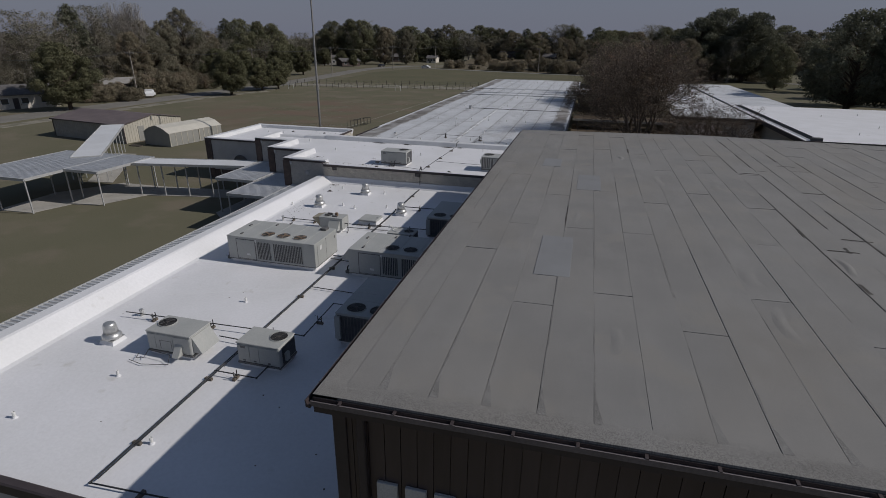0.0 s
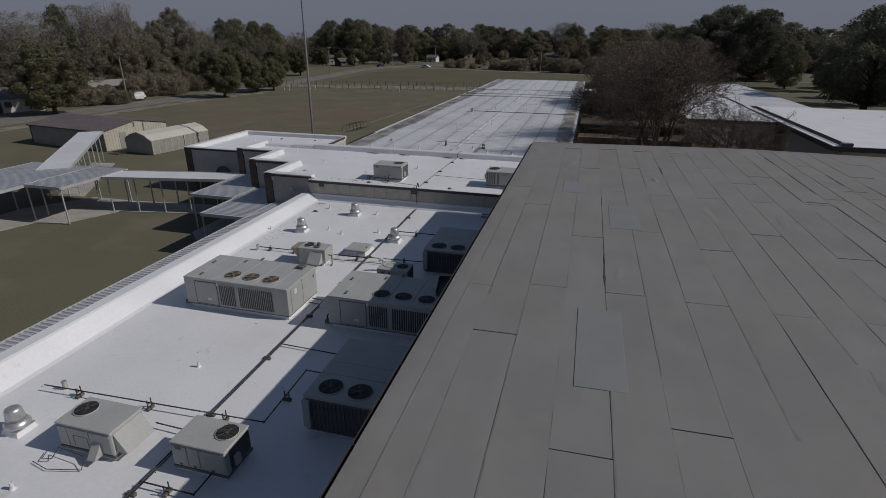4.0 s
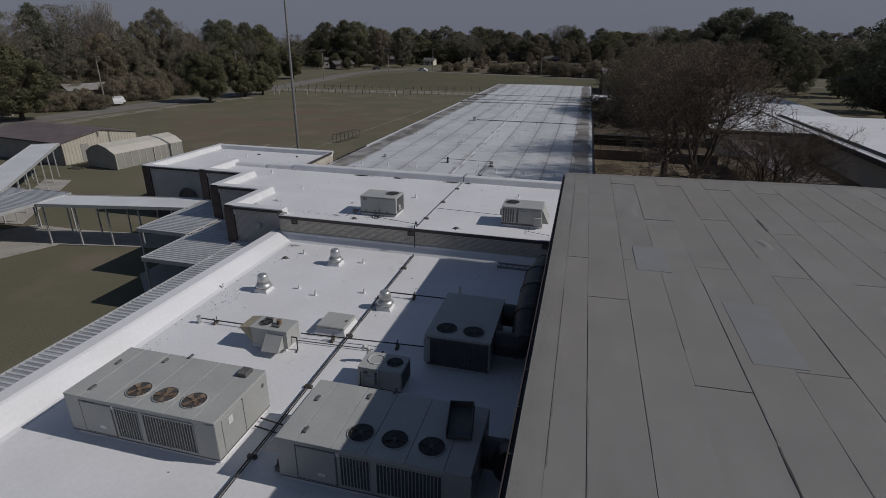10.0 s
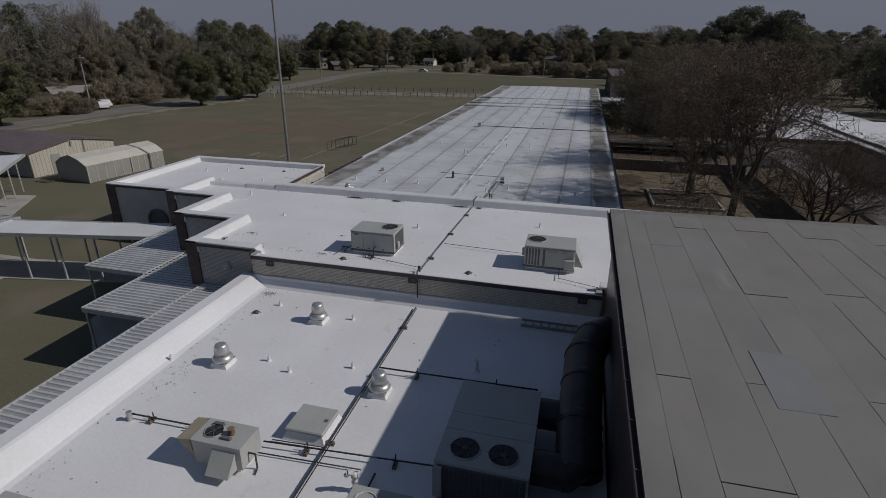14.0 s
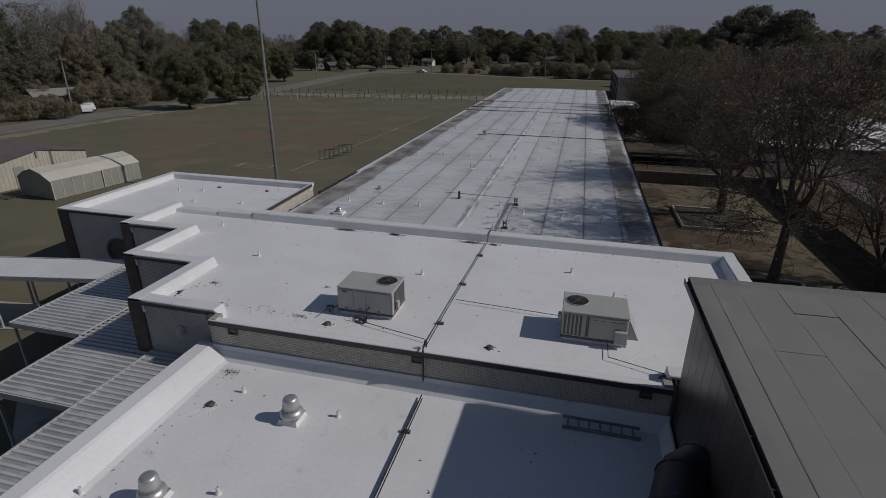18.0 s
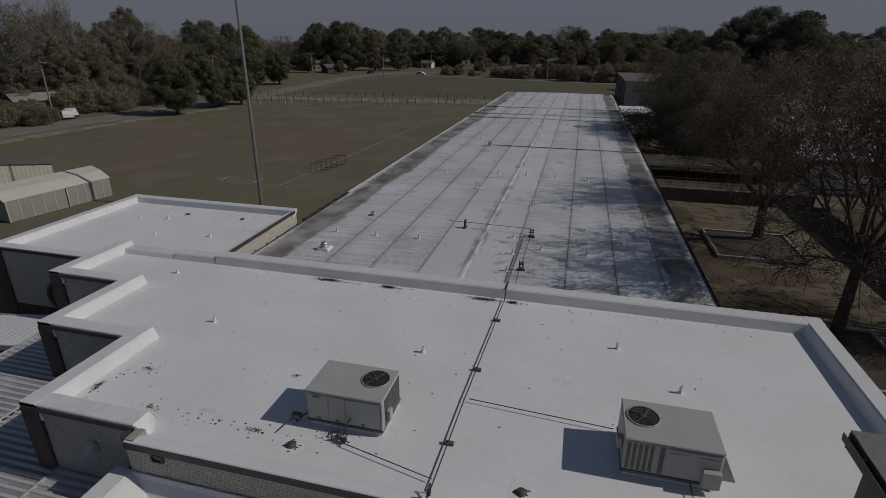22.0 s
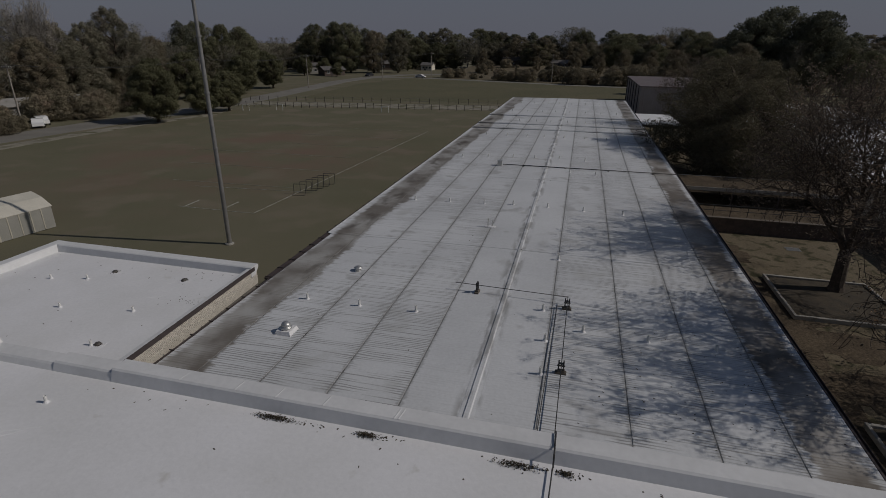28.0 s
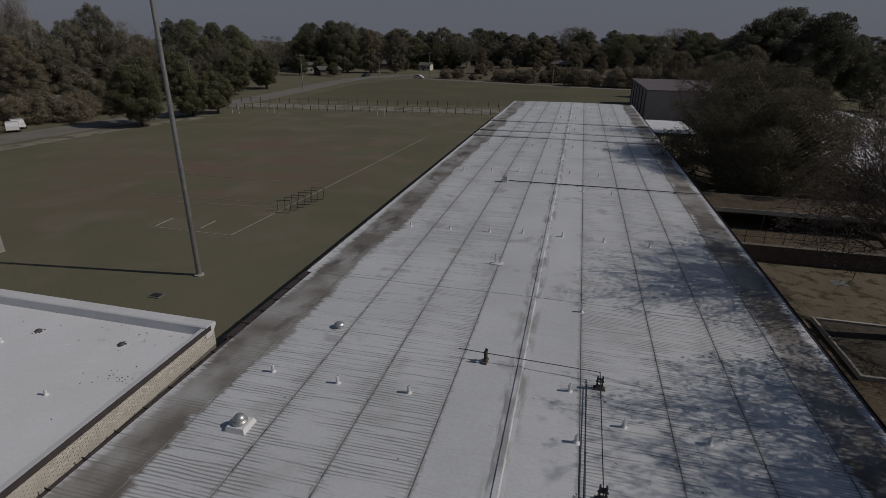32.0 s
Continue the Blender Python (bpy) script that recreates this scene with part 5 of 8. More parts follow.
def package_unit(loc, L, W, H, flip, label, group, slots=True):
    """Small package unit; the fan sits at the right end, or at the left one when flip is set."""
    u = thing("package_unit", loc, label, "air conditioner", group)
    part("curb", Geo().box(0.06, 0.06, -0.02, L - 0.06, W - 0.06, 0.12), white_coat, u, "white coated roof curb")
    part("base_rail", Geo().box(0.0, 0.0, 0.11, L, W, 0.19, 0.01), unit_dark, u, "dark base rail")
    part("body", Geo().box(0.015, 0.015, 0.18, L - 0.015, W - 0.015, H - 0.045, 0.03), unit_paint, u)
    part("top_panel", Geo().box(0, 0, H - 0.05, L, W, H, 0.02), unit_paint, u)
    fx = 0.22 * L if flip else 0.77 * L
    fan(u, fx, W * (0.58 if flip else 0.62), H + 0.005, min(0.37, W * 0.275))
    if not flip:
        for a, c in ((0.03, 0.30), (0.31, 0.52), (0.53, 0.97)):
            part("access_panel", Geo().box(a * L, -0.002, 0.24, c * L, 0.014, H - 0.1, 0.006), unit_paint, u)
            part("vent_slot", Geo().box((a + c) / 2 * L - 0.05, -0.008, 0.25, (a + c) / 2 * L + 0.05, 0.0, 0.31), unit_dark, u, "small dark vent slot")
        part("badge", Geo().box(0.1 * L, -0.006, H - 0.2, 0.1 * L + 0.2, 0.0, H - 0.12), unit_dark, u, "small black maker's badge")
        part("corner_louvre", Geo().box(L - 0.05, -0.01, 0.2, L + 0.012, 0.16, H - 0.08, 0.02), unit_paint, u)
        part("coil", Geo().box(L - 0.016, 0.2, 0.24, L - 0.004, W - 0.08, H - 0.1), coil_fin, u, "dark finned coil")
        part("disconnect_box", Geo().box(L + 0.0, 0.3, 0.3, L + 0.1, 0.5, 0.6, 0.01), unit_paint, u, "small grey electrical box")
    else:
        if slots:
            for k in range(5):
                part("coil_slot", Geo().box(0.08 + 0.125 * k, 0.006, 0.24, 0.08 + 0.125 * k + 0.075, 0.0148, H - 0.1), vent_gray, u, "grey upright coil slot")
            part("coil_slot", Geo().box(0.37 * L, 0.004, 0.24, 0.37 * L + 0.1, 0.0148, H - 0.1), unit_dark, u, "dark upright slot")
            part("access_panel", Geo().box(0.44 * L, -0.004, 0.24, 0.97 * L, 0.014, H - 0.1, 0.006), unit_paint, u)
            part("panel_gap", Geo().box(0.46 * L, -0.007, H - 0.2, 0.66 * L, -0.003, H - 0.185), unit_dark, u)
            part("panel_gap", Geo().box(0.74 * L, -0.007, H - 0.2, 0.95 * L, -0.003, H - 0.185), unit_dark, u)
            part("corner_box", Geo().box(0.8 * L, -0.16, 0.2, 0.985 * L, -0.004, 0.62, 0.012), unit_paint, u, "small sheet-metal box at the corner")
        else:
            for x0, x1 in ((0.03, 0.2), (0.21, 0.6), (0.61, 0.97)):
                part("access_panel", Geo().box(x0 * L, -0.002, 0.24, x1 * L, 0.014, H - 0.1, 0.006), unit_paint, u)
            for x0, z0, x1, z1 in ((0.3, H - 0.32, 0.56, H - 0.305), (0.3, 0.3, 0.312, H - 0.31), (0.55, 0.3, 0.56, H - 0.31)):
                part("panel_gap", Geo().box(x0 * L, -0.005, z0, x1 * L, -0.001, z1), unit_dark, u, "dark joint round a panel")
            part("front_hood", Geo().add([(0.66 * L, 0.0, H - 0.35), (0.8 * L, 0.0, H - 0.35), (0.66 * L, -0.3, 0.2), (0.8 * L, -0.3, 0.2), (0.66 * L, 0.0, 0.2), (0.8 * L, 0.0, 0.2)],
                                         [(0, 2, 3, 1), (0, 4, 2), (1, 3, 5), (2, 4, 5, 3), (0, 1, 5, 4)]), unit_paint, u, "small sloping sheet-metal hood")
            part("drain_pipe", Geo().tube([(-0.25, -0.2, 0.1), (-0.1, -0.5, 0.1), (0.15, -0.42, 0.1), (0.2, -0.2, 0.3), (0.62 * L, -0.28, 0.3), (0.66 * L, -0.5, 0.06), (0.3, -0.72, 0.06), (-0.3, -0.6, 0.06)], 0.011, 6), pipe_black, u, "thin bent drain pipe")
        g = Geo().add([(L, 0.1, H - 0.1), (L, W - 0.1, H - 0.1), (L, 0.1, 0.28), (L, W - 0.1, 0.28), (L + 0.34, 0.1, 0.28), (L + 0.34, W - 0.1, 0.28)],
                      [(0, 1, 5, 4), (0, 4, 2), (1, 3, 5), (2, 4, 5, 3), (0, 2, 3, 1)])
        part("rain_hood", g, unit_paint, u, "sloping sheet-metal rain hood")
        part("disconnect_box", Geo().box(-0.12, 0.3, 0.5, 0.0, 0.5, 0.8, 0.01), unit_paint, u, "small grey electrical box")
    return u


package_unit((4.12, 1.6, MZ), 2.1, 1.42, 1.08, False, "grey package air conditioner on the middle white roof", "package units")
package_unit((11.98, 1.85, MZ), 2.12, 1.5, 1.08, True, "grey package air conditioner with rain hood beside the gym", "package units")
package_unit((8.42, -23.2, LZ(-22.6)), 1.65, 1.1, 0.95, False, "small grey package air conditioner on the low white roof", "package units")
package_unit((4.9, -23.4, LZ(-22.8)), 1.85, 1.15, 0.95, True, "small grey package air conditioner with rain hood", "package units", False)


def exhaust_unit(loc):
    u = thing("makeup_air_unit", loc, "squat grey kitchen fan unit with flared hoods", "fan unit")
    part("curb", Geo().box(0.25, 0.1, -0.02, 1.6, 0.75, 0.2), white_coat, u, "white coated roof curb")
    part("body", Geo().add([(0.35, 0, 0.18), (1.75, 0, 0.18), (1.75, 0.85, 0.18), (0.35, 0.85, 0.18), (0.3, 0, 0.85), (1.75, 0, 0.85), (1.75, 0.85, 0.85), (0.3, 0.85, 0.85)],
                           [(3, 2, 1, 0), (4, 5, 6, 7), (0, 1, 5, 4), (1, 2, 6, 5), (2, 3, 7, 6), (3, 0, 4, 7)]), unit_paint, u)
    part("intake_hood", Geo().add([(0.33, 0.0, 0.85), (0.33, 0.85, 0.85), (-0.12, 0.85, 0.78), (-0.12, 0.0, 0.78), (0.36, 0.0, 0.25), (0.36, 0.85, 0.25)],
                                  [(0, 1, 2, 3), (3, 2, 5, 4), (0, 3, 4), (1, 5, 2), (0, 4, 5, 1)]), surf("stained_hood", (0.36, 0.33, 0.25), (0.30, 0.25, 0.17), 2.5, 0.6), u, "flared hood with yellow stains")
    part("front_hood", Geo().add([(0.95, 0, 0.72), (1.6, 0, 0.72), (1.6, -0.42, 0.22), (0.95, -0.42, 0.22), (0.95, 0, 0.2), (1.6, 0, 0.2)],
                                 [(0, 3, 2, 1), (0, 4, 3), (1, 2, 5), (3, 4, 5, 2), (0, 1, 5, 4)]), unit_paint, u, "sloping front hood")
    fan(u, 0.72, 0.42, 0.855, 0.24, False)
    part("flue_stub", Geo().ring((1.22, 0.45, 0.85), (1.22, 0.45, 1.03), 0.09, 0.09, 14), fan_rust, u, "rusty flue stub")
    part("conduit", Geo().tube([(1.75, 0.3, 0.5), (1.95, 0.3, 0.5), (1.95, 0.3, 0.05), (2.0, 0.1, 0.02)], 0.025, 6), pipe_black, u)
    part("electrical_box", Geo().box(0.55, 0.62, 0.85, 0.85, 0.72, 0.92, 0.01), unit_dark, u)
    part("fan_motor", Geo().box(1.05, 0.2, 0.85, 1.35, 0.3, 0.92, 0.02), unit_dark, u)
    return u


exhaust_unit((4.62, -10.35, LZ(-9.8)))


def roof_hatch(loc):
    u = thing("roof_hatch", loc, "closed grey roof access hatch on a white curb", "roof hatch")
    part("curb", Geo().add([(-0.08, -0.08, -0.02), (1.23, -0.08, -0.02), (1.23, 1.18, -0.02), (-0.08, 1.18, -0.02), (0.05, 0.05, 0.26), (1.1, 0.05, 0.26), (1.1, 1.05, 0.26), (0.05, 1.05, 0.26)],
                           [(3, 2, 1, 0), (4, 5, 6, 7), (0, 1, 5, 4), (1, 2, 6, 5), (2, 3, 7, 6), (3, 0, 4, 7)]), white_coat, u, "white coated sloping curb")
    part("lid", Geo().box(0, 0, 0.24, 1.15, 1.1, 0.36, 0.03), unit_paint, u)
    part("latch", Geo().box(0.95, 0.5, 0.355, 1.05, 0.6, 0.375), unit_dark, u, "small dark latch")
    return u


roof_hatch((6.68, -8.85, LZ(-8.3)))


def mini_unit(loc):
    u = thing("condensing_unit", loc, "small grey condensing unit with round top fan", "air conditioner")
    part("base", Geo().box(0.05, 0.05, -0.02, 1.4, 0.9, 0.06), wood_block, u)
    part("body", Geo().box(0, 0, 0.05, 1.45, 0.95, 0.74, 0.02), unit_paint, u)
    part("top_panel", Geo().box(0, 0, 0.735, 1.45, 0.95, 0.76, 0.01), unit_paint, u)
    fan(u, 1.08, 0.5, 0.765, 0.27)
    part("coil", Geo().box(1.452, 0.08, 0.12, 1.46, 0.88, 0.68), coil_fin, u, "dark finned coil")
    for x in (0.2, 0.55):
        part("gauge", Geo().box(x, -0.012, 0.56, x + 0.14, 0.0, 0.64), unit_dark, u)
    ring_ = [(0.45 + 0.27 * math.cos(q * 0.5236), 0.52 + 0.27 * math.sin(q * 0.5236), 0.775 + 0.01 * (q % 2)) for q in range(12)]
    part("hose", Geo().tube(ring_ + [(0.7, 0.25, 0.775), (0.68, -0.03, 0.74), (0.7, -0.05, 0.4)], 0.014, 6), pvc, u, "pale hose lying in a loop")
    part("valve_box", Geo().box(0.3, -0.14, 0.2, 0.62, 0.0, 0.5, 0.015), unit_paint, u, "small grey valve box")
    part("pipe", Geo().tube([(0.12, -0.05, 0.62), (0.12, -0.1, 0.12), (0.4, -0.16, 0.1), (0.95, -0.12, 0.08)], 0.018, 6), pipe_black, u)
    part("hose", Geo().tube([(0.55, -0.02, 0.6), (0.5, -0.1, 0.35), (0.6, -0.06, 0.2), (0.75, -0.05, 0.05)], 0.02, 6), pvc, u, "pale hanging hose")
    return u


mini_unit((9.5, -11.45, LZ(-11)))


def turbine_vent(x, y):
    u = thing("gravity_vent", (x, y, LZ(y)), "galvanised bell-shaped roof vent on a square curb", "roof vent", "galvanised roof vents")
    part("curb", Geo().add([(-0.33, -0.33, -0.02), (0.33, -0.33, -0.02), (0.33, 0.33, -0.02), (-0.33, 0.33, -0.02), (-0.26, -0.26, 0.15), (0.26, -0.26, 0.15), (0.26, 0.26, 0.15), (-0.26, 0.26, 0.15)],
                           [(3, 2, 1, 0), (4, 5, 6, 7), (0, 1, 5, 4), (1, 2, 6, 5), (2, 3, 7, 6), (3, 0, 4, 7)]), white_coat, u, "white coated curb")
    part("flange", Geo().box(-0.29, -0.29, 0.15, 0.29, 0.29, 0.17), galv, u)
    part("skirt", Geo().lathe((0, 0, 0.17), [(0.24, 0), (0.33, 0.03), (0.345, 0.07), (0.34, 0.11), (0.30, 0.17), (0.25, 0.22)], 28), galv, u, smooth=True)
    part("cap", Geo().lathe((0, 0, 0.38), [(0.25, 0), (0.235, 0.2), (0.215, 0.33), (0.19, 0.38), (0.14, 0.405), (0.02, 0.415)], 28), galv, u, smooth=True)
    part("seam_band", Geo().ring((0, 0, 0.375), (0, 0, 0.395), 0.256, 0.256, 28), galv, u)
    return u


for x, y in ((3.0, -23.1), (2.8, -6.2), (4.6, -2.75), (8.5, -6.3)):
    turbine_vent(x, y)


def stub(x, y, z, h=0.22, r=0.045, label="short white vent pipe through the roof", mat=None):
    u = thing("vent_pipe", (x, y, z), label, "vent pipe", "roof vent pipes")
    part("boot", Geo().lathe((0, 0, -0.01), [(r * 2.6, 0), (r * 1.7, 0.02), (r * 1.2, 0.07)], 12), mat or white_coat, u)
    part("pipe", Geo().lathe((0, 0, 0), [(r, 0), (r, h), (r * 0.8, h), (r * 0.8, h - 0.03)], 12), mat or pvc, u)
    return u


for x, y in ((2.48, -2.0), (5.85, -2.3), (4.2, -5.65), (5.2, -6.05), (7.15, -5.3), (0.95, -6.5), (5.94, -19.1), (4.91, -24.8), (3.61, -27.3), (8.33, -27.1), (3.26, -21.4)):
    stub(x, y, LZ(y))
stub(11.2, -4.4, LZ(-4.4), 0.42, 0.08, "white capped vent pipe in the gym's shade")
for x, y in ((-1.66, 5.64), (-5.87, 8.88), (6.09, 5.66), (12.22, 7.51), (13.87, 5.53)):
    stub(x, y, MZ)
for x, y in ((-15.6, 17.2), (-13.9, 17.6), (-12.6, 15.0), (-9.35, 15.5), (-8.8, 12.9)):
    stub(x, y, 3.82)
for x, y in ((-3.18, 18.95), (-0.64, 18.9), (1.94, 19.0), (8.94, 19.1), (11.4, 19.0), (13.85, 18.95), (-3.21, 35.7), (-0.61, 35.8), (1.92, 35.9), (3.98, 36.2), (6.41, 36.2), (8.87, 36.0), (11.47, 35.9),
             (-3.23, 52.2), (-0.64, 52.7), (1.84, 53.2), (4.01, 53.4), (6.43, 53.4), (8.94, 53.1), (7.62, 26.5), (9.84, 47.2), (7.5, 18.0), (7.5, 15.7), (7.24, 20.5), (7.62, 47.6)):
    stub(x, y, RZ(x), 0.3, 0.055, "short white vent pipe on the long roof")
for y in (66.5, 80.2, 92.5, 106.0):
    for x in (-3.2, -0.6, 1.9, 4.0, 6.4, 8.9, 11.4, 13.9):
        stub(x, y, RZ(x), 0.3, 0.055, "short white vent pipe on the long roof")

# domed vent and low cowl on the long roof
dv = thing("dome_vent", (-2.6, 16.1, RZ(-2.6)), "round metal dome vent on a white curb", "roof vent")
dv.scale = (0.8, 0.8, 0.8)
part("curb", Geo().add([(-0.44, -0.44, -0.02), (0.44, -0.44, -0.02), (0.44, 0.44, -0.02), (-0.44, 0.44, -0.02), (-0.36, -0.36, 0.2), (0.36, -0.36, 0.2), (0.36, 0.36, 0.2), (-0.36, 0.36, 0.2)],
                       [(3, 2, 1, 0), (4, 5, 6, 7), (0, 1, 5, 4), (1, 2, 6, 5), (2, 3, 7, 6), (3, 0, 4, 7)]), white_coat, dv, "white coated sloping curb")
part("dome", Geo().lathe((0, 0, 0.2), [(0.27, 0), (0.30, 0.03), (0.305, 0.1), (0.26, 0.13), (0.215, 0.15), (0.235, 0.18), (0.235, 0.24), (0.16, 0.33), (0.06, 0.37), (0.01, 0.375)], 26), galv, dv, smooth=True)
cw = thing("cowl_vent", (-2.2, 22.5, RZ(-2.2)), "low round metal cowl on the long roof", "roof vent")
cw.scale = (0.72, 0.72, 0.8)
part("neck", Geo().lathe((0, 0, -0.02), [(0.3, 0), (0.17, 0.05), (0.16, 0.2)], 18), galv, cw)
part("cap", Geo().lathe((0, 0, 0.18), [(0.28, 0), (0.3, 0.03), (0.22, 0.1), (0.02, 0.15)], 20), galv, cw)
bx = thing("metal_box", (1.1, 49.0, RZ(1.1)), "small square metal housing on the long roof", "roof box")
part("body", Geo().box(-0.2, -0.2, -0.01, 0.2, 0.2, 0.45, 0.02), galv, bx)
part("lid", Geo().box(-0.24, -0.24, 0.45, 0.24, 0.24, 0.5, 0.015), galv, bx)
ck = thing("pipe_bracket", (3.05, 30.9, RZ(3.05)), "pair of thin pipes standing on the long roof", "vent pipe")
part("pipe", Geo().tube([(0, 0, 0), (0, 0, 0.55)], 0.03, 8), galv, ck)
part("pipe", Geo().tube([(0.25, 0.1, 0), (0.25, 0.1, 0.42)], 0.03, 8), galv, ck)
part("base", Geo().box(-0.2, -0.15, -0.01, 0.45, 0.25, 0.03), white_coat, ck)


# ---- pipe runs with supports ----
def pipe_run(name, pts, r, label, zf, lift, sup=1.9, group="gas pipes", skip=0.6):
    """Pipe along plan points; supports of timber blocks and steel brackets stand below it."""
    u = thing(name, (pts[0][0], pts[0][1], zf(*pts[0])), label, "pipe", group)
    o = Vector((pts[0][0], pts[0][1], zf(*pts[0])))
    P = [Vector((x, y, zf(x, y) + lift)) - o for x, y in pts]
    for a, c in zip(P, P[1:]):
        part("pipe_section", Geo().ring(a, c, r, r, 8), pipe_black, u, smooth=True)
    for p in P[1:-1]:
        part("pipe_joint", Geo().lathe(p - Vector((0, 0, r * 1.3)), [(r, 0), (r * 1.5, r * 0.5), (r * 1.5, r * 2.1), (r, r * 2.6)], 10), pipe_black, u)
    for a, c in zip(P, P[1:]):
        d = c - a
        n = int(d.length / sup)
        w = d.normalized()
        s = Vector((-w.y, w.x, 0))
        for k in range(n):
            p = a + d * ((k + 0.5) / n)
            base = p - Vector((0, 0, lift))
            gg = Geo()
            h = s * 0.13
            t = w * 0.05
            vs = [base + h * q + t * e + Vector((0, 0, zz)) for zz in (-0.01, min(0.09, lift - r)) for q, e in ((-1, -1), (1, -1), (1, 1), (-1, 1))]
            gg.add(vs, [(3, 2, 1, 0), (4, 5, 6, 7), (0, 1, 5, 4), (1, 2, 6, 5), (2, 3, 7, 6), (3, 0, 4, 7)])
            su = part("support_block", gg, wood_block, u, "dark timber pipe support")
            if lift > 0.14:
                part("bracket", Geo().tube([base + h * 0.6 + Vector((0, 0, 0.08)), base + h * 0.6 + Vector((0, 0, lift + 0.12))], 0.018, 6).tube([base - h * 0.6 + Vector((0, 0, 0.08)), base - h * 0.6 + Vector((0, 0, lift + 0.12))], 0.018, 6)
                     .tube([base - h * 0.6 + Vector((0, 0, lift - r - 0.01)), base + h * 0.6 + Vector((0, 0, lift - r - 0.01))], 0.018, 6), pipe_black, su)
    return u


low_z = lambda x, y: LZ(y)
mid_z = lambda x, y: MZ
long_z = lambda x, y: RZ(x)
pipe_run("gas_pipe", [(10.9, -28.6), (7.95, -28.75), (7.98, -13.5), (8.0, -0.85)], 0.022, "main black gas pipe along the low roof", low_z, 0.11, 2.6)
pipe_run("gas_pipe", [(8.04, -28.6), (8.065, -1.0)], 0.018, "thin black gas pipe beside the main one", low_z, 0.12, 30)
pipe_run("gas_pipe", [(2.1, -21.5), (9.85, -21.2), (9.8, -18.6), (11.0, -18.6)], 0.02, "black gas pipe on tall supports to the shaded unit", low_z, 0.24, 2.4)
pipe_run("gas_pipe", [(8.0, -17.2), (11.1, -17.3)], 0.02, "thin black gas branch pipe", low_z, 0.1, 30)
pipe_run("gas_pipe", [(6.8, -22.0), (8.4, -22.05)], 0.02, "thin black gas branch pipe", low_z, 0.2, 30)
pipe_run("gas_pipe", [(8.0, -23.9), (9.6, -23.9), (9.6, -23.2)], 0.02, "thin black gas branch pipe", low_z, 0.2, 1.2)
pipe_run("gas_pipe", [(1.9, -9.25), (4.7, -9.2)], 0.025, "thin black pipe to the kitchen fan unit", low_z, 0.15, 1.4)
pipe_run("gas_pipe", [(6.3, -9.3), (11.2, -8.95)], 0.022, "black gas pipe past the roof hatch", low_z, 0.2, 2.2)
pipe_run("gas_pipe", [(6.3, -9.6), (9.2, -9.45)], 0.018, "thin conduit past the roof hatch", low_z, 0.08, 30)
pipe_run("gas_pipe", [(6.4, -9.05), (8.0, -8.95)], 0.015, "thin conduit past the roof hatch", low_z, 0.06, 30)
pipe_run("gas_pipe", [(8.1, -5.3), (13.3, -5.15)], 0.028, "black gas pipe to the shaded unit", low_z, 0.2, 2.6)
pipe_run("gas_pipe", [(9.6, -9.5), (9.55, -12.9)], 0.03, "black pipe behind the small condensing unit", low_z, 0.1, 1.8)
pipe_run("gas_pipe", [(7.4, -13.7), (9.1, -13.9)], 0.022, "thin pair of pipes between the large units", low_z, 0.12, 30)
pipe_run("gas_pipe", [(7.4, -14.0), (9.1, -14.2)], 0.022, "thin pair of pipes between the large units", low_z, 0.08, 30)
pipe_run("gas_pipe", [(7.85, 0.1), (7.92, 3.5), (8.15, 9.9)], 0.017, "main black gas pipe over the middle roof", mid_z, 0.11, 3.2)
pipe_run("gas_pipe", [(8.05, 3.55), (11.9, 3.3)], 0.013, "thin black gas branch pipe", mid_z, 0.12, 30)
pipe_run("gas_pipe", [(5.35, 1.05), (7.8, 0.5)], 0.013, "thin black gas branch pipe", mid_z, 0.12, 30)
pipe_run("gas_pipe", [(13.5, 1.85), (13.5, 1.0), (15.1, 0.5)], 0.012, "thin black condensate pipe", mid_z, 0.12, 30)
pipe_run("gas_pipe", [(8.15, 11.2), (8.25, 21.4), (3.1, 21.6)], 0.016, "black gas pipe on stands over the long roof", long_z, 0.36, 30)
pipe_run("gas_pipe", [(7.62, 11.2), (7.82, 20.9), (8.2, 21.0)], 0.014, "black pipe lying on the long roof", long_z, 0.09, 30)


def pipe_stand(x, y, turn):
    """Steel angle stand on a timber block, with a clamp round the pipe."""
    u = thing("pipe_stand", (x, y, RZ(x)), "dark steel pipe stand on timber blocks", "pipe stand", "pipe stands", turn)
    part("block", Geo().box(-0.2, -0.09, -0.02, 0.2, 0.09, 0.08, 0.008), wood_block, u, "weathered timber block")
    part("block", Geo().box(-0.12, -0.07, 0.08, 0.14, 0.07, 0.15, 0.008), wood_block, u, "weathered timber block")
    for s in (-1, 1):
        part("upright", Geo().box(s * 0.085 - 0.025, -0.045, 0.15, s * 0.085 + 0.025, 0.045, 0.52, 0.004), pipe_black, u)
    part("crossbar", Geo().box(-0.14, -0.03, 0.29, 0.14, 0.03, 0.33, 0.004), pipe_black, u)
    part("clamp", Geo().box(-0.1, -0.05, 0.39, 0.1, 0.05, 0.42, 0.004), pipe_black, u)
    return u


for x, y, a in ((4.15, 21.5, 85), (8.24, 20.9, 0), (8.19, 15.95, 0), (8.15, 11.6, 0)):
    pipe_stand(x, y, a)
pipe_run("gas_pipe", [(1.4, 49.05), (16.8, 49.4)], 0.04, "dark pipe across the long roof to the courtyard", long_z, 0.12, 3.5)

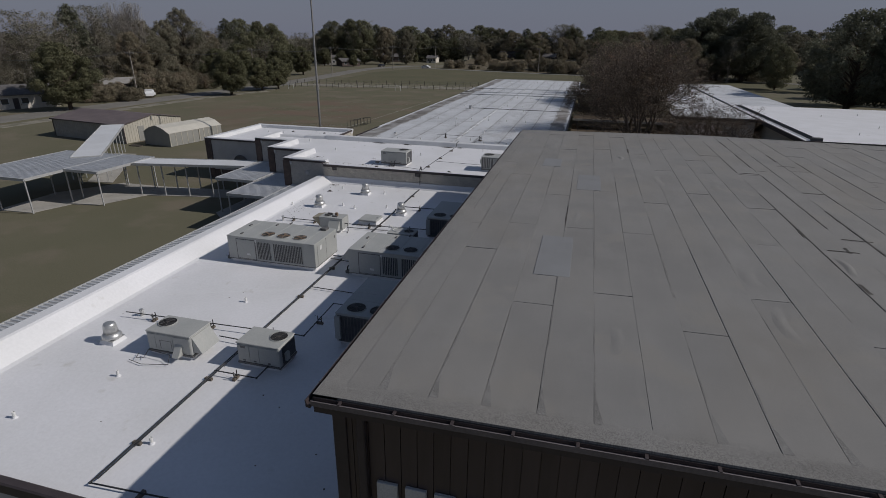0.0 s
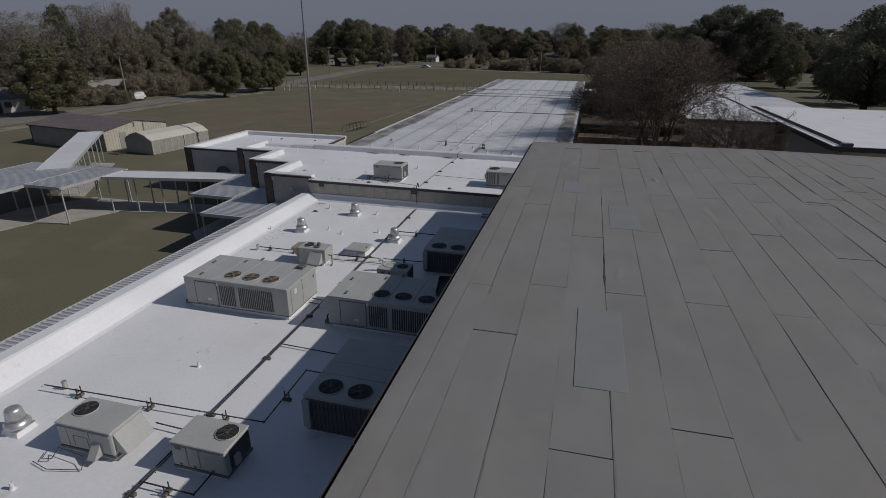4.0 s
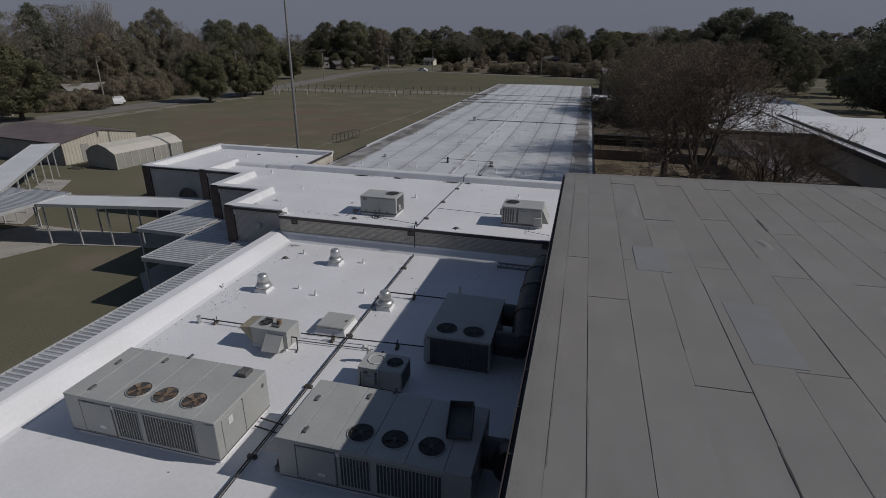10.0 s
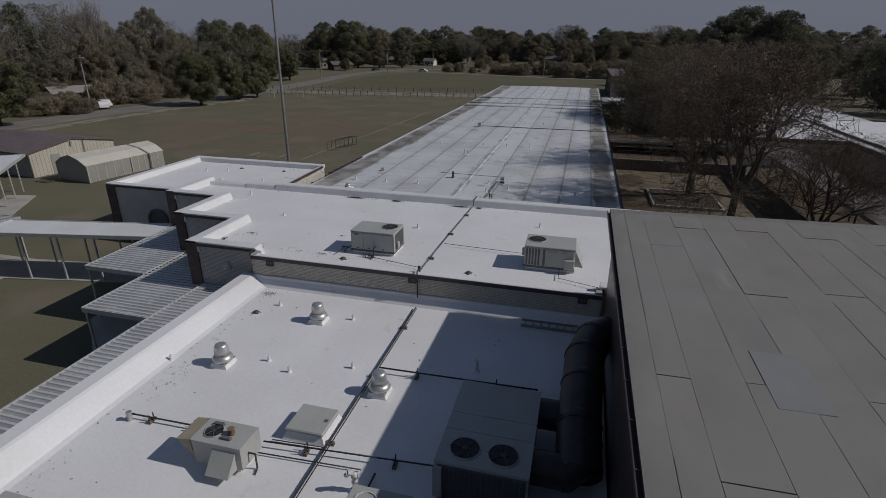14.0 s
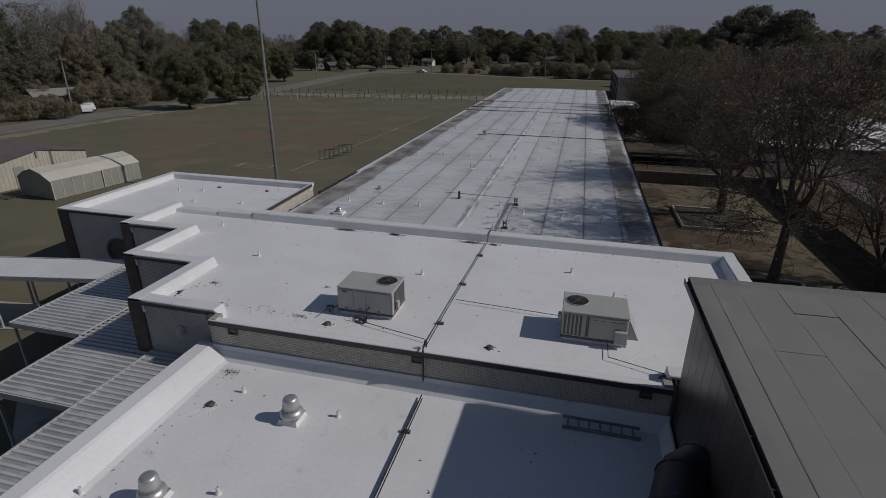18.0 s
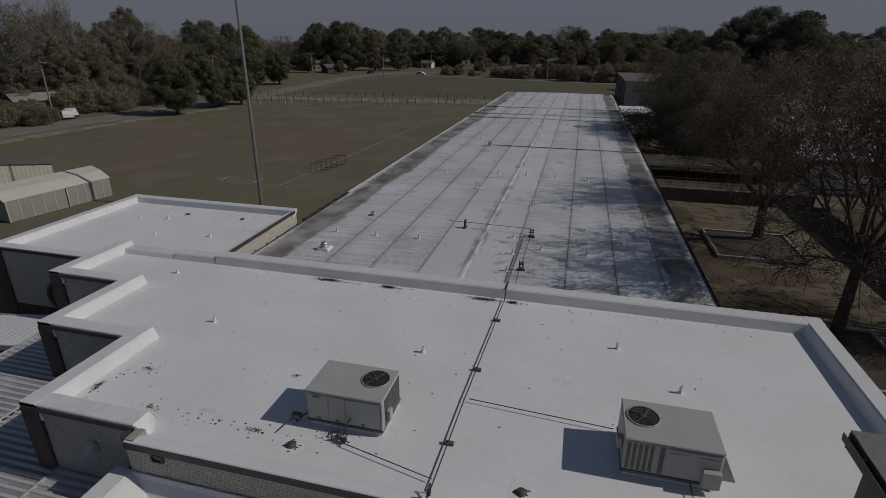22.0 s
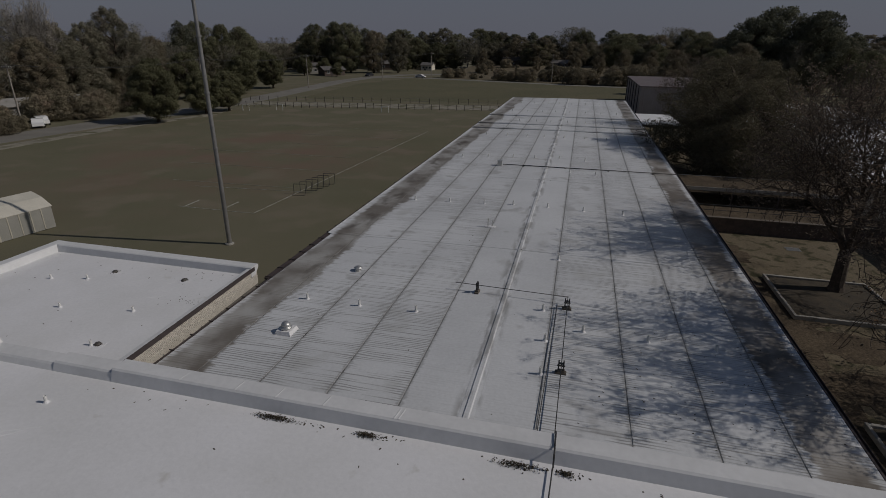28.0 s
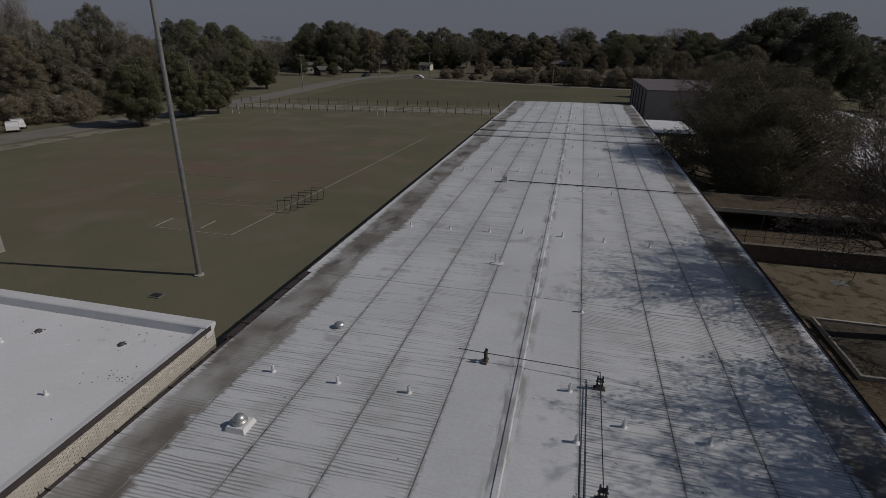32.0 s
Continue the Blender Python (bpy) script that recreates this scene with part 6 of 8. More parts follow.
# riser on the brick wall, joining the two roofs
rs = thing("gas_riser", (7.92, -0.42, LZ(-0.4)), "black gas riser up the brick wall", "pipe")
part("pipe_section", Geo().tube([(0, 0, 0.12), (0, 0, MZ + 0.36 - LZ(0)), (-0.05, 0.55, MZ + 0.36 - LZ(0)), (-0.05, 0.55, MZ + 0.1 - LZ(0))], 0.026, 8), pipe_black, rs)
part("valve", Geo().ring((0.0, 0.25, MZ + 0.36 - LZ(0)), (0.0, 0.25, MZ + 0.5 - LZ(0)), 0.045, 0.045, 10), pipe_black, rs)
rs2 = thing("gas_riser", (8.16, 10.4, MZ), "black gas pipe bent over the rear parapet", "pipe")
part("pipe_section", Geo().tube([(0, -0.5, 0.12), (0, -0.42, 0.42), (0, 0.42, 0.44), (0, 0.5, 0.3), (0, 0.55, -0.95)], 0.022, 8), pipe_black, rs2)

# ladder lying on the low roof
ld = thing("ladder", (12.3, -1.12, LZ(-1.0)), "old metal ladder lying on the white roof", "ladder")
for y in (0.0, 0.44):
    part("rail", Geo().box(0, y, 0.0, 2.15, y + 0.06, 0.1, 0.005), steel_pole, ld)
for k in range(7):
    part("rung", Geo().ring((0.15 + 0.3 * k, 0.04, 0.05), (0.15 + 0.3 * k, 0.46, 0.05), 0.02, 0.02, 8), steel_pole, ld)

# scupper boxes on the brick wall
for x in (1.12, 7.7, 14.5):
    sb = thing("scupper", (x, -0.36, 4.62), "small brown framed overflow scupper in the brick wall", "scupper", "wall scuppers")
    part("frame", Geo().box(-0.17, -0.05, 0, 0.17, 0.0, 0.035).box(-0.17, -0.05, 0.185, 0.17, 0.0, 0.22).box(-0.17, -0.05, 0.035, -0.13, 0.0, 0.185).box(0.13, -0.05, 0.035, 0.17, 0.0, 0.185), brown_trim, sb)
    part("opening", Geo().box(-0.13, -0.012, 0.035, 0.13, 0.0, 0.185), unit_dark, sb, "dark opening")

# clogged roof drains with debris
for x, y, z in ((1.85, -2.8, LZ(-2.8)), (4.1, 0.76, MZ), (9.82, 0.73, MZ), (15.1, 0.45, MZ), (-13.3, 18.6, 3.82), (-9.4, 18.65, 3.82), (-8.6, 13.0, 3.82)):
    dr = thing("roof_drain", (x, y, z), "round roof drain strainer clogged with leaves", "roof drain", "roof drains")
    part("strainer", Geo().lathe((0, 0, -0.01), [(0.13, 0), (0.125, 0.04), (0.09, 0.09), (0.03, 0.11)], 14), fan_dim, dr)
    part("flashing_ring", Geo().lathe((0, 0, -0.012), [(0.3, 0), (0.29, 0.016), (0.15, 0.018)], 18), white_coat, dr, "white coated flashing ring")
    rnd = random.Random(int(x * 100 + y * 7))
    g = Geo()
    for k in range(22):
        a, rr = rnd.uniform(0, 6.28), 0.08 + abs(rnd.gauss(0, 0.06))
        px, py = rr * math.cos(a), rr * math.sin(a)
        g.box(px - 0.03, py - 0.015, 0.0, px + 0.03, py + 0.015, 0.015)
    part("leaf_litter", g, debris_mat, dr, "dark wet leaves", kind="stuff")


# scattered leaves and debris on the roofs
def litter(name, x0, y0, x1, y1, zf, n, seed, clumps, label):
    rnd = random.Random(seed)
    g = Geo()
    for k in range(n):
        if clumps and rnd.random() < 0.6:
            cx, cy, sx, sy = clumps[rnd.randrange(len(clumps))]
            x, y = rnd.gauss(cx, sx), rnd.gauss(cy, sy)
        else:
            x, y = rnd.uniform(x0, x1), rnd.uniform(y0, y1)
        if not (x0 < x < x1 and y0 < y < y1):
            continue
        a, l, w = rnd.uniform(0, 6.28), rnd.uniform(0.015, 0.04), rnd.uniform(0.01, 0.022)
        c, s = math.cos(a), math.sin(a)
        z = zf(x, y)
        q = [(x + c * l - s * w, y + s * l + c * w), (x - c * l - s * w, y - s * l + c * w), (x - c * l + s * w, y - s * l - c * w), (x + c * l + s * w, y + s * l - c * w)]
        g.add([(u, v, z + 0.002) for u, v in q] + [(x, y, z + 0.012)], [(0, 1, 4), (1, 2, 4), (2, 3, 4), (3, 0, 4)])
    solid(name, g, debris_mat, label, "leaf litter", "stuff")


litter("leaf_litter", -3.0, 0.3, 15, 10, mid_z, 115, 1, [(-2.4, 1.6, 0.12, 0.5), (-0.3, 1.1, 0.3, 0.2), (1.5, 1.07, 0.5, 0.12), (-1.7, 2.7, 0.3, 0.15), (3.0, 1.0, 0.3, 0.15), (5.0, 1.2, 0.5, 0.15)], "dark leaves scattered on the middle white roof")
litter("leaf_litter", -6.0, 9.5, 18, 10.1, mid_z, 90, 2, [(1.6, 9.95, 0.4, 0.06), (4.0, 9.95, 0.3, 0.06), (7.4, 9.95, 0.5, 0.06), (8.6, 9.95, 0.3, 0.06), (11, 9.9, 2, 0.1)], "dark leaves drifted against the rear parapet")
litter("leaf_litter", 1.05, -29, 14.6, -0.8, low_z, 80, 3, [(1.3, -4, 0.2, 1.5), (1.2, -8, 0.15, 1.5), (1.4, -1.3, 0.4, 0.3), (12, -3, 1.5, 1.2)], "dark leaves scattered on the low white roof")


def leaf_pile(x0, y0, x1, y1, z, n, seed):
    """Heap of wet leaves blown together."""
    rnd = random.Random(seed)
    g = Geo()
    for k in range(n):
        u, v = rnd.gauss(0.5, 0.22), rnd.gauss(0.5, 0.2)
        x, y = x0 + (x1 - x0) * u, y0 + (y1 - y0) * v
        top = max(0.0, 0.06 * (1 - 2.2 * abs(v - 0.5))) * rnd.random()
        d1 = Vector((rnd.gauss(0, 1), rnd.gauss(0, 1), rnd.gauss(0, 0.4))).normalized() * rnd.uniform(0.012, 0.028)
        d2 = Vector((-d1.y, d1.x, rnd.gauss(0, 0.012))) * 0.55
        c = Vector((x, y, z + 0.012 + top))
        g.add([c - d1, c - d2, c + d1 + Vector((0, 0, 0.01)), c + d2], [(0, 1, 2, 3)])
    solid("leaf_pile", g, debris_mat, "dark wet leaves drifted into a heap on the roof", "leaf litter", "stuff")


for k, (x0, y0, x1, y1, n) in enumerate(((0.1, 9.8, 1.35, 10.05, 620), (3.05, 9.8, 3.7, 10.05, 420), (6.7, 9.74, 8.0, 10.02, 480), (8.25, 9.76, 8.7, 10.0, 260), (-1.95, 2.5, -1.5, 2.7, 60), (-2.62, 1.2, -2.42, 1.8, 130), (-0.6, 1.0, -0.1, 1.2, 40), (2.7, 0.92, 3.2, 1.1, 60), (4.6, 1.3, 5.4, 1.55, 90), (2.65, 3.36, 2.95, 3.48, 30), (1.05, -1.4, 1.9, -1.0, 120), (1.2, -8.6, 2.3, -5.8, 70), (1.15, -12.5, 1.7, -10.5, 26))):
    leaf_pile(x0, y0, x1, y1, MZ if y1 > 0 else LZ((y0 + y1) / 2), n, 40 + k)
litter("leaf_litter", -18, 11, -7, 20, lambda x, y: 3.82, 70, 4, [(-9, 19.6, 1.5, 0.2), (-8, 17, 0.5, 0.3)], "dark leaves scattered on the wing roof")
litter("leaf_litter", -6, 11, 16.5, 60, long_z, 160, 5, [(12, 16, 2.5, 3)], "dark leaves scattered on the long roof")

# gooseneck vent and small vent cap near the condensing unit
gn = thing("gooseneck_vent", (9.3, -10.05, LZ(-10)), "pale bent gooseneck vent pipe on the low roof", "vent pipe")
part("boot", Geo().lathe((0, 0, -0.01), [(0.2, 0), (0.12, 0.04), (0.09, 0.12)], 14), white_coat, gn)
part("pipe", Geo().tube([(0, 0, 0), (0, 0, 0.5), (-0.04, -0.03, 0.6), (-0.13, -0.08, 0.62), (-0.18, -0.1, 0.54)], 0.065, 12), pvc, gn)
for k, z in enumerate((0.28, 0.44)):
    part("collar", Geo().ring((0, 0, z), (0, 0, z + 0.05), 0.085, 0.085, 12), galv, gn)
for x, y in ((2.6, -21.25), (1.95, -9.35)):
    vc = thing("pipe_stub", (x, y, LZ(y)), "grey capped pipe stub on the low roof", "vent pipe")
    part("pipe", Geo().ring((0, 0, -0.01), (0, 0, 0.26), 0.07, 0.07, 12), galv, vc)
    part("cap", Geo().ring((0, 0, 0.26), (0, 0, 0.3), 0.09, 0.08, 12), galv, vc)
# shallow seams and wrinkles of the coating on the low and middle roofs
rnd = random.Random(21)
for x0, y0, x1, y1, zf in ((2.3, -19.4, 7.9, -17.2, low_z), (1.2, -8, 2.2, -5.6, low_z), (2.9, -12.2, 4.2, -11.4, low_z), (3.2, -12.9, 4.6, -12.2, low_z), (-6.2, 7.05, -5.4, 7.85, mid_z), (-6.15, 6.7, -5.9, 7.7, mid_z), (-6.2, 7.5, -5.0, 8.1, mid_z), (-2.95, 3.9, -2.97, 4.4, mid_z), (-2.65, 4.1, -3.0, 4.7, mid_z),
                           (14.0, 0.9, 14.7, 2.0, mid_z), (3.9, 0.3, 4.6, 0.5, mid_z)):
    d = Vector((x1 - x0, y1 - y0, 0))
    s_ = Vector((-d.y, d.x, 0)).normalized() * 0.03
    n = 8
    g = Geo()
    vs = []
    for k in range(n + 1):
        p = Vector((x0, y0, 0)) + d * (k / n)
        z = zf(p.x, p.y)
        vs += [(p.x - s_.x, p.y - s_.y, z - 0.004), (p.x + rnd.uniform(-0.01, 0.01), p.y, z + 0.007), (p.x + s_.x, p.y + s_.y, z - 0.004)]
    fs = []
    for k in range(n):
        b = 3 * k
        fs += [(b, b + 3, b + 4, b + 1), (b + 1, b + 4, b + 5, b + 2)]
    solid("coating_ridge", g.add(vs, fs), white_coat, "low ridge where coated roof sheets overlap", "roof seam", "structure")

rnd = random.Random(5)
for x, y, zz in ((1.85, -2.8, LZ(-2.8)), (4.1, 0.76, MZ), (9.82, 0.73, MZ), (-13.3, 18.6, 3.82), (-9.4, 18.65, 3.82)):
    g = Geo()
    for k in range(6):
        a = 6.283 * k / 6 + rnd.uniform(-0.25, 0.25)
        r0, r1, w = rnd.uniform(0.24, 0.34), rnd.uniform(0.5, 0.95), 0.022
        c, q = math.cos(a), math.sin(a)
        mids = (r0 + r1) / 2
        g.add([(x + c * r0, y + q * r0, zz - 0.002), (x + c * mids - q * w, y + q * mids + c * w, zz - 0.002), (x + c * r1, y + q * r1, zz - 0.002), (x + c * mids + q * w, y + q * mids - c * w, zz - 0.002), (x + c * mids, y + q * mids, zz + 0.009)],
              [(0, 3, 4), (3, 2, 4), (2, 1, 4), (1, 0, 4)])
    solid("coating_wrinkle", g, white_coat, "creases of the white coating round a roof drain", "roof seam", "structure")
for x0, y0, x1, y1, zf in ((2.2, 6.2, 2.7, 6.6, mid_z), (2.3, 6.5, 2.5, 7.0, mid_z), (13.4, 1.0, 14.3, 0.8, mid_z), (14.9, 1.9, 15.05, 1.2, mid_z), (10.2, 4.4, 11.9, 4.1, mid_z), (-10.5, 17.0, -9.0, 17.8, lambda x, y: 3.82), (-10.2, 16.4, -8.7, 17.3, lambda x, y: 3.82), (-9.6, 16.0, -9.0, 16.3, lambda x, y: 3.82), (-12.0, 17.9, -10.9, 18.3, lambda x, y: 3.82), (5.6, -11.6, 6.6, -11.2, low_z), (3.4, -4.4, 4.1, -4.6, low_z)):
    d = Vector((x1 - x0, y1 - y0, 0))
    q = Vector((-d.y, d.x, 0)).normalized() * 0.03
    p0, p1 = Vector((x0, y0, zf(x0, y0) - 0.003)), Vector((x1, y1, zf(x1, y1) - 0.003))
    m_ = (p0 + p1) / 2
    solid("coating_wrinkle", Geo().add([p0, m_ - q, p1, m_ + q, m_ + Vector((0, 0, 0.013))], [(0, 1, 4), (1, 2, 4), (2, 3, 4), (3, 0, 4)]), white_coat, "crease in the white roof coating", "roof seam", "structure")

# gas valve and regulator in front of the middle unit, with the riser to its side
gv = thing("gas_valve", (5.3, 1.12, MZ), "small black gas valve with regulator on the white roof", "valve")
part("riser", Geo().tube([(0.05, -0.05, 0.1), (0.05, 0.2, 0.1), (0.05, 0.2, 0.42), (0.05, 0.47, 0.42)], 0.02, 8), pipe_black, gv)
part("valve_body", Geo().lathe((0.05, 0.05, 0.04), [(0.05, 0), (0.07, 0.03), (0.07, 0.08), (0.04, 0.12)], 12), pipe_black, gv)
part("regulator", Geo().lathe((-0.12, 0.1, 0.06), [(0.03, 0), (0.09, 0.03), (0.09, 0.06), (0.04, 0.1), (0.03, 0.16)], 14), vent_gray, gv, "grey round pressure regulator")
part("handle", Geo().box(-0.02, -0.015, 0.17, 0.14, 0.015, 0.185), pipe_black, gv)
part("drip_leg", Geo().tube([(-0.3, 0.05, 0.0), (-0.3, 0.05, 0.16), (0.05, 0.05, 0.16)], 0.016, 6), pipe_black, gv)
cb = thing("conduit_box", (3.8, 1.62, MZ), "small dark electrical junction box beside the unit", "junction box")
part("box", Geo().box(-0.12, -0.08, 0.1, 0.14, 0.08, 0.26, 0.015), unit_dark, cb)
part("leg", Geo().tube([(0.0, 0.0, -0.01), (0.0, 0.0, 0.1)], 0.025, 8), pipe_black, cb)
part("conduit", Geo().tube([(0.14, 0.0, 0.18), (0.33, 0.1, 0.3)], 0.018, 6), pipe_black, cb)
part("conduit", Geo().tube([(-0.1, -0.05, 0.12), (-0.3, -0.55, 0.03)], 0.014, 6), pipe_black, cb)
# half-round lamp on the stepped wall
wl = thing("wall_lamp", (-1.41, 0.09, 4.02), "half-round grey wall lamp on the pale brick wall", "lamp")
part("backplate", Geo().box(-0.14, -0.03, 0.0, 0.14, 0.02, 0.3, 0.01), vent_gray, wl)
part("shade", Geo().lathe((0, -0.03, 0.0), [(0.2, 0.0), (0.195, 0.1), (0.16, 0.22), (0.09, 0.31), (0.01, 0.34)], 18), stucco, wl, "half-round metal shade")


# ---- canopies ----
def canopy(name, origin, rz, L, W, z, posts, label, along=True, pitch=0.24, clean=False):
    """Metal canopy: a flat pan with raised ribs across it, edge beams and slim posts."""
    u = thing(name, (*origin, 0), label, "canopy", "walkway canopies", rz)
    part("deck", Geo().box(0, 0, z - 0.04, L, W, z), canopy_white if clean else canopy_pan, u, "flat metal canopy pan")
    g = Geo()
    hi = 0.005 if clean else 0.045
    run = L if along else W
    n = int(run / pitch)
    p = run / n
    for k in range(n):
        a, c = k * p + 0.1 * p, k * p + 0.62 * p
        if along:
            g.add([(a, 0.0, z - 0.002), (c, 0.0, z - 0.002), (c, W, z - 0.002), (a, W, z - 0.002), (a + 0.02, 0.0, z + hi), (c - 0.02, 0.0, z + hi), (c - 0.02, W, z + hi), (a + 0.02, W, z + hi)],
                  [(3, 2, 1, 0), (4, 5, 6, 7), (0, 1, 5, 4), (1, 2, 6, 5), (2, 3, 7, 6), (3, 0, 4, 7)])
        else:
            g.add([(0.0, a, z - 0.002), (L, a, z - 0.002), (L, c, z - 0.002), (0.0, c, z - 0.002), (0.0, a + 0.02, z + hi), (L, a + 0.02, z + hi), (L, c - 0.02, z + hi), (0.0, c - 0.02, z + hi)],
                  [(3, 2, 1, 0), (4, 5, 6, 7), (0, 1, 5, 4), (1, 2, 6, 5), (2, 3, 7, 6), (3, 0, 4, 7)])
    part("rib", g, canopy_white if clean else canopy_metal, u, "raised ribs of the metal deck", kind="stuff")
    for a, c in (((0, 0), (L, 0)), ((L, 0), (L, W)), ((L, W), (0, W)), ((0, W), (0, 0))):
        part("fascia", Geo().extrude([(0.0, z - 0.17), (0.05, z - 0.17), (0.05, z + 0.055), (0.0, z + 0.055)], (*a, 0), (*c, 0)), post_paint, u, "pale metal fascia beam")
    for x, y in posts:
        part("post", Geo().box(x - 0.045, y - 0.045, 0.0, x + 0.045, y + 0.045, z - 0.04, 0.008), post_paint, u, "slim pale metal post")
    return u


canopy("wall_canopy", (-0.36, -29.3), 90, 29.4, 2.5, 3.05, [(0.5 + 3.55 * k, 2.4) for k in range(9)], "ribbed metal canopy along the low school wall")
canopy("wall_canopy", (-6.5, -3.3), 0, 3.6, 6.85, 2.93, [(0.08, 0.08), (0.08, 3.4), (0.08, 6.6)], "ribbed metal canopy stepping along the school wall", along=False)
canopy("wall_canopy", (-10.15, 0.3), 0, 3.6, 6.7, 3.0, [(0.08, 0.08), (0.08, 3.3)], "ribbed metal canopy stepping along the school wall", along=False)
canopy("walkway_canopy", (-20.7, 2.55), 11.5, 10.9, 2.35, 3.0, [(0.3, 0.1), (2.6, 0.1), (4.9, 0.1), (7.2, 0.1), (9.6, 0.1), (0.3, 2.25), (2.6, 2.25), (4.9, 2.25), (7.2, 2.25), (9.6, 2.25)], "long white metal walkway canopy over the grass", pitch=0.25, clean=True)
canopy("walkway_canopy", (-24.5, -1.15), 0, 3.6, 6.6, 3.02, [(0.08, 0.08), (3.5, 0.08), (3.5, 6.4), (0.08, 6.4)], "ribbed metal canopy over a concrete pad", along=False)
canopy("walkway_canopy", (-31.4, -4.7), 0, 6.9, 10.1, 2.98, [(0.08, 0.08), (3.4, 0.08), (6.8, 0.08), (0.08, 5), (3.4, 5), (6.8, 4.9), (6.8, 9.9), (3.4, 9.9), (0.08, 9.9)], "wide ribbed metal canopy over a concrete pad", along=False)
canopy("walkway_canopy", (-26.0, 4.2), 129, 21.3, 2.5, 3.05, [(2 + 2.7 * k, 0.1) for k in range(7)] + [(2 + 2.7 * k, 2.4) for k in range(7)], "white metal walkway canopy leading to the storage building", pitch=0.35, clean=True)


# ---- sheds ----
def ribbed_wall(u, a, c, z0, z1, material, pitch=0.3, gable=0.0, label=""):
    """Wall of upright ribs from a to c; its top may rise to a gable."""
    a, c = Vector((*a, 0)), Vector((*c, 0))
    d = (c - a)
    L = d.length
    d.normalize()
    s = Vector((d.y, -d.x, 0))
    n = int(L / pitch)
    vs, fs = [], []
    pts = []
    for k in range(n):
        pts += [(k / n, 0.0), ((k + 0.8) / n, 0.0), ((k + 0.86) / n, 0.03), ((k + 0.96) / n, 0.03)]
    pts.append((1.0, 0.0))
    for t, o in pts:
        zt = z1 + gable * (1 - abs(2 * t - 1))
        for off in (o, -0.08):
            vs += [a + d * (t * L) + s * off + Vector((0, 0, z0)), a + d * (t * L) + s * off + Vector((0, 0, zt))]
    for k in range(len(pts) - 1):
        b = 4 * k
        fs += [(b, b + 4, b + 5, b + 1), (b + 2, b + 3, b + 7, b + 6), (b + 1, b + 5, b + 7, b + 3)]
    part("wall", Geo().add(vs, fs), material, u, label)


sa_ = thing("storage_building", (-41.8, 22.8, 0), "beige metal storage building with dark low-pitched roof", "shed", rz=-7.9)
AL, AW, AH, AR = 14.6, 9.7, 2.6, 0.85
ribbed_wall(sa_, (-AL, 0), (0, 0), 0, AH, shed_gray, 0.4, label="grey ribbed metal wall")
ribbed_wall(sa_, (0, 0), (0, AW), 0, AH, shed_beige, 0.4, AR, "beige ribbed metal gable wall")
ribbed_wall(sa_, (0, AW), (-AL, AW), 0, AH, shed_gray, 0.4)
ribbed_wall(sa_, (-AL, AW), (-AL, 0), 0, AH, shed_gray, 0.4, AR)
ym = AW / 2
for ya in (-0.25, AW + 0.25):
    part("roof", Geo().add([(-AL - 0.2, ya, AH - 0.03), (0.2, ya, AH - 0.03), (0.2, ym, AH + AR + 0.03), (-AL - 0.2, ym, AH + AR + 0.03), (-AL - 0.2, ya, AH - 0.1), (0.2, ya, AH - 0.1), (0.2, ym, AH + AR - 0.04), (-AL - 0.2, ym, AH + AR - 0.04)],
                           [(0, 1, 2, 3), (7, 6, 5, 4), (0, 4, 5, 1), (1, 5, 6, 2), (2, 6, 7, 3), (3, 7, 4, 0)]), shed_roof_dark, sa_, "dark brown metal roof")
part("roof_trim", Geo().box(-AL - 0.22, -0.3, AH - 0.16, 0.22, -0.24, AH - 0.02), brown_trim, sa_)
part("corner_trim", Geo().box(-0.02, -0.06, 0, 0.06, 0.08, AH), brown_trim, sa_)
part("corner_trim", Geo().box(-AL - 0.06, -0.06, 0, -AL + 0.06, 0.08, AH), brown_trim, sa_)
part("door", Geo().box(-0.02, 2.2, 0, 0.05, 3.2, 2.1, 0.01), shed_gray, sa_, "grey metal door")
part("vent_pipe", Geo().tube([(0.12, 4.6, 2.7), (0.12, 4.6, 3.2)], 0.08, 8), galv, sa_)


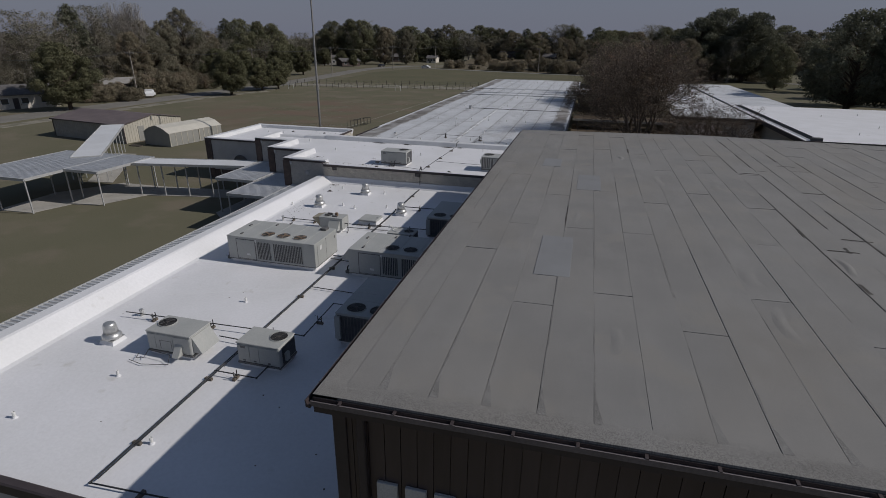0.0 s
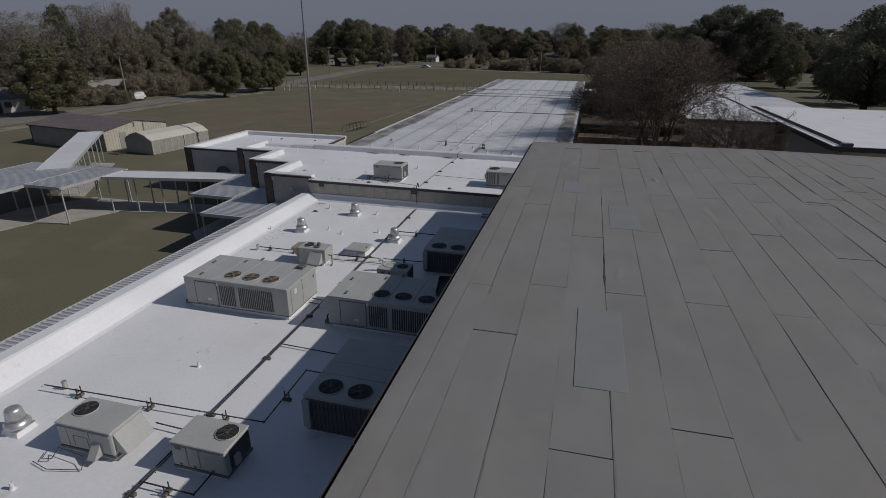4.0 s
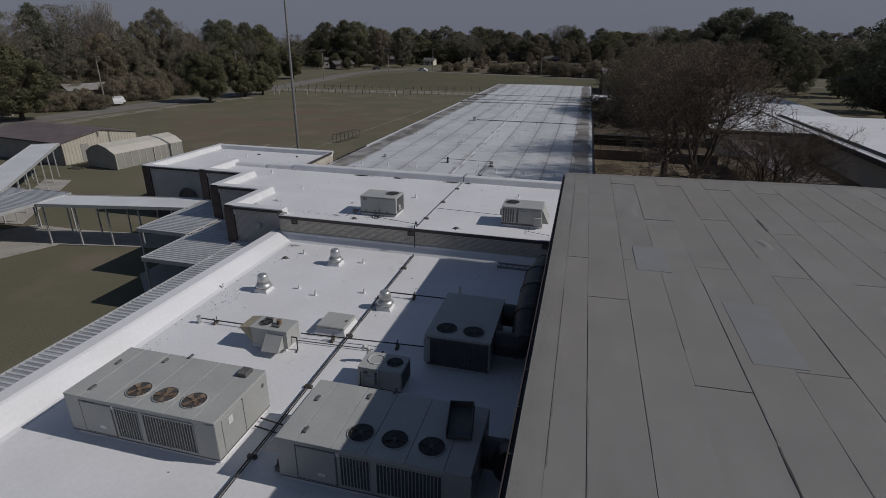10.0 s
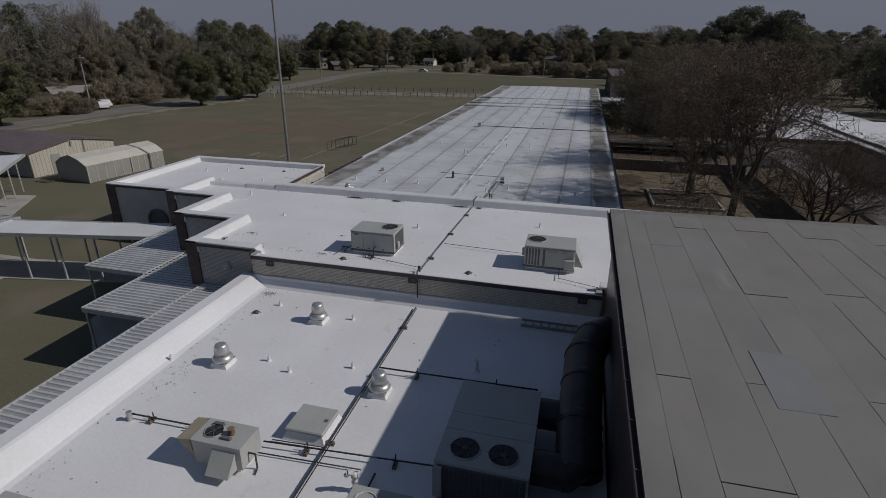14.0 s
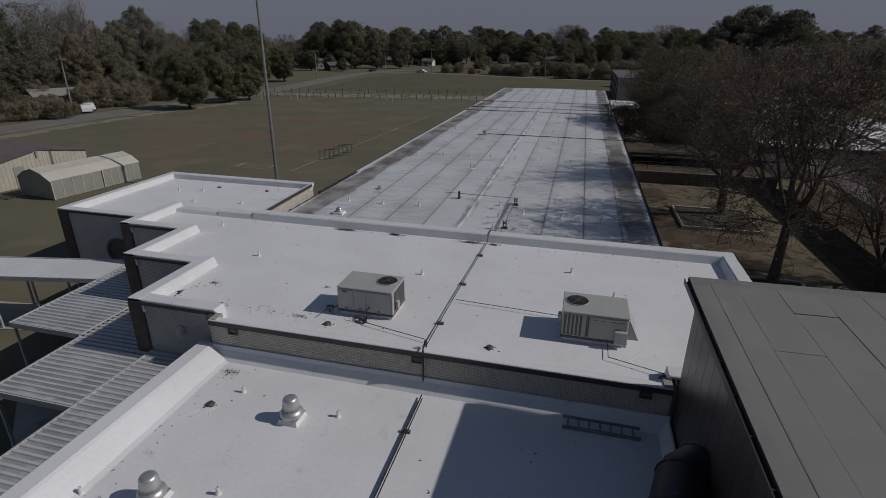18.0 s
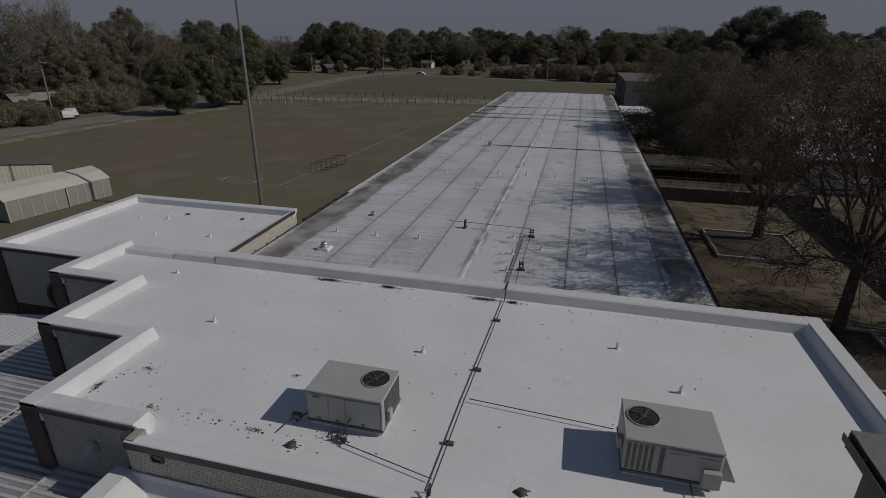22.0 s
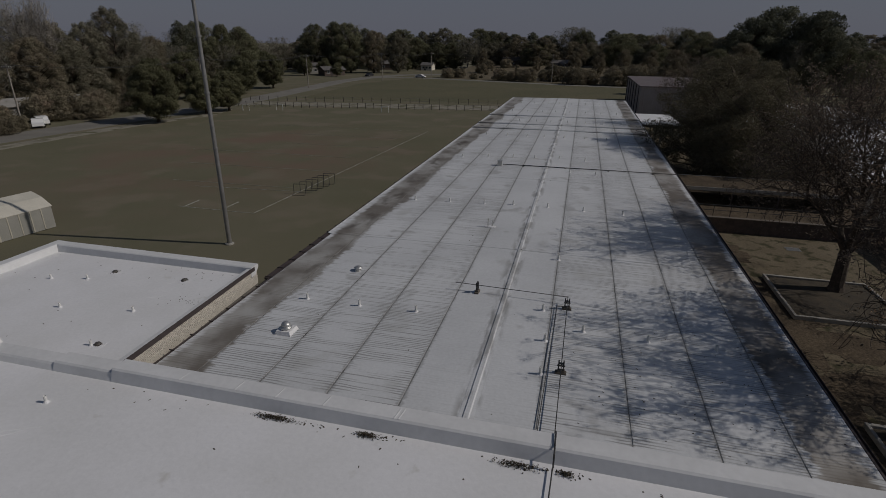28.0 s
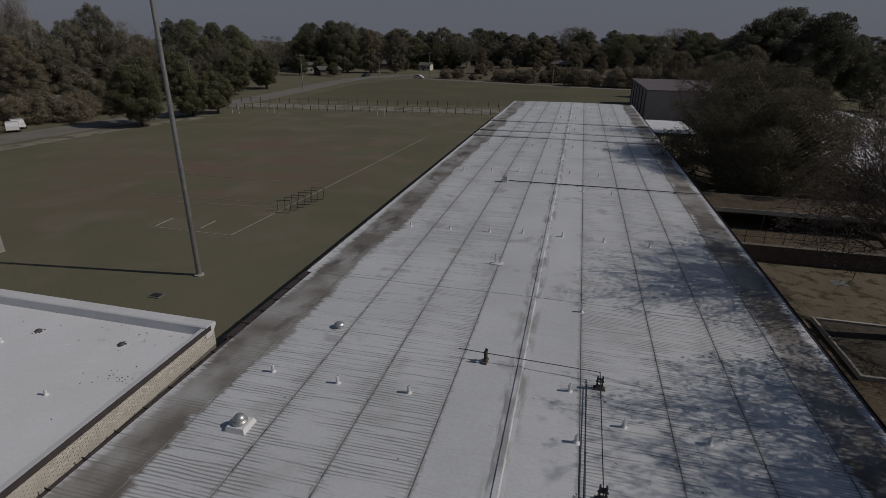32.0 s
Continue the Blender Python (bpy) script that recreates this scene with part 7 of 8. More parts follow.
def barn_shed(loc, rz, W, L, label):
    u = thing("barn_shed", loc, label, "shed", "barn-roofed sheds", rz)
    prof = [(0, 0), (W, 0), (W, 1.72), (W * 0.76, 2.34), (W * 0.5, 2.66), (W * 0.24, 2.34), (0, 1.72)]
    n = len(prof)
    vs = [(x, y, z) for y in (0, L) for x, z in prof]
    part("wall", Geo().add(vs, [tuple(range(n)), tuple(range(2 * n - 1, n - 1, -1))] + [(k, n + k, n + (k + 1) % n, (k + 1) % n) for k in range(n)]), shed_gray, u, "grey-beige wooden wall")
    for k in range(2, n - 1):
        a, c = prof[k], prof[k + 1]
        m = Vector((c[1] - a[1], 0, -(c[0] - a[0]))).normalized() * -0.05
        q = [(a[0], a[1]), (c[0], c[1]), (c[0] + m.x * -1, c[1] + abs(m.z)), (a[0] + m.x * -1, a[1] + abs(m.z))]
        vs = [(x, y, z) for y in (-0.1, L + 0.1) for x, z in q]
        part("roof", Geo().add(vs, [(0, 1, 2, 3), (7, 6, 5, 4), (0, 4, 5, 1), (1, 5, 6, 2), (2, 6, 7, 3), (3, 7, 4, 0)]), shed_roof_pale, u, "pale beige roof panel")
    for x in (0, W):
        part("corner_trim", Geo().box(x - 0.06, -0.05, 0, x + 0.06, 0.06, 1.75), shed_beige, u)
    for k in range(1, 5):
        part("wall_batten", Geo().box(W - 0.005, L * k / 5 - 0.04, 0.05, W + 0.03, L * k / 5 + 0.04, 1.75), shed_beige, u)
    part("skid", Geo().box(0.1, 0.1, -0.02, W - 0.1, L - 0.1, 0.06), wood_block, u)
    return u


barn_shed((-38.95, 23.4, 0.03), -9, 4.75, 4.8, "grey-beige barn-roofed garden shed on the grass")
barn_shed((-38.1, 28.3, 0.03), -9, 4.6, 4.1, "pale beige barn-roofed shed behind another shed")
lit = thing("scrap_pile", (-39.5, 22.0, 0), "low pile of boards and scrap beside the shed", "scrap")
for k in range(7):
    rnd = random.Random(k)
    part("board", Geo().box(-0.9 + rnd.uniform(0, 0.6), -0.4 + 0.12 * k, 0.0, 0.5 + rnd.uniform(0, 0.6), -0.3 + 0.12 * k, 0.06 + 0.03 * (k % 3)), wood_block, lit)

# ---- flagpole-like light pole ----
lp = thing("light_pole", (-16.85, 31.95, 0), "tall tapered grey steel pole on the field edge", "pole")
part("base_plate", Geo().lathe((0, 0, -0.02), [(0.32, 0), (0.32, 0.1), (0.2, 0.12)], 16), concrete, lp, "round concrete footing")
part("pole", Geo().ring((0, 0, 0.05), (0, 0, 11), 0.17, 0.14, 16, False).ring((0, 0, 11), (0, 0, 24), 0.14, 0.09, 16), steel_pole, lp, smooth=False)
for z in (7.2, 11.0, 14.6):
    part("collar", Geo().ring((0, 0, z), (0, 0, z + 0.12), 0.19, 0.19, 14), steel_pole, lp)
part("crossarm", Geo().box(-1.0, -0.06, 23.6, 1.0, 0.06, 23.75), steel_pole, lp)
part("climbing_peg", Geo().box(0.08, -0.02, 12, 0.32, 0.02, 12.04).box(-0.32, -0.02, 12.6, -0.08, 0.02, 12.64), steel_pole, lp)
mn = thing("manhole", (-17.3, 28.6, 0), "dark open drain frame in the grass", "drain")
part("frame", Geo().box(-0.4, -0.3, -0.03, 0.4, 0.3, 0.06, 0.02), unit_dark, mn)
part("grate", Geo().box(-0.3, -0.2, 0.06, 0.3, 0.2, 0.1, 0.01), rubber, mn)

# ---- hurdles on the field ----
hd = thing("hurdle", (-18.7, 46.2, 0), "black steel training hurdle on the grass", "hurdle", "training hurdles", 12)
for x in (-0.6, 0.6):
    part("upright", Geo().tube([(x, 0, 0), (x, 0, 1.02)], 0.025, 8), pipe_black, hd)
    part("foot", Geo().tube([(x, 0, 0.03), (x, -0.6, 0.03)], 0.025, 8), pipe_black, hd)
part("bar", Geo().tube([(-0.6, 0, 1.02), (0.6, 0, 1.02)], 0.03, 8), pipe_black, hd)
part("bar", Geo().tube([(-0.6, -0.6, 0.03), (0.6, -0.6, 0.03)], 0.025, 8), pipe_black, hd)
for k in range(1, 6):
    copy_thing(hd, pose(-18.7 + 0.18 * k, 46.2 + 0.98 * k, 0, 0, 0, 12))

for x, y in ((-63.4, 104.5), (-57, 107.6), (-33.4, 111.2)):
    gl = thing("small_goal", (x, y, 0), "small white goal frame on the field", "goal", "small field goals")
    for q in (-0.8, 0.8):
        part("upright", Geo().tube([(q, 0, 0), (q, 0, 1.3)], 0.05, 6), pvc, gl)
    part("bar", Geo().tube([(-0.8, 0, 1.3), (0.8, 0, 1.3)], 0.05, 6), pvc, gl)

# ---- fences ----
def fence(a, c, step, h, label):
    a, c = Vector((*a, 0)), Vector((*c, 0))
    d = c - a
    n = int(d.length / step)
    u = thing("fence", tuple(a), label, "fence")
    me = None
    for k in range(n + 1):
        p = d * (k / n)
        if me is None:
            o = part("post", Geo().box(-0.05, -0.05, -0.02, 0.05, 0.05, h, 0.01), brown_trim, u, loc=p)
            me = o.data
        else:
            part("post", me, steel_pole, u, loc=p)
    for z in (0.5, h - 0.08):
        part("rail", Geo().ring(Vector((0, 0, z)), d + Vector((0, 0, z)), 0.012, 0.012, 5), steel_pole, u)


fence((-72, 111.3), (-8, 121.4), 1.9, 1.25, "thin wire fence with dark posts across the field")
fence((-75, 124.0), (-12, 134.2), 2.4, 1.25, "thin wire fence with dark posts behind the track")

# ---- courtyard ----
def box_frame(name, loc, w, l, label, rz=0):
    u = thing(name, loc, label, "planter", "tree planters", rz)
    for x0, y0, x1, y1 in ((0, 0, w, 0.16), (0, l - 0.16, w, l), (0, 0.16, 0.16, l - 0.16), (w - 0.16, 0.16, w, l - 0.16)):
        part("kerb", Geo().box(x0, y0, -0.02, x1, y1, 0.24, 0.02), concrete, u, "weathered concrete kerb")
    part("soil", Geo().box(0.16, 0.16, -0.02, w - 0.16, l - 0.16, 0.12), surf("soil", (0.04, 0.032, 0.022), (0.065, 0.05, 0.032), 1.5, 0.95, bump=0.02, bscale=12), u, "dark soil with leaf litter")
    return u


box_frame("tree_planter", (20.8, 30.0, 0.02), 6.0, 6.0, "square concrete planter round the courtyard tree")
box_frame("tree_planter", (20.32, 14.66, 0.02), 6.0, 6.0, "square concrete planter round the nearer courtyard tree")
# dark patches paint the trees' dappled shade, with some litter, onto the earth
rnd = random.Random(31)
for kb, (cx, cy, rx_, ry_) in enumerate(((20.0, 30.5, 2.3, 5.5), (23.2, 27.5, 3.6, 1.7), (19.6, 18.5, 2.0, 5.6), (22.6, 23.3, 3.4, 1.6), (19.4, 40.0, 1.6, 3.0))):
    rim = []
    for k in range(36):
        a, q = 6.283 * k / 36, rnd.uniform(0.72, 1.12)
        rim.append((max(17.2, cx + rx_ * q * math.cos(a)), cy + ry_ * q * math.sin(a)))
    slab("leaf_bed", rim, 0.026 + 0.005 * kb, shaded_mulch, "dark patch of painted tree shade and fallen leaves on the courtyard earth", "leaf litter", 0.02, "stuff")
gr = thing("drain_grate", (24.6, 42.2, 0.02), "pale metal grate in the courtyard earth", "drain")
for k in range(6):
    part("bar", Geo().box(-0.5, -0.36 + 0.13 * k, 0, 0.5, -0.3 + 0.13 * k, 0.03), galv, gr)
cv = thing("courtyard_canopy", (17.3, 49.1, 0), "dark low walkway roof crossing the courtyard", "canopy")
# deck colour is dark for tree shade as well as leaves
part("deck", Geo().box(0, 0, 2.55, 14.6, 4.6, 2.72, 0.02), shaded_mulch, cv, "flat canopy roof coloured dark for fallen leaves and tree shade")
part("fascia", Geo().box(0, -0.06, 2.45, 14.6, 0.0, 2.76), concrete, cv, "pale edge band")
part("fascia", Geo().box(0, 4.6, 2.45, 14.6, 4.66, 2.76), concrete, cv, "pale edge band")
for k in range(4):
    for y in (0.2, 4.4):
        part("post", Geo().box(0.6 + 3.7 * k, y - 0.05, 1.13, 0.7 + 3.7 * k, y + 0.05, 2.55), brown_trim, cv)
rl = thing("handrail", (18.2, 45.6, 1.15), "dark metal handrail beside the courtyard walk", "railing")
for z in (0.55, 1.0):
    part("rail", Geo().tube([(0, 0, z), (9, 0, z)], 0.025, 6), pipe_black, rl)
for k in range(8):
    part("post", Geo().tube([(9 / 7 * k, 0, 0), (9 / 7 * k, 0, 1.0)], 0.025, 6), pipe_black, rl)
wp = thing("retaining_wall", (17.1, 45.0, 0), "dark brick retaining wall across the courtyard", "wall")
part("wall", Geo().box(0, 0, -0.02, 14.9, 0.3, 1.2, 0.02), brick_dark, wp)
part("coping", Geo().box(-0.02, -0.05, 1.2, 14.92, 0.35, 1.28, 0.015), wood_block, wp, "dark weathered coping")
cw2 = thing("covered_walk", (33.0, 7.0, 0), "low dark-roofed covered walk along the courtyard's east side", "canopy")
part("deck", Geo().box(0, 0, 2.95, 3.6, 39.5, 3.12, 0.02), shed_roof_dark, cw2, "dark flat roof")
for x in (-0.06, 3.6):
    part("fascia", Geo().box(x, 0, 2.86, x + 0.06, 39.5, 3.16), plank_dull, cw2, "weathered grey fascia board")
for k in range(11):
    for x in (0.2, 3.3):
        part("post", Geo().box(x, 0.3 + 3.8 * k, -0.02, x + 0.1, 0.4 + 3.8 * k, 2.95), brown_trim, cw2)
sc = thing("side_canopy", (17.0, 84.0, 0), "white flat canopy roof beside the long block", "canopy")
part("deck", Geo().box(0, 0, 3.05, 5.8, 13.5, 3.32, 0.02), white_coat, sc, "white coated flat roof")
part("fascia", Geo().box(0, -0.05, 2.9, 5.8, 0, 3.3), brown_trim, sc)
for x in (0.4, 3.0, 5.5):
    for y in (0.3, 6.5, 13.2):
        part("post", Geo().box(x - 0.12, y - 0.12, 0, x + 0.12, y + 0.12, 3.05), concrete, sc)

# ---- east classroom block across the courtyard ----
ea = thing("east_block", (0, 0, 0), "low classroom block with bright white roof and dark eaves", "building", kind="structure")
part("roof", Geo().box(43.9, 33.2, 3.3, 72, 71, 3.52, 0.02), white_coat, ea, "bright white coated roof")
part("roof", Geo().box(44.3, 71.2, 3.3, 54.5, 122, 3.5, 0.02), dirty_coat, ea, "dirty white coated roof")
part("roof", Geo().box(32.2, 51.5, 3.28, 43.65, 121, 3.48, 0.02), dirty_coat, ea, "white coated roof of the courtyard wing")
part("wall", Geo().box(32.8, 52, 0, 33.05, 120, 3.28), brick_tan, ea)
part("wall", Geo().box(33.05, 52, 0, 43.6, 52.25, 3.28), brick_tan, ea)
part("fascia", Geo().box(32.1, 51.4, 3.05, 32.2, 121, 3.5), brown_trim, ea, "dark brown eave")
part("fascia", Geo().box(32.2, 51.4, 3.05, 43.6, 51.5, 3.5), brown_trim, ea, "dark brown eave")
part("wall", Geo().box(45.0, 34, 0, 45.3, 120, 3.3), brick_tan, ea)
part("wall", Geo().box(45.3, 34, 0, 71, 34.3, 3.3), brick_tan, ea)
part("wall", Geo().box(70.7, 34.3, 0, 71, 70, 3.3), brick_tan, ea)
part("wall", Geo().box(45.3, 69.7, 0, 70.7, 70.0, 3.3), brick_tan, ea)
part("wall", Geo().box(53.6, 70.0, 0, 53.9, 120, 3.3), brick_tan, ea)
part("fascia", Geo().box(43.7, 33.0, 3.05, 43.9, 71, 3.56), brown_trim, ea, "dark brown eave")
part("fascia", Geo().box(43.9, 33.0, 3.05, 72, 33.2, 3.56), brown_trim, ea, "dark brown eave")
for k in range(3):
    part("roof_pipe", Geo().tube([(44.75 + 0.34 * k, 33.5, 3.64), (44.75 + 0.34 * k, 70, 3.64)], 0.07, 8), pipe_black, ea, "dark pipe along the roof edge")
part("pipe_box", Geo().box(44.6, 33.25, 3.52, 45.7, 33.9, 3.9, 0.02), unit_dark, ea, "dark box over the pipe ends")
for x, y in ((52, 40), (57, 47), (62, 42), (66, 52), (54, 58), (60, 61)):
    stub(x, y, 3.52, 0.3, 0.055, "short white vent pipe on the east roof")
# ---- brown metal hall beyond the long block ----
hl = thing("metal_hall", (0, 0, 0), "tall brown metal hall beyond the long block", "building", kind="structure")
ribbed_wall(hl, (20.0, 122), (42, 122), 0, 6.0, hall_pink, 0.9, label="grey-brown ribbed metal wall")
ribbed_wall(hl, (20.0, 160), (20.0, 122), 0, 6.0, hall_pink, 0.9)
ribbed_wall(hl, (42, 122), (42, 160), 0, 6.0, brown_siding, 0.9)
part("roof", Geo().box(19.8, 121.8, 6.0, 42.2, 160.2, 6.2, 0.03), shed_roof_dark, hl, "dark flat metal roof")
for k in range(6):
    part("wall_rib", Geo().box(19.82, 125 + 6.6 * k, 0, 20.0, 125.5 + 6.6 * k, 6.0), brown_trim, hl, "dark upright wall post")


# ---- houses ----
def house(loc, rz, W, D, H, wallm, roofm, label):
    u = thing("house", loc, label, "house", "houses by the road", rz)
    part("wall", Geo().box(0, 0, 0, W, D, H), wallm, u)
    for y0, s in ((-0.5, 1), (D + 0.5, -1)):
        part("roof", Geo().add([(-0.5, y0, H - 0.1), (W + 0.5, y0, H - 0.1), (W + 0.5, D / 2, H + D * 0.2), (-0.5, D / 2, H + D * 0.2), (-0.5, y0, H + 0.03), (W + 0.5, y0, H + 0.03), (W + 0.5, D / 2, H + D * 0.2 + 0.13), (-0.5, D / 2, H + D * 0.2 + 0.13)],
                               [(3, 2, 1, 0), (4, 5, 6, 7), (0, 1, 5, 4), (1, 2, 6, 5), (2, 3, 7, 6), (3, 0, 4, 7)]), roofm, u)
    for x in (0, W):
        part("gable", Geo().add([(x - 0.05, 0, H), (x - 0.05, D, H), (x - 0.05, D / 2, H + D * 0.19), (x + 0.05, 0, H), (x + 0.05, D, H), (x + 0.05, D / 2, H + D * 0.19)], [(0, 1, 2), (5, 4, 3), (0, 3, 4, 1), (1, 4, 5, 2), (2, 5, 3, 0)]), wallm, u)
    for k in range(3):
        w = part("window", Geo().box(W * (0.12 + 0.3 * k), -0.05, 0.9, W * (0.12 + 0.3 * k) + 1.3, 0.0, 2.1), pvc, u, "white framed window")
        part("pane", Geo().box(W * (0.12 + 0.3 * k) + 0.08, -0.06, 0.98, W * (0.12 + 0.3 * k) + 1.22, -0.05, 2.02), glass_dark, w)
    part("door", Geo().box(W * 0.3, -0.04, 0, W * 0.3 + 0.95, 0, 2.05), brown_trim, u)
    part("chimney", Geo().box(W * 0.7, D * 0.45, H, W * 0.7 + 0.7, D * 0.45 + 0.7, H + D * 0.2 + 0.9), brick_dark, u)
    return u


house((-92, 42.5, 0), 62, 11, 8, 2.7, brick_tan, shingle, "small house with dark shingle roof and white garage door")
house((-121, 238.5, 0), 40, 7, 6, 3.6, plank_dull, shingle, "white house by the far street")
house((-104.5, 227, 0), 50, 10, 7, 2.4, brick_dark, shingle, "dark brick house by the far street")
house((-106, 289, 0), 20, 13, 10, 3.0, brick_dark, shingle, "dark brick house by the far street")
house((-79, 293, 0), 0, 6, 7, 2.6, brick_tan, shingle, "pale house among far trees")
house((-35.5, 303, 2.9), 0, 12, 8, 2.6, brick_dark, shingle, "low dark house at the head of the far yard")
house((-9, 300, 2.2), -10, 8, 8, 2.4, brick_dark, shingle, "pale house among far trees")
house((-101, 77, 0), 66, 17, 6, 2.1, plank_dull, plank_dull, "pale low building behind roadside bushes")


def car(loc, rz, paint, label):
    u = thing("car", loc, label, "car", "parked cars", rz)
    prof = [(0, 0.35), (0.05, 0.8), (0.9, 0.95), (1.5, 1.42), (3.2, 1.45), (3.9, 1.0), (4.5, 0.92), (4.55, 0.4), (4.4, 0.28), (0.15, 0.28)]
    n = len(prof)
    vs = [(x, y, z) for y in (0, 1.75) for x, z in prof]
    part("body", Geo().add(vs, [tuple(range(n)), tuple(range(2 * n - 1, n - 1, -1))] + [(k, n + k, n + (k + 1) % n, (k + 1) % n) for k in range(n)]), paint, u)
    for y in (-0.01, 1.75):
        part("side_window", Geo().add([(1.15, y, 0.98), (3.6, y, 1.0), (3.15, y, 1.36), (1.6, y, 1.35), (1.15, y + 0.01, 0.98), (3.6, y + 0.01, 1.0), (3.15, y + 0.01, 1.36), (1.6, y + 0.01, 1.35)], [(0, 1, 2, 3), (7, 6, 5, 4), (0, 4, 5, 1), (1, 5, 6, 2), (2, 6, 7, 3), (3, 7, 4, 0)]), glass_dark, u)
        for x in (0.85, 3.65):
            w = part("wheel", Geo().ring((x, y - 0.08, 0.32), (x, y + 0.12, 0.32), 0.32, 0.32, 16), rubber, u)
            part("rim", Geo().ring((x, y - 0.09, 0.32), (x, y + 0.13, 0.32), 0.18, 0.18, 12), galv, w)
    return u


car((-83.6, 75.2, 0.03), 148, car_white, "white car half hidden by roadside shrubs")
car((-81.6, 72.4, 0.03), 140, car_white, "white car parked beside roadside shrubs")
car((-84, 228, 0.03), 80, car_dark, "dark truck on the far road")
car((-58, 229.8, 0.03), 165, car_white, "white car on the far street")


# ---- utility poles and wires ----
def utility_pole(x, y, h=10.5):
    u = thing("utility_pole", (x, y, 0), "wooden utility pole with crossarm beside the road", "utility pole", "utility poles")
    part("pole", Geo().ring((0, 0, -0.02), (0, 0, h), 0.16, 0.11, 10), bark_pale, u)
    part("crossarm", Geo().box(-1.1, -0.06, h - 0.7, 1.1, 0.06, h - 0.56), bark_pale, u)
    for q in (-1.0, -0.5, 0.5, 1.0):
        part("insulator", Geo().ring((q, 0, h - 0.56), (q, 0, h - 0.36), 0.05, 0.04, 8), pvc, u)


PO = [(-88, 30), (-86, 72), (-84, 118), (-80, 165), (-70, 208), (-56, 231), (-4, 221)]
for x, y in PO:
    utility_pole(x, y)
g = Geo()
for (xa, ya), (xb, yb) in zip(PO, PO[1:]):
    for q in (-1.0, 0.5, 1.0):
        pts = [(xa + (xb - xa) * t + q, ya + (yb - ya) * t, 10.3 - 1.2 * 4 * t * (1 - t)) for t in [k / 8 for k in range(9)]]
        g.tube(pts, 0.02, 4)
solid("power_line", g, pipe_black, "sagging black wires between the utility poles", "cable", "stuff")


# ---- trees ----
def fast_mesh(name, verts, quads, material):
    me = bpy.data.meshes.new(name)
    nv, nf = len(verts), len(quads)
    me.vertices.add(nv)
    me.vertices.foreach_set("co", np.asarray(verts, dtype=np.float32).ravel())
    me.loops.add(nf * 4)
    me.loops.foreach_set("vertex_index", np.asarray(quads, dtype=np.int32).ravel())
    me.polygons.add(nf)
    me.polygons.foreach_set("loop_start", np.arange(0, nf * 4, 4, dtype=np.int32))
    me.update(calc_edges=True)
    me.materials.append(material)
    return me


def leaf_mesh(name, centres, size, rs, material, flat=0.5):
    """A small bent leaf quad at every centre, turned at random."""
    n = len(centres)
    u = rs.normal(size=(n, 3))
    u[:, 2] *= flat
    u /= np.linalg.norm(u, axis=1)[:, None]
    w = np.cross(u, rs.normal(size=(n, 3)))
    w /= np.linalg.norm(w, axis=1)[:, None]
    s = (size * rs.uniform(0.6, 1.4, n))[:, None]
    v = np.stack([centres - u * s, centres - w * s * 0.55, centres + u * s, centres + w * s * 0.55], 1).reshape(-1, 3)
    return fast_mesh(name, v, np.arange(n * 4).reshape(n, 4), material)


def facing_leaves(name, centres, normals, size, rs, material, tilt=0.55):
    """Leaf sprays that lie roughly along the surface of their clump."""
    n = len(centres)
    nn = normals + rs.normal(0, tilt, (n, 3))
    nn /= np.linalg.norm(nn, axis=1)[:, None]
    u = np.cross(nn, rs.normal(size=(n, 3)))
    u /= np.linalg.norm(u, axis=1)[:, None]
    w = np.cross(nn, u)
    s = (size * rs.uniform(0.55, 1.45, n))[:, None]
    v = np.stack([centres - u * s, centres - w * s * 0.6, centres + u * s * 0.9, centres + w * s * 0.6], 1).reshape(-1, 3)
    return fast_mesh(name, v, np.arange(n * 4).reshape(n, 4), material)


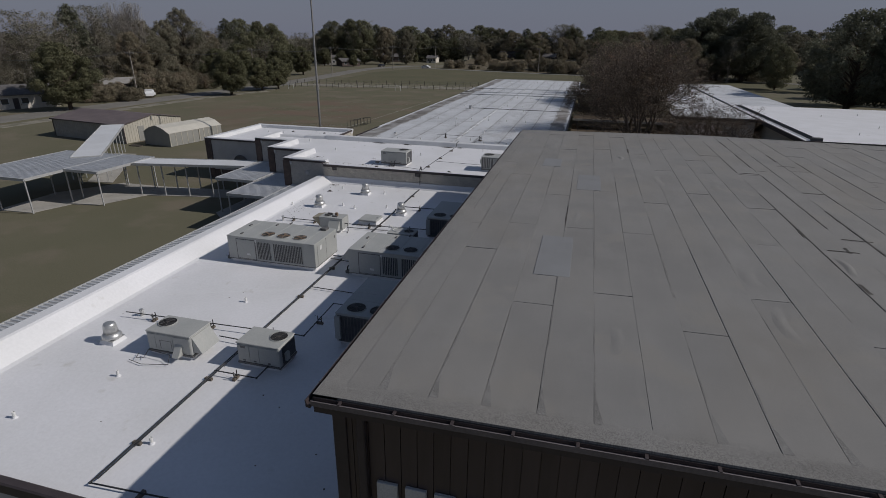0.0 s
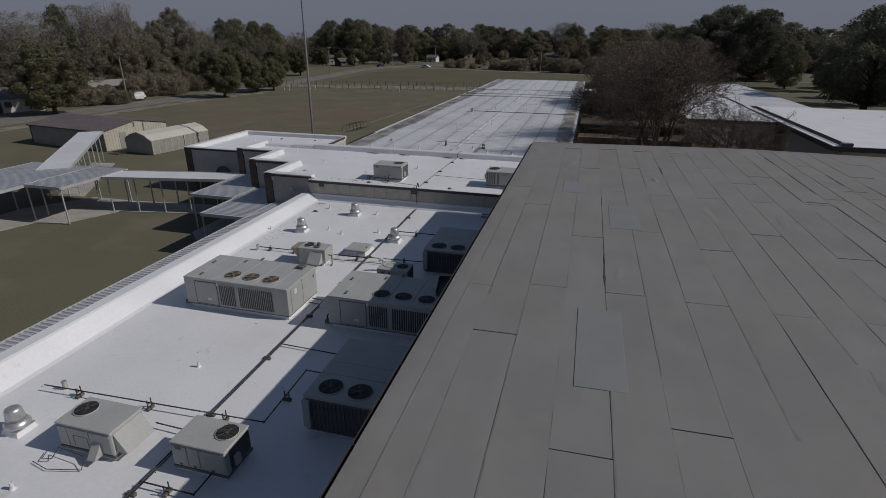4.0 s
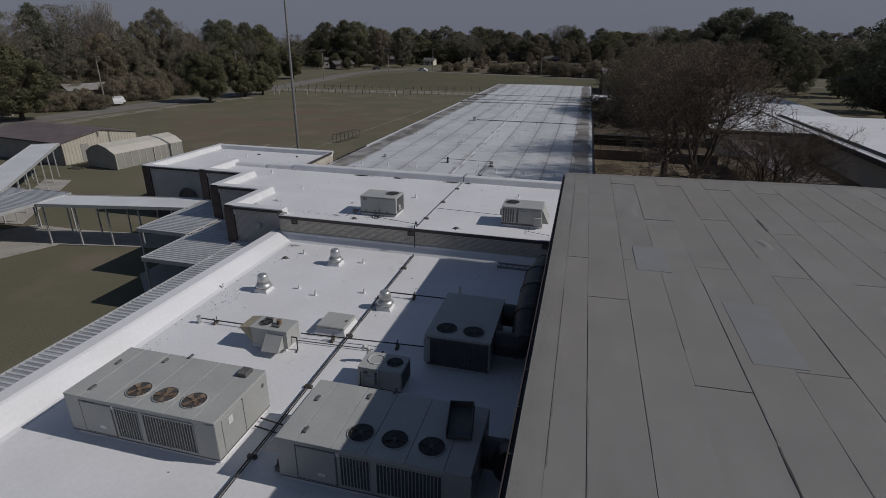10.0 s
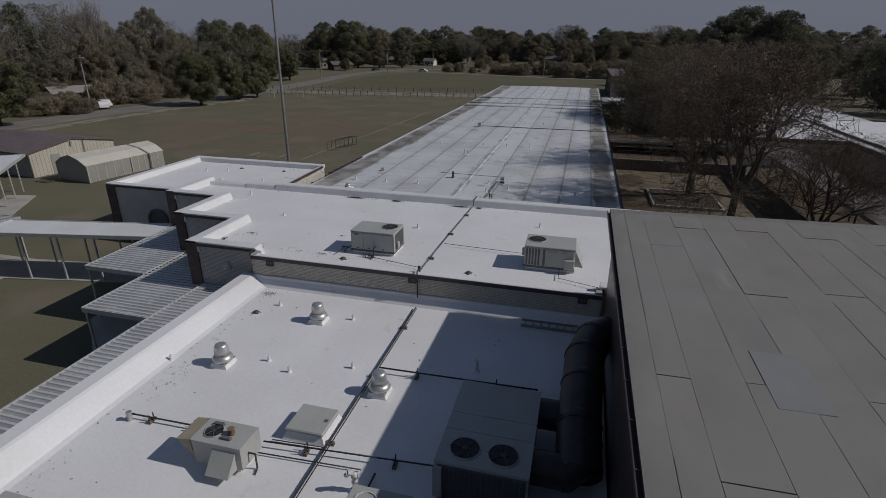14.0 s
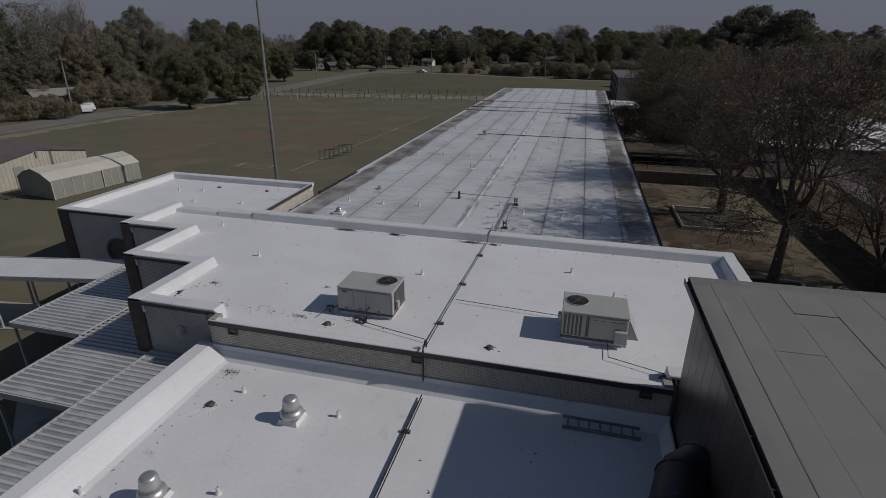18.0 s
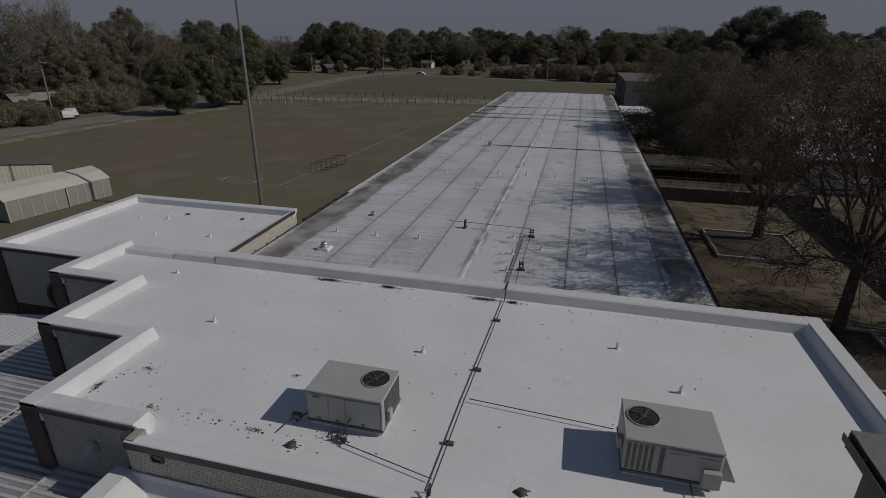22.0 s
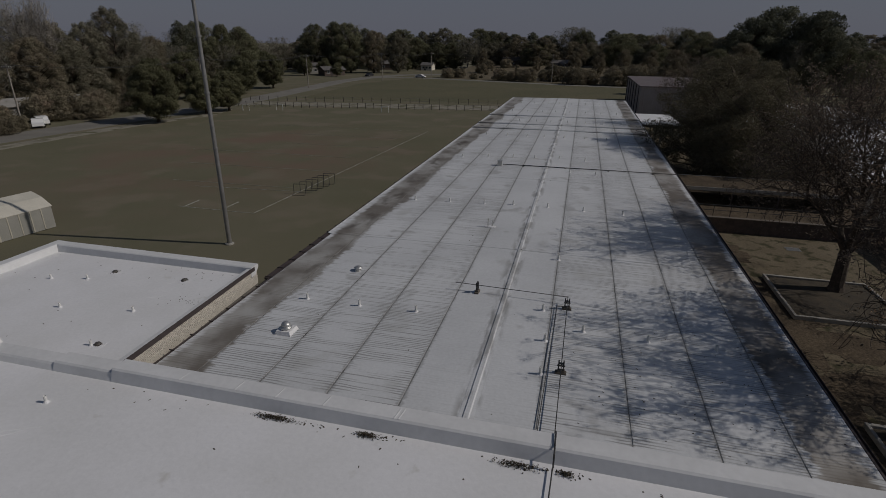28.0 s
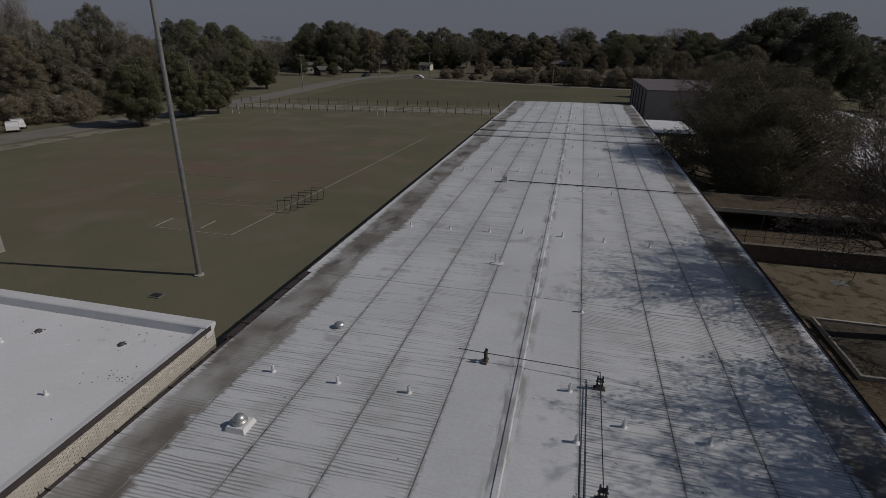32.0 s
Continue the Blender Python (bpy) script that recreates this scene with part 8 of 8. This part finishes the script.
def clump_proto(seed, h, r, base_h, clumps, per, size, leaf_mat, trunk_r, bark_mat, crown="dome", clump_r=0.26, thin=0.0):
    """Trunk, limbs to every clump, and a crown of leaf sprays gathered in clumps of uneven size."""
    rs = np.random.RandomState(seed)
    g = Geo()
    g.ring((0, 0, -0.15), (0, 0, base_h), trunk_r * 1.2, trunk_r * 0.9, 9, False)
    g.ring((0, 0, base_h), (0.1, 0.1, h * 0.78), trunk_r * 0.9, trunk_r * 0.2, 7, False)
    cs, ns = [], []
    lean = rs.normal(0, 0.07 * r, 2)
    for k in range(clumps):
        t = (k + rs.uniform(0, 1)) / clumps
        if crown == "dome":
            rad = math.sin(math.pi * min(1.0, 0.13 + 0.85 * t)) ** 0.6
        elif crown == "tall":
            rad = math.sin(math.pi * (0.16 + 0.8 * t)) ** 0.9
        else:
            rad = 0.5 + 0.5 * math.sin(math.pi * min(1, 0.25 + 0.7 * t))
        a = k * 2.39996 + rs.uniform(-0.5, 0.5)
        rr = r * rad * math.sqrt(rs.uniform(0.15, 1.0)) * rs.uniform(0.8, 1.1)
        cr = r * clump_r * rs.uniform(0.65, 1.35) * (0.75 + 0.35 * rad)
        z = base_h + (h - base_h - cr * 0.6) * t
        c = np.array([rr * math.cos(a) + lean[0] * t, rr * math.sin(a) + lean[1] * t, max(z, cr * 0.6)])
        g.ring((0, 0, max(base_h * 0.6, c[2] - rr * 0.7 - 0.5)), tuple(c), trunk_r * 0.3, 0.03, 4, False)
        n = int(per * (cr / (r * clump_r)) ** 2 * rs.uniform(1 - thin, 1))
        d = rs.normal(size=(n, 3))
        d[:, 2] += 0.25
        d /= np.linalg.norm(d, axis=1)[:, None]
        bump = 1 + 0.22 * np.sin(d[:, 0] * 7 + k) * np.sin(d[:, 1] * 6 + 2 * k) + 0.15 * np.sin(d[:, 2] * 9 + k)
        dist = cr * bump * (1 - np.abs(rs.normal(0, 0.22, n)))
        cs.append(c + d * dist[:, None] * np.array([1, 1, 0.78]))
        ns.append(d)
    return g.mesh("trunk"), facing_leaves("crown", np.concatenate(cs), np.concatenate(ns), size, rs, leaf_mat), bark_mat


def grow(rs, base, direction, length, radius, depth, out, tips, spread=0.6, up=0.15, rmin=0.012):
    """Limbs that fork and taper; gathers rings and the tips."""
    p, d = Vector(base), Vector(direction).normalized()
    seg = 4 if depth > 1 else 3
    r = radius
    for k in range(seg):
        nd = (d + Vector(rs.normal(0, 0.13, 3)) + Vector((0, 0, up * 0.3))).normalized()
        q = p + nd * (length / seg)
        r, r2 = max(r, rmin), max(r * 0.86, rmin)
        out.ring(p, q, r, r2, 7 if depth > 1 else 4, False)
        p, d, r = q, nd, r2
        if depth > 0 and k >= 1:
            for _ in range(2 if depth > 1 else int(rs.uniform() < 0.6)):
                side = (d + Vector(rs.normal(0, spread, 3)) + Vector((0, 0, up))).normalized()
                grow(rs, p, side, length * rs.uniform(0.55, 0.75), r * 0.62, depth - 1, out, tips, spread, up, rmin)
        if depth <= 1:
            tips.append(tuple(p))
    tips.append(tuple(p))


def tree_proto(seed, h, crown_r, base_h, leaves, size, leaf_mat, trunk_r, bark_mat, depth=3, spread=0.6, style="broad", sig=0.0, up=0.15, rmin=0.014, clumpy=0.6):
    """Meshes of one tree: tapered trunk with limbs, and a crown of many small leaves round the twig tips."""
    rs = np.random.RandomState(seed)
    g, tips = Geo(), []
    if style == "pine":
        top = Vector((rs.normal(0, 0.4), rs.normal(0, 0.4), h))
        g.ring((0, 0, -0.1), top * 0.5, trunk_r, trunk_r * 0.6, 8, False).ring(top * 0.5, top, trunk_r * 0.6, 0.04, 8, False)
        for k in range(46):
            t = rs.uniform(base_h / h, 1.0)
            a, rr = rs.uniform(0, 6.28), crown_r * (1.08 - t * 0.75) * rs.uniform(0.45, 1.0)
            p0 = top * t
            p1 = p0 + Vector((math.cos(a) * rr, math.sin(a) * rr, rr * 0.15))
            g.ring(p0, p1, 0.07, 0.02, 4, False)
            for q in (0.45, 0.7, 1.0):
                tips.append(tuple(p0.lerp(p1, q)))
    else:
        g.ring((0, 0, -0.15), (0, 0, 0.35), trunk_r * 1.35, trunk_r, 10, False)
        g.ring((0, 0, 0.35), (0.05, 0.05, base_h), trunk_r, trunk_r * 0.82, 10, False)
        n = 5
        for k in range(n):
            a = 6.283 * k / n + rs.uniform(-0.3, 0.3)
            lean = rs.uniform(0.5, 1.0) * crown_r / h * 1.5
            grow(rs, (0.05, 0.05, base_h - 0.1), (math.cos(a) * lean, math.sin(a) * lean, 1.0), (h - base_h) * 0.62, trunk_r * 0.5, depth - 1, g, tips, spread, up, rmin)
        if style == "court":
            # long low limbs that reach out and hang a little
            for k in range(3):
                a = 6.283 * k / 3 + rs.uniform(-0.4, 0.4)
                grow(rs, (0.05, 0.05, base_h * rs.uniform(0.85, 1.15)), (math.cos(a), math.sin(a), 0.12), crown_r * 0.36, trunk_r * 0.26, depth - 2, g, tips, spread * 0.8, -0.03, rmin)
        grow(rs, (0.05, 0.05, base_h - 0.1), (0, 0, 1), (h - base_h) * 0.7, trunk_r * 0.6, depth - 1, g, tips, spread, up, rmin)
    tips = np.array(tips)
    if style != "pine":
        # fit the crown to its height and width
        mid_ = np.array([0, 0, base_h])
        e = tips - mid_
        sx = crown_r / np.percentile(np.hypot(e[:, 0], e[:, 1]), 93)
        sz = (h - base_h) / np.percentile(e[:, 2], 97)
        vs = np.array(g.v)
        up_ = vs[:, 2] > base_h
        vs[up_, 0] *= sx
        vs[up_, 1] *= sx
        vs[up_, 2] = base_h + (vs[up_, 2] - base_h) * sz
        # stray shoots bend back towards the crown's outline
        rad = np.maximum(np.hypot(vs[:, 0], vs[:, 1]), 1e-6)
        pull = np.where(rad > crown_r, (crown_r + (rad - crown_r) * 0.3) / rad, 1.0)
        vs[:, :2] *= pull[:, None]
        vs[:, 2] = np.where(vs[:, 2] > h, h + (vs[:, 2] - h) * 0.3, vs[:, 2])
        g.v = [tuple(p) for p in vs]
        tips = mid_ + e * [sx, sx, sz]
        rad = np.maximum(np.hypot(tips[:, 0], tips[:, 1]), 1e-6)
        tips[:, :2] *= np.where(rad > crown_r, (crown_r + (rad - crown_r) * 0.3) / rad, 1.0)[:, None]
        tips[:, 2] = np.where(tips[:, 2] > h, h + (tips[:, 2] - h) * 0.3, tips[:, 2])
        tips[:, 2] = np.maximum(tips[:, 2], base_h * 0.55)
    # some twigs carry many leaves, some none
    w = rs.gamma(clumpy, 1.0, len(tips))
    pick = tips[rs.choice(len(tips), leaves, p=w / w.sum())]
    c = pick + np.clip(rs.normal(0, 1, (leaves, 3)), -1.7, 1.7) * np.array([1, 1, 0.75]) * (sig or crown_r * (0.085 if style != "pine" else 0.11))
    return g.mesh("trunk"), leaf_mesh("crown", c, size, rs, leaf_mat), bark_mat


PROTO = {}


def plant(kind, x, y, s=1.0, rot=0.0, z=0.0, sz=1.0, name="tree", label="", group="trees", category="tree"):
    tm, cm, bm_ = PROTO[kind]
    if not tm.materials:
        tm.materials.append(bm_)
    u = thing(name, (x, y, z), label, category, group)
    u.matrix_basis = pose(x, y, z, 0, 0, rot) @ Matrix.Diagonal((s, s, s * sz, 1))
    t = new("trunk", tm)
    c = new("crown", cm)
    t.parent = c.parent = u
    return u


PROTO["court_a"] = tree_proto(11, 13.6, 6.2, 3.9, 26000, 0.06, leaf_court, 0.31, bark_dark, 5, 0.72, "court", 0.17, 0.12, clumpy=0.28)
PROTO["court_b"] = tree_proto(12, 13.2, 7.6, 2.6, 30000, 0.056, leaf_court, 0.4, bark_dark, 5, 0.75, "broad", 0.26, 0.12, clumpy=0.25)
PROTO["court_c"] = clump_proto(13, 13.4, 8.6, 1.0, 150, 800, 0.078, leaf_late, 0.45, bark_dark, "dome", 0.15, 0.5)
HT = {"olive": 18.0, "olive_b": 18.0, "green": 18.0, "green_b": 18.0, "brown": 18.0, "bare": 20.0, "pine": 20.0, "oak": 20.0}
PROTO["olive"] = clump_proto(21, 18, 6.2, 0.8, 80, 620, 0.115, leaf_mats[0], 0.35, bark, "dome", 0.2)
PROTO["olive_b"] = clump_proto(31, 18, 5.4, 1.0, 76, 620, 0.11, leaf_mats[3], 0.35, bark, "tall", 0.21)
PROTO["green"] = clump_proto(22, 18, 6.6, 1.2, 84, 620, 0.115, leaf_mats[1], 0.35, bark, "dome", 0.2)
PROTO["green_b"] = clump_proto(32, 18, 5.6, 1.0, 78, 620, 0.115, leaf_mats[1], 0.35, bark, "tall", 0.21)
PROTO["brown"] = tree_proto(23, 18, 5.6, 1.6, 9000, 0.15, leaf_mats[3], 0.33, bark_pale, 4, 0.6, sig=0.45, rmin=0.035)
PROTO["bare"] = tree_proto(24, 20, 5.2, 2.5, 1600, 0.11, leaf_mats[3], 0.32, bark_pale, 5, 0.42, sig=0.3, rmin=0.04)
PROTO["pine"] = clump_proto(25, 20, 4.2, 5.0, 46, 240, 0.2, leaf_mats[2], 0.3, bark, "tall", 0.3, 0.3)
PROTO["oak"] = clump_proto(26, 20, 9.5, 2.5, 85, 420, 0.21, leaf_mats[2], 0.6, bark, "dome", 0.2)
PROTO["yard"] = clump_proto(27, 10.5, 4.7, 1.5, 80, 560, 0.105, leaf_yard, 0.3, bark, "dome", 0.2)
PROTO["bush"] = clump_proto(28, 4.2, 3.0, 0.2, 24, 520, 0.095, leaf_mats[0], 0.12, bark, "round", 0.32)
LAB = {"olive": "leafy tree with dull olive autumn crown", "olive_b": "tall tree with brownish olive autumn crown", "green": "leafy tree with dark green crown", "green_b": "tall leafy tree with green crown", "brown": "tall tree with thin brown autumn leaves",
       "bare": "nearly bare pale-barked tree", "pine": "tall dark green pine tree", "oak": "broad dark green tree with rounded clumps", "yard": "round-crowned green tree at the road's edge", "bush": "rounded olive roadside shrub"}

plant("court_a", 24.7, 20.5, 1.0, 20, 0.1, label="spreading courtyard tree with thin brown leaves and bare twigs", group="courtyard trees")
plant("court_b", 30.6, 21.5, 0.62, 250, 0.05, label="low bushy courtyard tree with dark brown leaves", group="courtyard trees")
plant("court_b", 24.6, 34.7, 1.0, 130, 0.1, label="spreading courtyard tree with dark brown leaves", group="courtyard trees")
plant("court_c", 24.2, 67.3, 1.0, 260, 0.0, label="spreading courtyard tree with dark olive leaves", group="courtyard trees")
plant("court_c", 26.0, 60.0, 0.85, 40, 0.0, label="spreading courtyard tree with dark olive leaves", group="courtyard trees")
plant("court_b", 26.0, 83.0, 0.95, 310, 0.0, label="spreading courtyard tree with dark brown leaves", group="courtyard trees")

rt = random.Random(5)


def tree_of_height(kind, x, y, top, group, wide=1.0):
    s = top / HT[kind]
    plant(kind, x, y, s * wide, rt.uniform(0, 360), sz=1 / wide, label=LAB[kind], group=group)


# wood along the road to the west: the tall trees of its skyline, then lower rows round them
for kind, x, y, top in (("brown", -112, 74.9, 18.2), ("pine", -112, 81, 21), ("brown", -112, 86.3, 19.2), ("brown", -114, 92, 20.4), ("bare", -112, 98.7, 22), ("olive_b", -110, 102.8, 18.2), ("olive", -107, 94.4, 14.8),
                        ("olive_b", -110, 110.4, 18.2), ("olive_b", -109, 118.5, 22), ("brown", -112, 127.5, 17.8), ("olive", -112, 134.1, 15.4), ("olive_b", -108, 103.9, 13.6), ("pine", -122, 159.8, 20.3), ("green", -122, 167, 20.6),
                        ("green_b", -121, 179, 19.8), ("green", -122, 191.5, 19.6), ("olive", -138, 212, 18), ("green", -144, 228, 18)):
    tree_of_height(kind, x, y, top, "roadside wood")
for kind, x, y, top in (("green", -123, 255, 22.5), ("green_b", -112.8, 257, 23.4), ("green", -103.6, 254, 23), ("olive", -93, 258, 19.5), ("olive_b", -81.8, 262, 18.5), ("brown", -112, 42, 19), ("olive_b", -111, 50, 18), ("bare", -113, 58, 20), ("brown", -110, 66, 18)):
    tree_of_height(kind, x, y, top, "roadside wood")
low_w = ["olive_b", "olive_b", "brown", "olive", "brown", "brown"]
for k in range(20):
    t = k / 19
    kind = low_w[rt.randrange(6)]
    tree_of_height(kind, -108 - 8 * t + rt.uniform(-2, 2), 30 + 140 * t + rt.uniform(-3, 3), rt.uniform(9, 13.5), "roadside wood", 1.15)
for k in range(20):
    t = k / 19
    kind = low_w[rt.randrange(6)]
    tree_of_height(kind, -124 - 12 * t + rt.uniform(-3, 3), 20 + 250 * t + rt.uniform(-3, 3), rt.uniform(13, 16.5), "roadside wood", 1.2)
# far tree line to the north
far_k = ["olive", "green", "pine", "olive_b", "olive", "green", "olive_b", "brown"]
for yb, n, lo, hi in ((296, 38, 9, 15), (316, 46, 14.5, 19.5), (336, 50, 18.5, 23)):
    for k in range(n):
        t = k / (n - 1)
        x = -150 + 415 * t + rt.uniform(-4, 4)
        y = yb - 60 * t * t + rt.uniform(-7, 7) - 0.25 * max(0.0, -60 - x)
        if yb < 300 and (-60 < x < 30 or -118 < x < -62):
            continue
        tree_of_height(far_k[rt.randrange(8)], x, y, rt.uniform(lo, hi), "far tree line", rt.uniform(1.15, 1.7))
# big trees to the north-east and east
for kind, x, y, top in (("oak", 66.6, 199, 25.6), ("oak", 74.5, 193.6, 24), ("oak", 58, 193, 22.4), ("oak", 82.5, 208, 20), ("green", 76, 158, 13.5), ("green_b", 84, 150, 13.5), ("oak", 73, 98, 20.5), ("oak", 82, 92, 21), ("oak", 90, 96, 20), ("oak", 96, 80, 20), ("olive", 80, 114, 16),
                        ("oak", 100, 62, 19), ("olive", 105, 165, 19), ("green", 118, 140, 19)):
    tree_of_height(kind, x, y, top, "trees east of the school")
for kind, x, y, top in (("pine", 124, 120, 20), ("olive", 122, 98, 19), ("oak", 120, 70, 20), ("green", 42, 162, 13.5), ("olive", 34, 178, 13), ("green", 112, 36, 19), ("oak", 106, 14, 20), ("olive", 52, 178, 15), ("brown", 68, 186, 15), ("green", 84, 190, 14), ("green_b", 92, 132, 17), ("olive_b", 102, 118, 18)):
    tree_of_height(kind, x, y, top, "trees east of the school")
# single trees along the road
for x, y, s in ((-68.6, 84.2, 1.0), (-68.4, 97.7, 0.82), (-66.9, 103.5, 0.8), (-80, 48.5, 1.2), (-90, 108, 1.0), (-92, 122, 1.1), (-88, 140, 1.0), (-90, 160, 1.0), (-123, 212, 0.8), (-109, 236, 0.7), (-114, 226, 0.85), (-98, 226, 0.55), (-84, 284, 0.6), (-128, 218, 1.0)):
    plant("yard", x, y, s, rt.uniform(0, 360), label=LAB["yard"], group="roadside trees")
for x, y, s in ((-87, 60, 0.8), (-92, 50, 1.0), (-90, 80, 1.2), (-88, 90, 1.2), (-86, 97, 1.0), (-81.5, 65, 0.75), (-84.5, 62, 0.85), (-86, 66, 0.8), (-83.5, 69.5, 0.6), (-88, 82, 1.35), (-84, 85, 1.0), (-95, 75, 0.75), (-94, 81, 0.8), (-96, 70, 0.8),
                (-49.5, 234, 1.0), (-45, 238, 1.0), (-37, 230, 0.6), (-25.3, 227, 1.15), (-19.4, 224, 0.95), (-13.2, 221.5, 1.2), (-2.2, 229, 1.5), (5.4, 214, 1.45), (10, 217, 1.3), (20, 213, 1.7), (27, 214, 1.8), (35, 212, 1.7), (45, 209, 1.6), (55, 206, 1.6), (66, 204, 1.8), (78, 201, 1.9)):
    plant("bush", x, y, s, rt.uniform(0, 360), name="shrub", label=LAB["bush"], group="shrubs", category="shrub")
rb = random.Random(9)
for k in range(44):
    x, y = rb.uniform(-41, 16), 0.0
    y = 226 - 0.31 * (x + 20) + rb.uniform(4, 62)
    plant("bush", x, y, rb.uniform(0.2, 0.36) if k % 5 else rb.uniform(0.7, 1.1), rb.uniform(0, 360), YZ(x, y), name="shrub", label="small dark shrub in a pale yard", group="shrubs", category="shrub")
for x, y, top in ((-14, 268, 7), (4, 262, 9), (14, 252, 10), (24, 246, 11), (34, 240, 11), (-46, 300, 9), (-20, 306, 10), (6, 300, 11)):
    plant("olive", x, y, top / 18, rb.uniform(0, 360), YZ(x, y), label=LAB["olive"], group="far tree line")
rb = random.Random(14)
for k in range(46):
    t = k / 45
    x = -118 + 300 * t + rb.uniform(-3, 3)
    if -60 < x < 34 or -112 < x < -62:
        continue
    plant("bush", x, 268 - 30 * t * t + rb.uniform(-8, 8), rb.uniform(1.2, 2.0), rb.uniform(0, 360), name="shrub", label=LAB["bush"], group="shrubs", category="shrub")
for k in range(20):
    t = k / 19
    plant("bush", -103 - 2 * t + rb.uniform(-2, 2), 20 + 140 * t + rb.uniform(-2, 2), rb.uniform(0.6, 1.1), rb.uniform(0, 360), name="shrub", label=LAB["bush"], group="shrubs", category="shrub")


# ---- bricks, laid last ----
def brick_face(parent, a, c, z0, z1, nz, limit_from, limit_to, material, L=0.203, Hc=0.0677):
    """Running bond on a wall face from a to c (outside on the right): single bricks inside the given stretch, the rest joined."""
    a, c = Vector((*a, 0)), Vector((*c, 0))
    d = c - a
    total = d.length
    d.normalize()
    ang = math.atan2(d.y, d.x)
    bl, bh, bd = L - 0.011, Hc - 0.011, 0.012
    proto = Geo().box(0, -bd, 0, bl, 0, bh, 0.003).mesh("brick")
    proto.materials.append(material)
    rest = Geo()
    rot = Matrix.Rotation(ang, 4, "Z")
    rows = int((z1 - z0) / Hc)
    made = 0
    for r in range(rows):
        off = 0 if r % 2 == 0 else -L / 2
        u = off
        while u < total:
            u0, u1 = max(0, u), min(total, u + bl)
            if u1 - u0 > 0.04:
                if limit_from <= u0 and u1 <= limit_to and u1 - u0 > bl - 1e-6 and made < 300 and (rows - r) <= nz:
                    ob = new("brick", proto)
                    ob.parent = parent
                    ob.matrix_basis = Matrix.Translation(a + d * u0 + Vector((0, 0, z0 + r * Hc))) @ rot
                    made += 1
                else:
                    p0, p1 = a + d * u0, a + d * u1
                    s = Vector((d.y, -d.x, 0)) * bd
                    zz0, zz1 = z0 + r * Hc, z0 + r * Hc + bh
                    vs = [p0 + Vector((0, 0, zz0)), p1 + Vector((0, 0, zz0)), p1 + Vector((0, 0, zz1)), p0 + Vector((0, 0, zz1))]
                    vs += [p + s for p in vs]
                    rest.add(vs, [(4, 5, 6, 7), (0, 1, 5, 4), (1, 2, 6, 5), (2, 3, 7, 6), (3, 0, 4, 7)])
            u += L
    part("brickwork", rest, material, parent, "joined courses of brick", kind="stuff")


brick_face(mid, (0.2, -0.323), (15.2, -0.323), 4.03, 4.86, 12, 2.0, 7.2, brick_tan)
brick_face(wing, (-6.417, 11.0), (-6.757, 20.55), 3.18, 4.0, 8, 2.0, 9.5, brick_tan)
brick_face(mid, (-3.4, 0.097), (0.2, 0.097), 3.0, 5.0, 0, 9, 9, stucco_brick)
brick_face(mid, (-6.95, 3.597), (-3.4, 3.597), 3.0, 5.0, 0, 9, 9, stucco_brick)
brick_face(mid, (-10.45, 7.047), (-6.95, 7.047), 3.0, 5.0, 0, 9, 9, stucco_brick)
